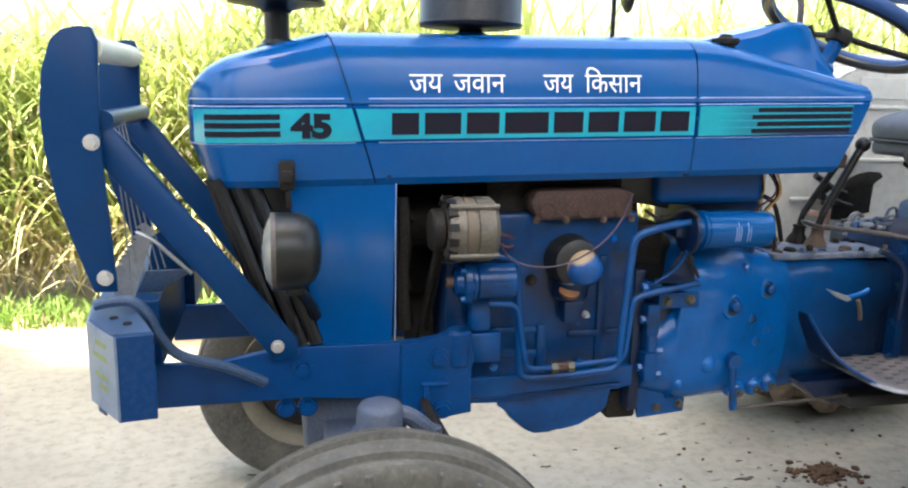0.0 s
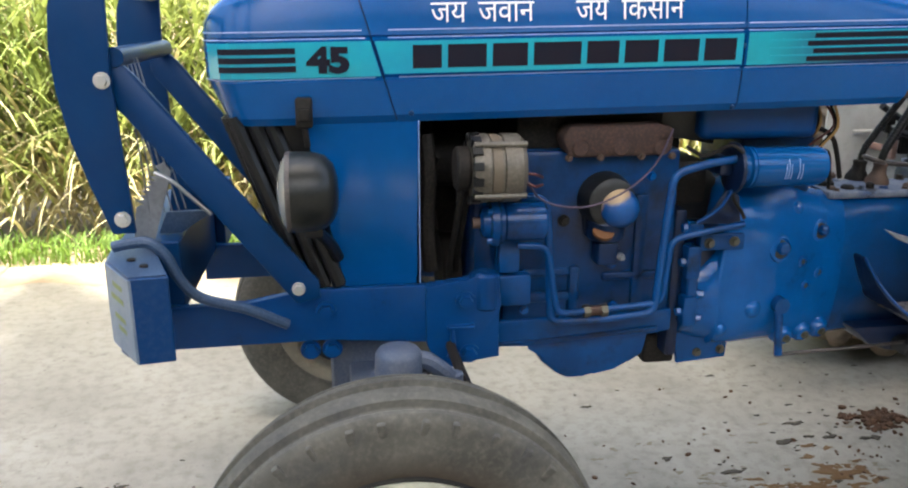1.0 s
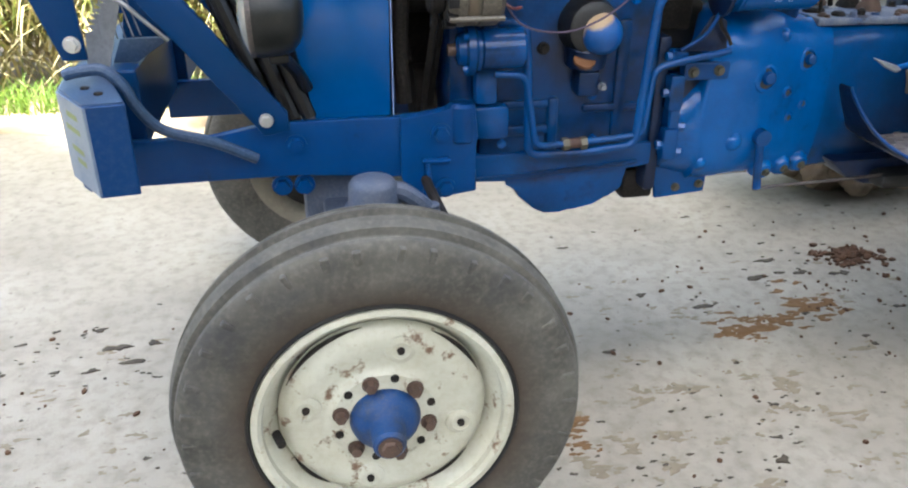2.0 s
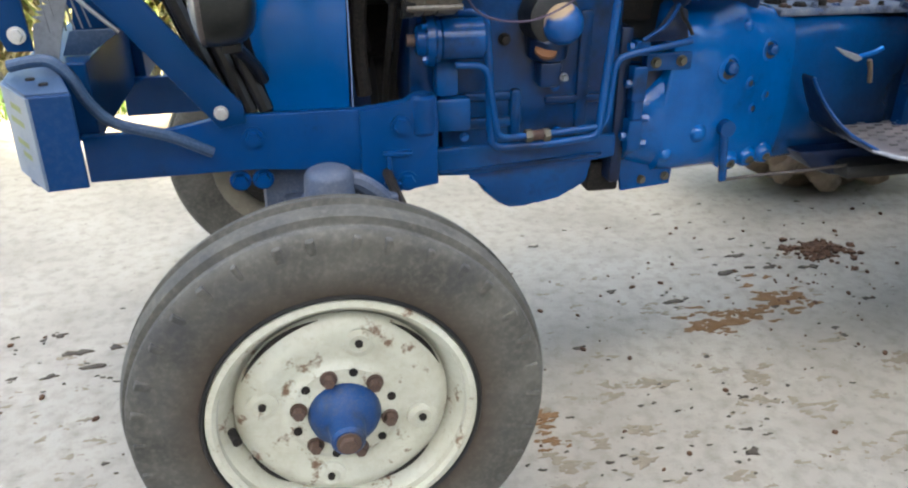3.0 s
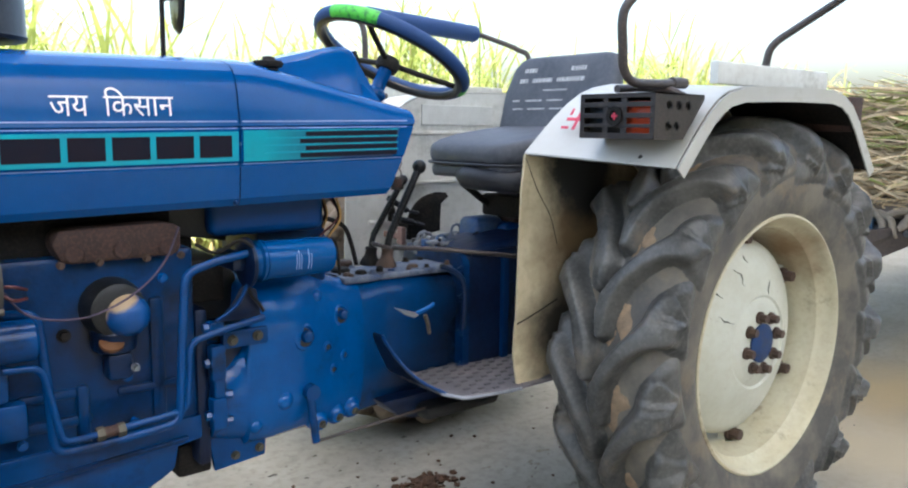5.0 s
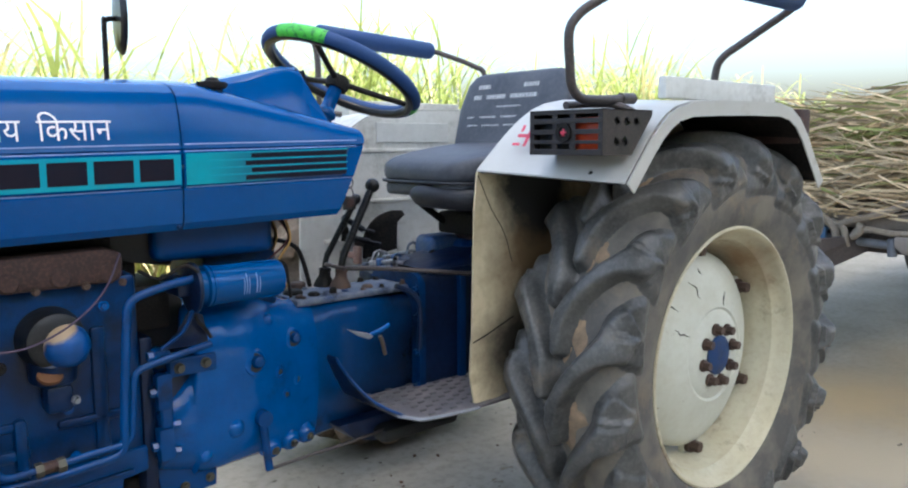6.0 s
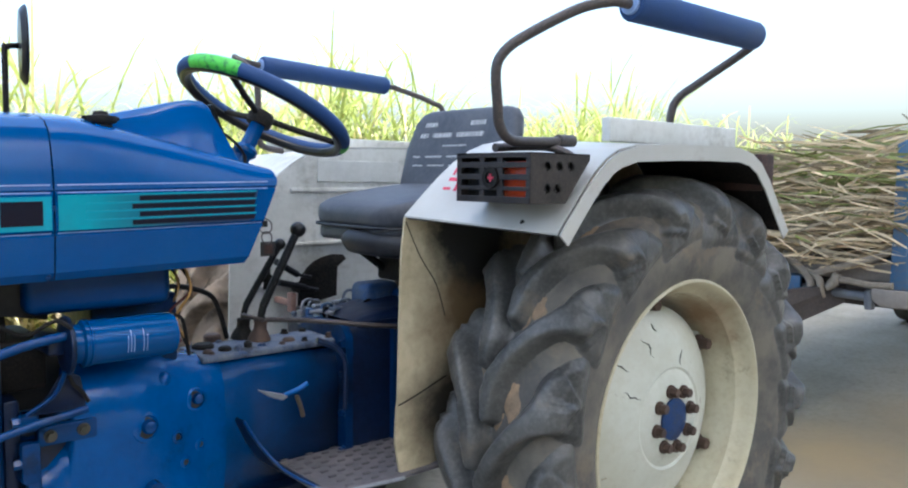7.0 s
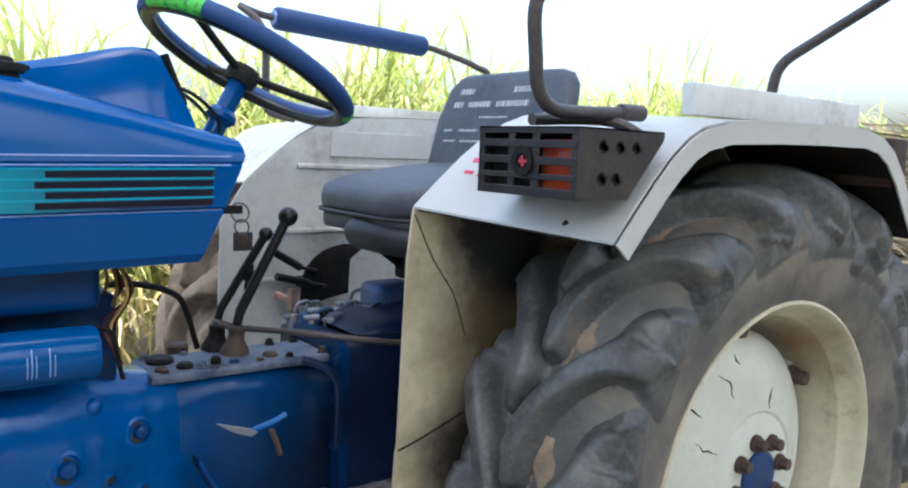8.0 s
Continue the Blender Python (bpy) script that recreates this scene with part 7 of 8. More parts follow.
        hs = {(i, j): swell(q, l) for i, q in enumerate(qs) for j, l in enumerate(ls)}

        def vert(i, j):
            if (i, j) not in grid:
                t_, r_, nt, nr = across(qs[i])
                h = hs[i, j]
                v3 = Vector((qs[i] * 30, ls[j] * 30, side * 7))
                h += (0.0022 * noise.noise(v3) + 0.0012 * noise.noise(v3 * 2.7)) * min(1.0, h / 0.02) - 0.0012
                a_ = ls[j] / 0.6
                rr = r_ + nr * h
                grid[i, j] = b_.verts.new((-rr * math.cos(a_), side * (t_ + nt * h), rr * math.sin(a_)))
            return grid[i, j]
        for i in range(len(qs) - 1):
            for j in range(len(ls) - 1):
                if max(hs[i, j], hs[i + 1, j], hs[i, j + 1], hs[i + 1, j + 1]) > 0.0004:
                    b_.faces.new((vert(i, j), vert(i + 1, j), vert(i + 1, j + 1), vert(i, j + 1)))
        return b_
    N = 17
    for side in (1, -1):
        first = None
        for i in range(N):
            ang = 2 * math.pi * (i + 0.40 + (0.5 if side * sgn > 0 else 0.0)) / N
            if first is None:
                first = part("tyre_lug", lug(side), bar, tyre, "worn bent tread bar", angle=70)
                o = first
            else:
                o = same_mesh(first, (0, 0, 0))
            o.matrix_basis = Matrix.Translation(c) @ Matrix.Rotation(-ang, 4, "Y").inverted()
    for i in range(N):
        if i % 5 == 3:
            continue
        a = 2 * math.pi * (i + 0.40 + (0.5 if sgn < 0 else 0.0) - random.uniform(0.20, 0.30)) / N
        bm_ = B()
        n_ = 20
        ph = random.uniform(0, 6)
        k_ = random.uniform(1.0, 1.9)
        rows_ = []
        for q_, hh_ in ((1.0, -0.003), (0.8, 0.003), (0.45, 0.006), (0.1, 0.008)):
            row = []
            for j in range(n_):
                t_ = 2 * math.pi * j / n_
                wob = 1 + 0.28 * math.sin(3 * t_ + ph) + 0.17 * math.sin(5 * t_ + 2 * ph) + 0.1 * math.sin(8 * t_ + ph)
                da = 0.042 * k_ * q_ * wob * math.sin(t_) / 0.6
                y_ = 0.040 + 0.024 * k_ * q_ * wob * math.cos(t_)
                r_ = carc(y_) + hh_ - 0.001 + 0.0015 * math.sin(7 * t_ + 9 * q_)
                row.append(c + Vector((-r_ * math.cos(a + da), 0, r_ * math.sin(a + da))) + out * y_)
            rows_.append(row)
        rings(bm_, rows_)
        part("mud_patch", bm_, M_CLOD, tyre, "dry orange mud stuck between the bars")
    bm_ = B()
    lathe(bm_, c, out, [(0.120, 0.382), (0.134, 0.385), (0.143, 0.382), (0.145, 0.376), (0.140, 0.370), (0.126, 0.366), (0.108, 0.361), (0.092, 0.343), (0.05, 0.337), (0.035, 0.328), (-0.085, 0.328), (-0.10, 0.341), (-0.12, 0.360), (-0.138, 0.376), (-0.12, 0.382), (0.0, 0.37)], 80, closed=True)
    part("rim", bm_, M_RIMR, tyre, "tan-stained cream rear rim with scuffs")
    bm_ = B()
    lathe(bm_, c, out, [(-0.010, 0.296), (0.006, 0.298), (0.020, 0.292), (0.034, 0.275), (0.062, 0.222), (0.084, 0.165), (0.091, 0.140), (0.087, 0.133), (0.091, 0.124), (0.098, 0.112), (0.100, 0.05), (0.088, 0.05), (0.07, 0.15), (0.03, 0.25), (0.006, 0.282), (-0.010, 0.288)], 72, closed=True)
    part("wheel_disc", bm_, M_CREAM, tyre, "domed cream wheel disc with cracked paint")
    bm_ = B()
    lathe(bm_, c + out * 0.099, out, [(0, 0.058), (0.006, 0.058), (0.008, 0.052), (0.012, 0.02)], 30)
    part("hub", bm_, M_HUB, tyre, "grimy blue hub centre")
    for i in range(8):
        a = radians(45 * i + 13)
        bm_ = B()
        p = c + out * 0.099 + Vector((0.080 * math.cos(a), 0, 0.080 * math.sin(a)))
        hexbolt(bm_, p, out, 0.0135, 0.026)
        part("wheel_nut", bm_, M_NUT, tyre, "rusty wheel nut")
    for i in range(6):
        a = radians(60 * i + 32)
        bm_ = B()
        e = Vector((math.cos(a), 0, math.sin(a)))
        q = e.cross(out)
        p0 = c + e * 0.305 + out * -0.004
        box(bm_, (-0.022, -0.012, -0.03), (0.022, 0.012, 0.03), 0.005)
        m = Matrix.Translation(p0) @ Matrix(((q.x, out.x, e.x), (q.y, out.y, e.y), (q.z, out.z, e.z))).to_4x4()
        bmesh.ops.transform(bm_, matrix=m, verts=bm_.verts[:])
        part("rim_lug", bm_, M_CREAM, tyre)
        bm_ = B()
        hexbolt(bm_, c + e * 0.303 + out * 0.008, out, 0.018, 0.042)
        part("lug_bolt", bm_, M_NUT, tyre)

    def dp(r_):
        pr = [(0.275, 0.034), (0.222, 0.062), (0.165, 0.084), (0.140, 0.091)]
        for (ra, ta), (rb, tb) in zip(pr, pr[1:]):
            if rb <= r_ <= ra:
                return ta + (tb - ta) * (ra - r_) / (ra - rb)
        return 0.06
    for a0, r0, n_ in ((152, 0.150, 6), (134, 0.215, 5), (112, 0.185, 6), (96, 0.235, 3), (70, 0.145, 5)):
        bm_ = B()
        pts = []
        a_ = radians(a0)
        for j in range(n_):
            r_ = r0 + 0.011 * j
            a_ += random.uniform(-0.05, 0.06)
            pts.append(c + Vector((r_ * math.cos(a_), 0, r_ * math.sin(a_))) + out * (dp(r_) + 0.0004))
        tube(bm_, pts, lambda s_: 0.0025 * max(0.25, 1 - abs(2 * s_ - 1)), 5, soft=False)
        part("paint_crack", bm_, M_DARK, tyre, "dark crack in the paint")


rear_wheel(-0.582, -1, "large lugged rear tyre on a cream wheel", 2.162)
M_CAKE = mat("tan_mud_caked_rubber", (0.27, 0.21, 0.155), 0.9, col2=(0.09, 0.07, 0.052), scale=7, mix=(0.5, 0.66), fine=(0.20, 0.16, 0.11), fine_amt=0.4, bump=0.6, bump_scale=40, spec=0.1)
rear_wheel(0.835, 1, "large lugged rear tyre caked with dry mud", 2.05, M_CAKE, M_CAKE)
# ---- trailer with fodder ----
trailer = thing("trailer", (4.8, 0.05, 0.0), "faded blue farm trailer hitched behind the tractor", "trailer")
TX = 3.62
bm = B()
box(bm, (TX - 0.04, -0.80, 0.905), (TX + 0.09, 0.88, 0.98), 0.010)
part("front_board", bm, M_PLANK, trailer, "weathered tan front board")
bm = B()
box(bm, (TX, -0.78, 0.80), (TX + 0.08, 0.88, 0.903), 0.008)
part("front_beam", bm, M_TUBE, trailer)
bm = B()
for y in (-0.6, 0.0, 0.7):
    box(bm, (TX + 0.09, y - 0.04, 0.80), (9.3, y + 0.04, 0.90), 0.008)
part("chassis", bm, M_TBLUE, trailer)
for i in range(10):
    bm = B()
    y = -0.78 + 0.166 * i
    box(bm, (TX + 0.092, y, 0.905), (9.3, y + 0.16, 0.935), 0.004)
    part("deck_plank", bm, M_PLANK, trailer, smooth=False)
for s, y in ((-1, -0.55), (1, 0.5)):
    bm = B()
    prism(bm, [(TX - 0.005, 0.88), (TX - 0.005, 0.805), (2.95, 0.50), (2.80, 0.50), (2.80, 0.56), (TX - 0.45, 0.83)], y - 0.02, y + 0.02)
    for v in bm.verts:
        k = (v.co.x - 2.8) / (TX - 2.75)
        v.co.y = -0.02 + (v.co.y + 0.02) * max(0.06, k)
    part("drawbar", bm, M_TUBE, trailer, "brown tapered drawbar arm", smooth=False)
bm = B()
tube(bm, [(TX - 0.04, -0.20, 0.858), (TX - 0.04, -0.65, 0.842)], 0.019, 12, soft=False)
part("cross_pipe", bm, M_GREY, trailer, "grey cross pipe")
bm = B()
box(bm, (TX - 0.085, -0.385, 0.825), (TX - 0.062, -0.20, 0.902), 0.004)
box(bm, (TX - 0.062, -0.385, 0.89), (TX - 0.005, -0.20, 0.902), 0.003)
box(bm, (TX - 0.10, -0.385, 0.822), (TX - 0.005, -0.20, 0.832), 0.003)
box(bm, (TX - 0.095, -0.30, 0.845), (TX - 0.085, -0.26, 0.885), 0.002)
part("blue_bracket", bm, M_TBLUE, trailer, "blue channel bracket")
bm = B()
cyl(bm, (TX - 0.055, -0.645, 0.872), (TX - 0.055, -0.648, 0.797), 0.019, n=16, bev=0.003)
part("pipe_stop", bm, M_GREY, trailer)
bm = B()
prism(bm, [(-0.665, 0.885), (-0.80, 0.885), (-0.80, 0.82), (-0.70, 0.815), (-0.668, 0.84)], TX - 0.10, TX - 0.005, 0.006, axis="x")
part("end_block", bm, M_PLANK, trailer, "tan weathered end block")
for y in (-0.705, 0.84):
    bm = B()
    if y < 0:
        box(bm, (TX - 0.085, -0.815, 0.885), (TX + 0.06, -0.724, 1.45), 0.006)
    else:
        box(bm, (TX, y - 0.01, 0.90), (TX + 0.06, y + 0.075, 1.245), 0.006)
    part("corner_post", bm, M_TBLUE, trailer, "blue corner post")
    bm = B()
    box(bm, (TX + 0.062, y + 0.01, 0.936), (9.3, y + 0.05, 1.25), 0.008)
    part("side_board", bm, M_TBLUE, trailer, "faded blue side board")
for x in (8.35,):
    for y in (-0.72, 0.72):
        bm = B()
        lathe(bm, (x, y, 0.36), (0, 1, 0), [(-0.09, 0.20), (-0.105, 0.27), (-0.09, 0.34), (0, 0.36), (0.09, 0.34), (0.105, 0.27), (0.09, 0.20)], 40)
        tw = part("trailer_wheel", bm, M_RUBBER, trailer)
        bm = B()
        lathe(bm, (x, y - 0.07, 0.36), (0, -1, 0), [(0, 0.20), (0.02, 0.19), (0.03, 0.06)], 28)
        part("wheel_disc", bm, M_GREY, tw)
    bm = B()
    cyl(bm, (x, -0.72, 0.36), (x, 0.72, 0.36), 0.04)
    box(bm, (x - 0.05, -0.64, 0.36), (x + 0.05, -0.56, 0.74), 0.01)
    box(bm, (x - 0.05, 0.66, 0.36), (x + 0.05, 0.74, 0.74), 0.01)
    part("trailer_axle", bm, M_DARK, trailer)


def strips(items):
    """items: (points, width, normal-ish side vector) -> mesh of thin bent strips."""
    V, F = [], []
    for pts, wd, side in items:
        n = len(pts)
        b0 = len(V)
        for i, p in enumerate(pts):
            t = i / (n - 1)
            w = wd * (0.55 + 0.45 * min(1, 4 * t)) * (1 - max(0, t - 0.35) / 0.65) ** 0.7 * 0.5 + 0.0006
            V.append(p - side * w)
            V.append(p + side * w)
        for i in range(n - 1):
            a = b0 + 2 * i
            F.append((a, a + 1, a + 3, a + 2))
    return V, F


def stuff(name, items, material, label, category):
    V, F = strips(items)
    me = bpy.data.meshes.new(name)
    me.from_pydata([tuple(v) for v in V], [], F)
    me.materials.append(material)
    me.update()
    return tagged(new(name, me), label, category, kind="stuff")


rng = random.Random(7)
for mtl, cnt, lab, seed in ((M_HAY, 5000, "loose pile of dry brown cane tops on the trailer", 3), (M_HAYG, 1100, "greenish cut cane leaves on top of the load", 5)):
    rng = random.Random(seed)
    items = []
    for i in range(cnt):
        front = rng.random() < 0.5
        x = TX - 0.10 + (rng.random() ** 2) * 1.2 if front else TX + rng.random() * 4.4
        y = rng.uniform(-0.75, 0.95)
        ztop = 1.44 + 0.10 * math.sin(3 * y + x) - 0.12 * max(0.0, TX + 0.25 - x) / 0.3 - 0.12 * max(0.0, y - 0.1)
        z = 0.97 + (ztop - 0.97) * (rng.random() ** 0.8 if mtl is M_HAY else rng.random() ** 0.35)
        a = rng.gauss(math.pi / 2, 0.75)
        d = Vector((math.cos(a), math.sin(a) * rng.choice((-1, 1)), rng.gauss(0, 0.20)))
        L = rng.uniform(0.25, 0.75)
        p = Vector((x, y, z))
        sag = rng.uniform(0.0, 0.09)
        q = [p + d * L * (t - 0.5) + Vector((rng.gauss(0, 0.004), rng.gauss(0, 0.004), -sag * (2 * t - 1) ** 2 * L)) for t in (0, 0.25, 0.5, 0.75, 1)]
        q = [Vector((max(v.x, TX - 0.16), min(0.98, max(-0.80, v.y)), max(v.z, 0.955))) for v in q]
        items.append((q, rng.uniform(0.005, 0.013), Vector((rng.gauss(0, 0.4), rng.gauss(0, 0.3), 1)).normalized()))
    stuff("fodder_load" if mtl is M_HAY else "green_fodder", items, mtl, lab, "fodder")
# Core coloured dark so that gaps between the stalks look shaded
bm = B()
bmesh.ops.create_grid(bm, x_segments=24, y_segments=16, size=1, matrix=Matrix.Translation((TX + 2.5, 0.08, 0.0)) @ Matrix.Diagonal((2.42, 0.80, 1, 1)))
for v in bm.verts:
    ed = min(1.0, (v.co.x - (TX + 0.06)) / 0.25, (v.co.y + 0.73) / 0.12, (0.89 - v.co.y) / 0.12)
    v.co.z = 0.88 + (0.50 + 0.05 * math.sin(3 * v.co.y + v.co.x) + rng.uniform(-0.03, 0.03)) * max(0.0, ed) ** 0.4
tagged(part("fodder_core", bm, M_COREH), "packed brown fodder, darkened for the shade between the stalks", "fodder", kind="stuff")
bm = B()
tube(bm, [(TX - 0.06, -0.30, 0.99), (TX - 0.075, -0.36, 0.95), (TX - 0.085, -0.42, 0.90), (TX - 0.085, -0.435, 0.84), (TX - 0.045, -0.44, 0.815), (TX - 0.01, -0.43, 0.84), (TX - 0.07, -0.42, 0.90), (TX - 0.085, -0.47, 0.93), (TX - 0.08, -0.55, 0.955), (TX - 0.06, -0.66, 1.0), (TX - 0.02, -0.77, 1.07)], 0.016, 8, 6)
tube(bm, [(TX - 0.07, -0.40, 0.93), (TX - 0.09, -0.46, 0.905), (TX - 0.085, -0.475, 0.84), (TX - 0.04, -0.475, 0.815), (TX - 0.065, -0.50, 0.89), (TX - 0.085, -0.56, 0.905), (TX - 0.08, -0.65, 0.895), (TX - 0.09, -0.74, 0.90)], 0.014, 8, 6)
tube(bm, [(TX - 0.08, -0.52, 0.93), (TX - 0.095, -0.53, 0.89), (TX - 0.09, -0.50, 0.87), (TX - 0.085, -0.545, 0.92)], 0.013, 8, 6)
tagged(part("rope", bm, M_ROPE), "frayed jute rope knotted round the trailer's front pipe", "rope")

# ---- sugarcane, verge ----
rng = random.Random(11)
green, straw = [], []


def clump(x, y, h, leaves):
    h *= 0.955 + 0.10 * math.sin(1.9 * x + 1.0) + 0.07 * math.sin(4.7 * x + 0.5 * y)
    lean = Vector((rng.gauss(0, 0.10), rng.gauss(0, 0.10), 1))
    for i in range(leaves):
        a = rng.uniform(0, 2 * math.pi)
        out = Vector((math.cos(a), math.sin(a), 0))
        z0 = h * (rng.uniform(0.12, 0.80) if i % 5 else rng.uniform(0.0, 0.3))
        L = rng.uniform(0.45, 0.95) * (h / 1.8)
        up = rng.uniform(0.9, 2.5)
        bend = rng.uniform(0.25, 1.1)
        base = Vector((x, y, 0)) + lean * z0 + Vector((rng.gauss(0, 0.04), rng.gauss(0, 0.04), 0))
        dr = (out + Vector((0, 0, up))).normalized()
        pts = []
        for t in (0, 0.22, 0.45, 0.68, 0.86, 1.0):
            pts.append(base + dr * L * t + (out * 0.35 - Vector((0, 0, 0.75))) * L * bend * t * t * t * 0.8 + Vector((0, 0, -bend * L * 0.12 * t * t)))
        side = out.cross(Vector((0, 0, 1))).normalized()
        w = rng.uniform(0.011, 0.024)
        (straw if (z0 / h < rng.uniform(0.06, 0.34) or rng.random() < 0.16) else green).append((pts, w, side))


for i in range(760):
    clump(rng.uniform(-4.6, 1.2), 2.72 + abs(rng.gauss(0, 0.55)), rng.uniform(1.58, 2.14), 17)
for i in range(1050):
    clump(rng.uniform(0.8, 9.5), 2.78 + abs(rng.gauss(0, 0.6)), rng.uniform(1.65, 2.2), 15)
for i in range(520):
    clump(rng.uniform(7.0, 34.0), 2.9 + abs(rng.gauss(0, 1.2)), rng.uniform(1.7, 2.15), 10)
stuff("sugarcane", green, M_CANE, "tall green sugarcane leaves at the road's edge", "sugarcane")
stuff("dry_cane_leaves", straw, M_STRAW, "dry straw-coloured sugarcane leaves hanging low", "sugarcane")
verge = []
for i in range(7600):
    x = rng.uniform(-5.0, 1.5) if i % 3 else rng.uniform(1.5, 12)
    y = 2.36 + abs(rng.gauss(0, 0.19))
    h = rng.uniform(0.05, 0.20)
    a = rng.uniform(0, 2 * math.pi)
    o = Vector((math.cos(a), math.sin(a), 0))
    p = Vector((x, y, -0.03))
    verge.append(([p, p + Vector((0, 0, h * 0.7)) + o * h * 0.15, p + Vector((0, 0, h)) + o * h * 0.6], rng.uniform(0.006, 0.012), o.cross(Vector((0, 0, 1)))))
stuff("verge_grass", verge, M_GRASS, "low green grass along the road's edge", "grass")

# crumbling brown soil along the road's edge
bm = B()
near_, far_ = [], []
for i in range(261):
    x = -6.0 + 0.1 * i
    w_ = 0.10 * math.sin(1.7 * x) + 0.06 * math.sin(4.3 * x + 1) + 0.04 * math.sin(11 * x)
    near_.append(bm.verts.new((x, 2.10 + w_, 0.003)))
    far_.append(bm.verts.new((x, 2.62, 0.03)))
for i in range(260):
    bm.faces.new((near_[i], near_[i + 1], far_[i + 1], far_[i]))
tagged(part("soil_edge", bm, M_SOIL), "crumbling brown soil along the road's edge", "soil", kind="structure")

# ---- marks on the road ----
rng = random.Random(21)


def blot(bm_, x, y, r, h, n=14, rough=0.35):
    """A flat irregular patch lying on the road."""
    ph = [rng.uniform(0, 6.28) for _ in range(4)]
    ring_ = []
    for i in range(n):
        a = 2 * math.pi * i / n
        k = 1 + rough * (math.sin(2 * a + ph[0]) * 0.5 + math.sin(3 * a + ph[1]) * 0.4 + math.sin(5 * a + ph[2]) * 0.3 + math.sin(7 * a + ph[3]) * 0.2)
        ring_.append(bm_.verts.new((x + r * 1.5 * k * math.cos(a), y + r * 0.75 * k * math.sin(a), 0.001)))
    inner = [bm_.verts.new((x + (v.co.x - x) * 0.8, y + (v.co.y - y) * 0.8, h)) for v in ring_]
    for i in range(n):
        j = (i + 1) % n
        bm_.faces.new((ring_[i], ring_[j], inner[j], inner[i]))
    bm_.faces.new(inner)


bm = B()
for i in range(190):
    a, r = rng.uniform(0, 6.28), abs(rng.gauss(0, 0.5))
    x, y = 1.65 + 0.13 * r * math.cos(a), 0.26 + 0.085 * r * math.sin(a)
    s = rng.uniform(0.004, 0.013)
    bmesh.ops.create_icosphere(bm, subdivisions=1, radius=s, matrix=Matrix.Translation((x, y, s * 0.4 + 0.02 * max(0, 0.6 - r))) @ Matrix.Diagonal((1.3, 1, 0.7, 1)))
for v in bm.verts:
    v.co += Vector((rng.gauss(0, 0.002), rng.gauss(0, 0.002), rng.gauss(0, 0.002)))
tagged(part("dung_pile", bm, M_DUNG), "small crumbled pile of brown dung on the concrete", "dung", kind="stuff")
bm = B()
for x, y, r in ((1.10, -0.10, 0.055), (1.03, -0.085, 0.03), (1.32, -0.01, 0.055), (1.40, 0.0, 0.035), (1.20, -0.06, 0.03), (0.477, -0.392, 0.03), (0.462, -0.477, 0.02)):
    blot(bm, x, y, r * 0.6, 0.003, 22, 0.8)
    for k in range(16):
        blot(bm, x + rng.gauss(0, r * 1.0), y + rng.gauss(0, r * 0.95), r * rng.uniform(0.12, 0.38), 0.0028 - 0.00004 * k, 9, 0.8)
tagged(part("mud_stain", bm, M_MUD, smooth=False), "flat ochre mud stains dried on the concrete", "stain", kind="stuff")
bm = B()
for x, y, r in ((1.361, 0.285, 0.018), (1.271, 0.182, 0.022), (1.021, 0.046, 0.018), (0.862, 0.141, 0.012), (1.43, 0.19, 0.016), (1.36, 0.20, 0.01), (1.556, 0.165, 0.02), (0.891, -0.604, 0.014), (-0.655, 0.121, 0.022), (-0.60, 0.045, 0.018), (-0.72, 0.22, 0.012), (-0.56, 0.13, 0.014), (-0.70, 0.02, 0.012)):
    blot(bm, x, y, r, 0.004, 10, 0.7)
for i in range(26):
    cx_, cy_ = (rng.uniform(0.4, 2.0), rng.uniform(-1.0, 0.35)) if i % 4 else (rng.uniform(-0.9, -0.45), rng.uniform(-0.5, 0.3))
    for k in range(rng.randint(3, 9)):
        blot(bm, cx_ + rng.gauss(0, 0.06), cy_ + rng.gauss(0, 0.05), rng.choice((0.003, 0.003, 0.004, 0.005, 0.008)), 0.003, 7, 0.8)
for i in range(120):
    x, y = rng.uniform(-1.0, 3.6), rng.uniform(-1.2, 0.75)
    if x < 0.3 and rng.random() < 0.5:
        continue
    blot(bm, x, y, rng.choice((0.003, 0.003, 0.004, 0.005, 0.006, 0.010)) * rng.uniform(0.7, 1.3), 0.0025, 8, 0.7)
faint = B()
for i in range(300):
    x, y = rng.uniform(0.35, 2.6), rng.uniform(-1.25, 0.3)
    if rng.random() < 0.15:
        x, y = rng.uniform(-1.0, -0.4), rng.uniform(-0.7, 0.2)
    for k in range(rng.randint(1, 3)):
        blot(faint, x + rng.gauss(0, 0.015), y + rng.gauss(0, 0.012), rng.choice((0.004, 0.005, 0.007, 0.010)), 0.0016, 9, 0.9)
for i in range(46):
    x, y = rng.uniform(0.42, 1.6), rng.uniform(-0.85, -0.22)
    for k in range(rng.randint(1, 4)):
        blot(faint, x + rng.gauss(0, 0.022), y + rng.gauss(0, 0.014), rng.choice((0.008, 0.010, 0.013, 0.017)), 0.0020 + 0.0001 * k, 12, 0.9)
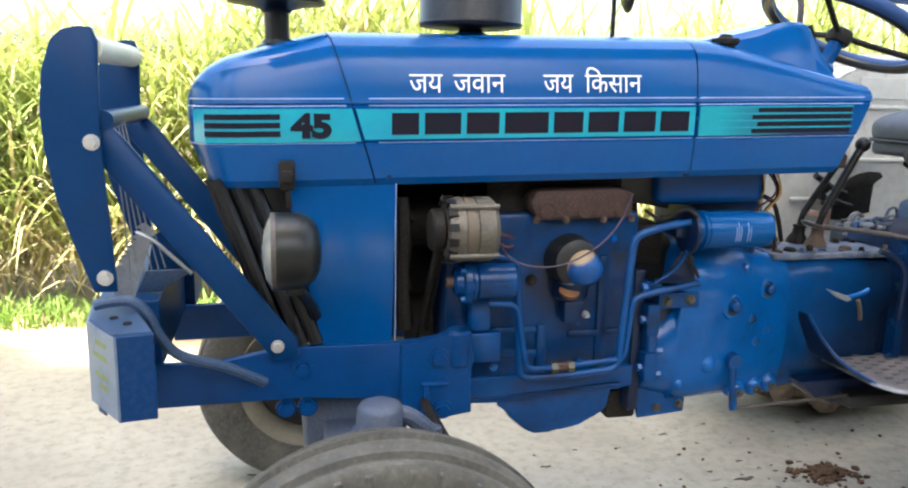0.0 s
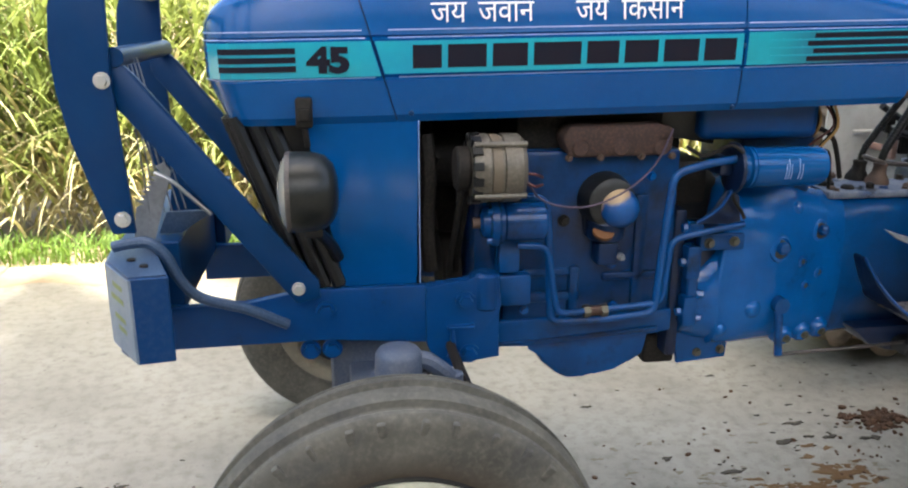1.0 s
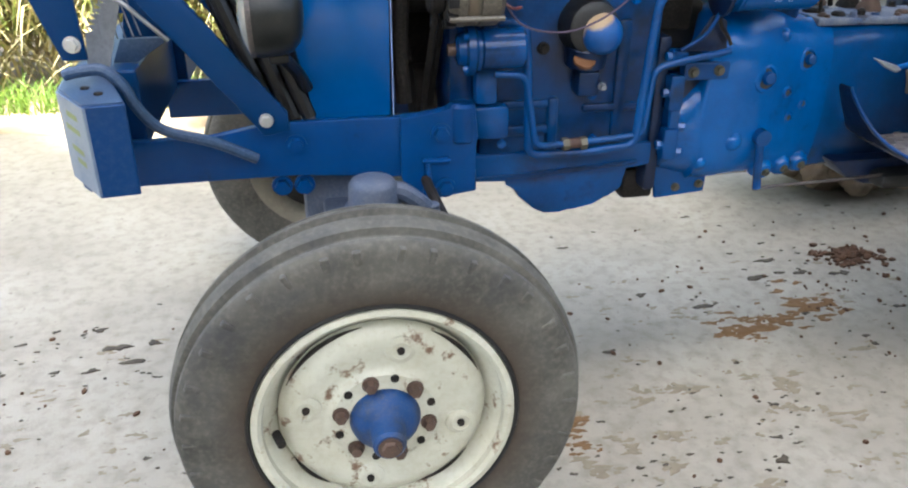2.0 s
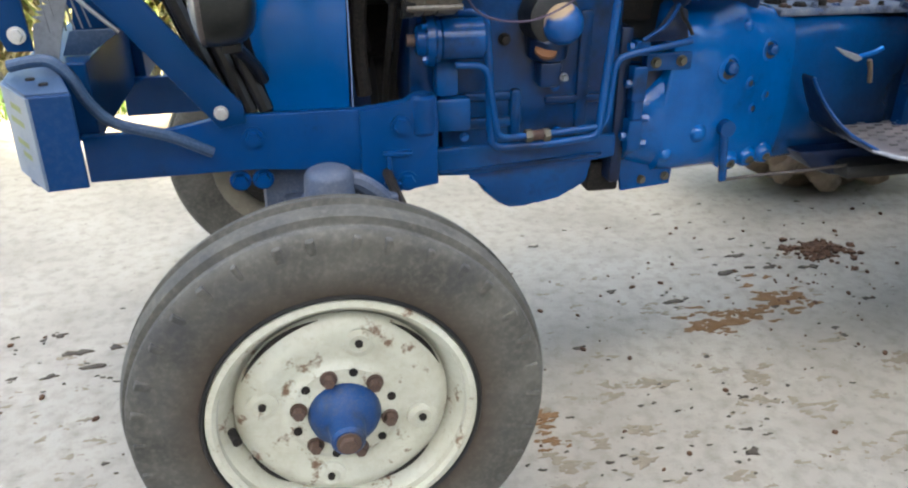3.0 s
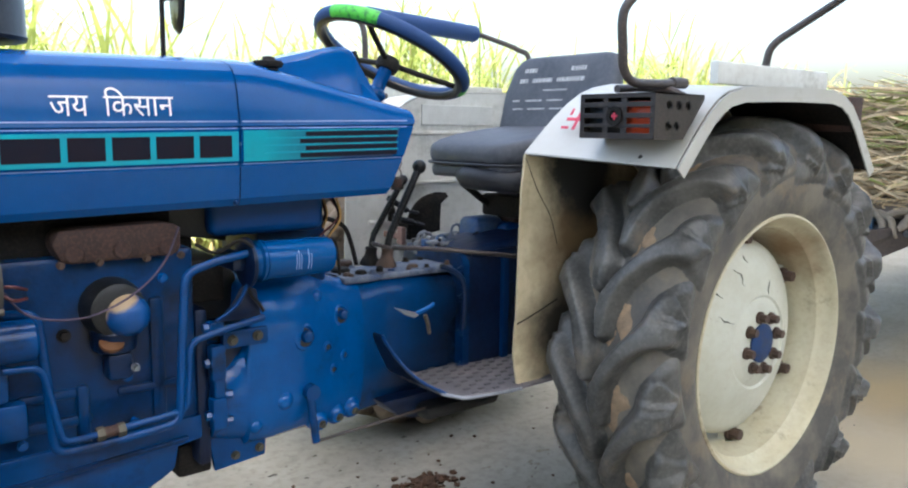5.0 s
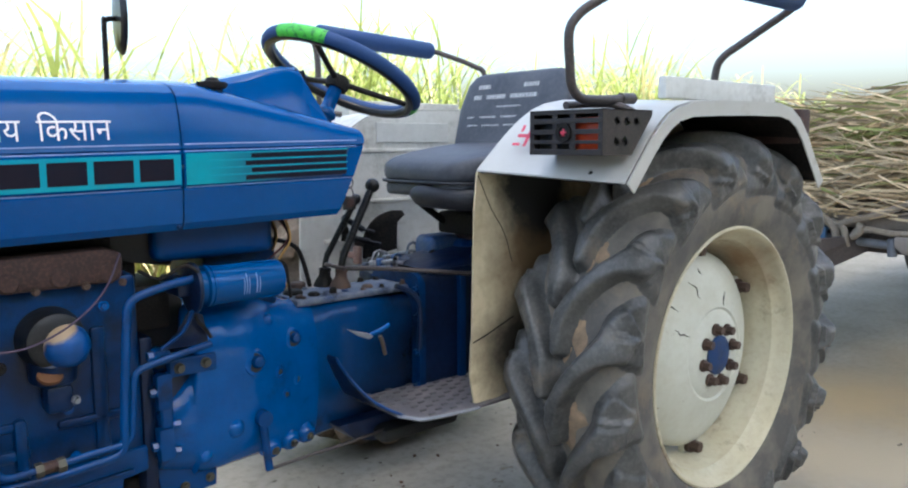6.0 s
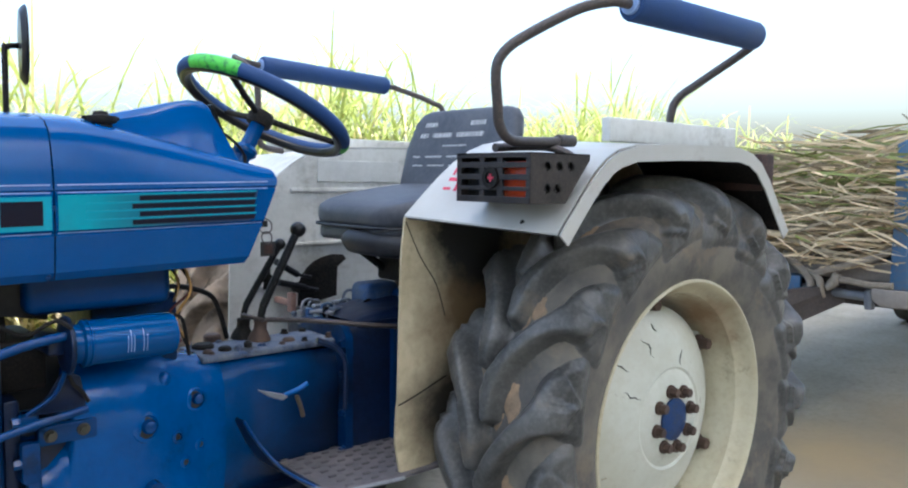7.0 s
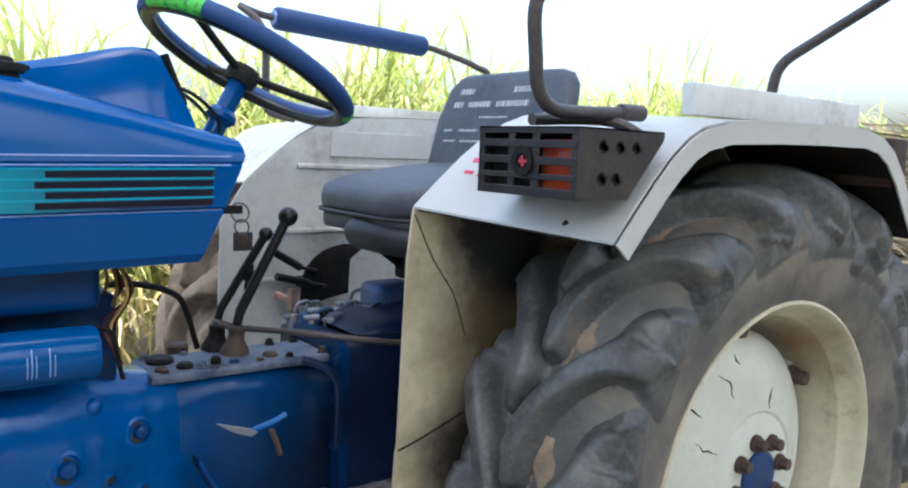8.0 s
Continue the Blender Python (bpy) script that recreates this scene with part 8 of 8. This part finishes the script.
tagged(part("faint_stains", faint, M_FAINT, smooth=False), "faint brown dirt stains on the concrete", "stain", kind="stuff")
clods = B()
for i in range(170):
    x, y = rng.uniform(0.3, 2.6), rng.uniform(-1.1, 0.6)
    if rng.random() < 0.3:
        x, y = 1.55 + rng.gauss(0, 0.28), 0.12 + rng.gauss(0, 0.16)
    if rng.random() < 0.12:
        x, y = rng.uniform(-0.9, -0.4), rng.uniform(-0.6, 0.3)
    s_ = rng.choice((0.003, 0.004, 0.004, 0.005, 0.007))
    bmesh.ops.create_icosphere(clods, subdivisions=1, radius=s_, matrix=Matrix.Translation((x, y, s_ * 0.5)) @ Matrix.Rotation(rng.uniform(0, 3), 4, "Z") @ Matrix.Diagonal((rng.uniform(0.9, 1.8), 1, 0.8, 1)))
tagged(part("dirt_clods", clods, M_DUNG), "small brown clods of dirt scattered on the concrete", "dirt", kind="stuff")
tagged(part("road_specks", bm, M_SPOT, smooth=False), "scattered dark clods and specks on the concrete", "dirt", kind="stuff")

# ---- the shade tree on the near side of the road ----
rng = random.Random(4)


def shade_tree(x, y, lab):
    t = thing("shade_tree", (x, y, 0), lab, "tree", "trees behind the road")
    bm_ = B()
    tube(bm_, [(x, y, -0.1), (x + 0.1, y + 0.05, 3.0), (x - 0.05, y + 0.1, 6.4), (x + 0.1, y + 0.2, 9.8)], lambda s: 0.36 - 0.18 * s, 14)
    part("trunk", bm_, M_BARK, t)
    for i in range(8):
        a = 2 * math.pi * i / 8 + rng.uniform(-0.3, 0.3)
        bm_ = B()
        e = Vector((math.cos(a), math.sin(a), 0))
        b0 = Vector((x, y + 0.1, rng.uniform(7.6, 9.2)))
        tube(bm_, [b0, b0 + e * 0.9 + Vector((0, 0, 0.5)), b0 + e * 2.1 + Vector((0, 0, 0.9)), b0 + e * 3.1 + Vector((0, 0, 1.5))], lambda s: 0.11 - 0.085 * s, 8)
        part("limb", bm_, M_BARK, t)
    V, F = [], []
    for i in range(9000):
        while True:
            p = Vector((rng.uniform(-1, 1), rng.uniform(-1, 1), rng.uniform(-1, 1)))
            if 0.25 < p.length < 1:
                break
        k = 1 + 0.12 * math.sin(5 * p.x + 3 * p.y) + 0.1 * math.sin(7 * p.z)
        c_ = Vector((x + p.x * 3.6 * k, y + p.y * 3.3 * k, 11.0 + p.z * 1.7 * k))
        n_ = Vector((rng.gauss(0, 1), rng.gauss(0, 1), rng.gauss(0.6, 1))).normalized()
        _, u1, w1 = frame_of(n_)
        l_, b_ = rng.uniform(0.16, 0.28), rng.uniform(0.09, 0.15)
        s0 = len(V)
        V += [c_ - u1 * l_, c_ + w1 * b_, c_ + u1 * l_, c_ - w1 * b_]
        F.append((s0, s0 + 1, s0 + 2, s0 + 3))
    me = bpy.data.meshes.new("crown")
    me.from_pydata([tuple(v) for v in V], [], F)
    me.materials.append(M_LEAF)
    o = new("crown", me)
    o.parent = t
    o.matrix_parent_inverse = Matrix.Translation(t.location).inverted()


for tx, ty in ((-5.7, -6.35), (-2.7, -6.3), (0.3, -6.15), (3.3, -5.9), (6.4, -5.6), (9.5, -5.4)):
    shade_tree(tx, ty, "broad leafy tree shading the road")

# unseen dense hedge added on the near side to hold back low sky light
rng = random.Random(9)
V, F = [], []
for i in range(19000):
    c_ = Vector((rng.uniform(-22, 30), -11.5 + rng.gauss(0, 0.8), 0.1 + 4.6 * rng.random() ** 0.9 + 0.4 * math.sin(i)))
    n_ = Vector((rng.gauss(0, 1), rng.gauss(0.5, 1), rng.gauss(0.4, 1))).normalized()
    _, u1, w1 = frame_of(n_)
    l_, b_ = rng.uniform(0.22, 0.42), rng.uniform(0.12, 0.22)
    s0 = len(V)
    V += [c_ - u1 * l_, c_ + w1 * b_, c_ + u1 * l_, c_ - w1 * b_]
    F.append((s0, s0 + 1, s0 + 2, s0 + 3))
me = bpy.data.meshes.new("hedge")
me.from_pydata([tuple(v) for v in V], [], F)
me.materials.append(M_LEAF)
tagged(new("hedge", me), "unseen dark green hedge added to block low sky light", "hedge", kind="stuff")
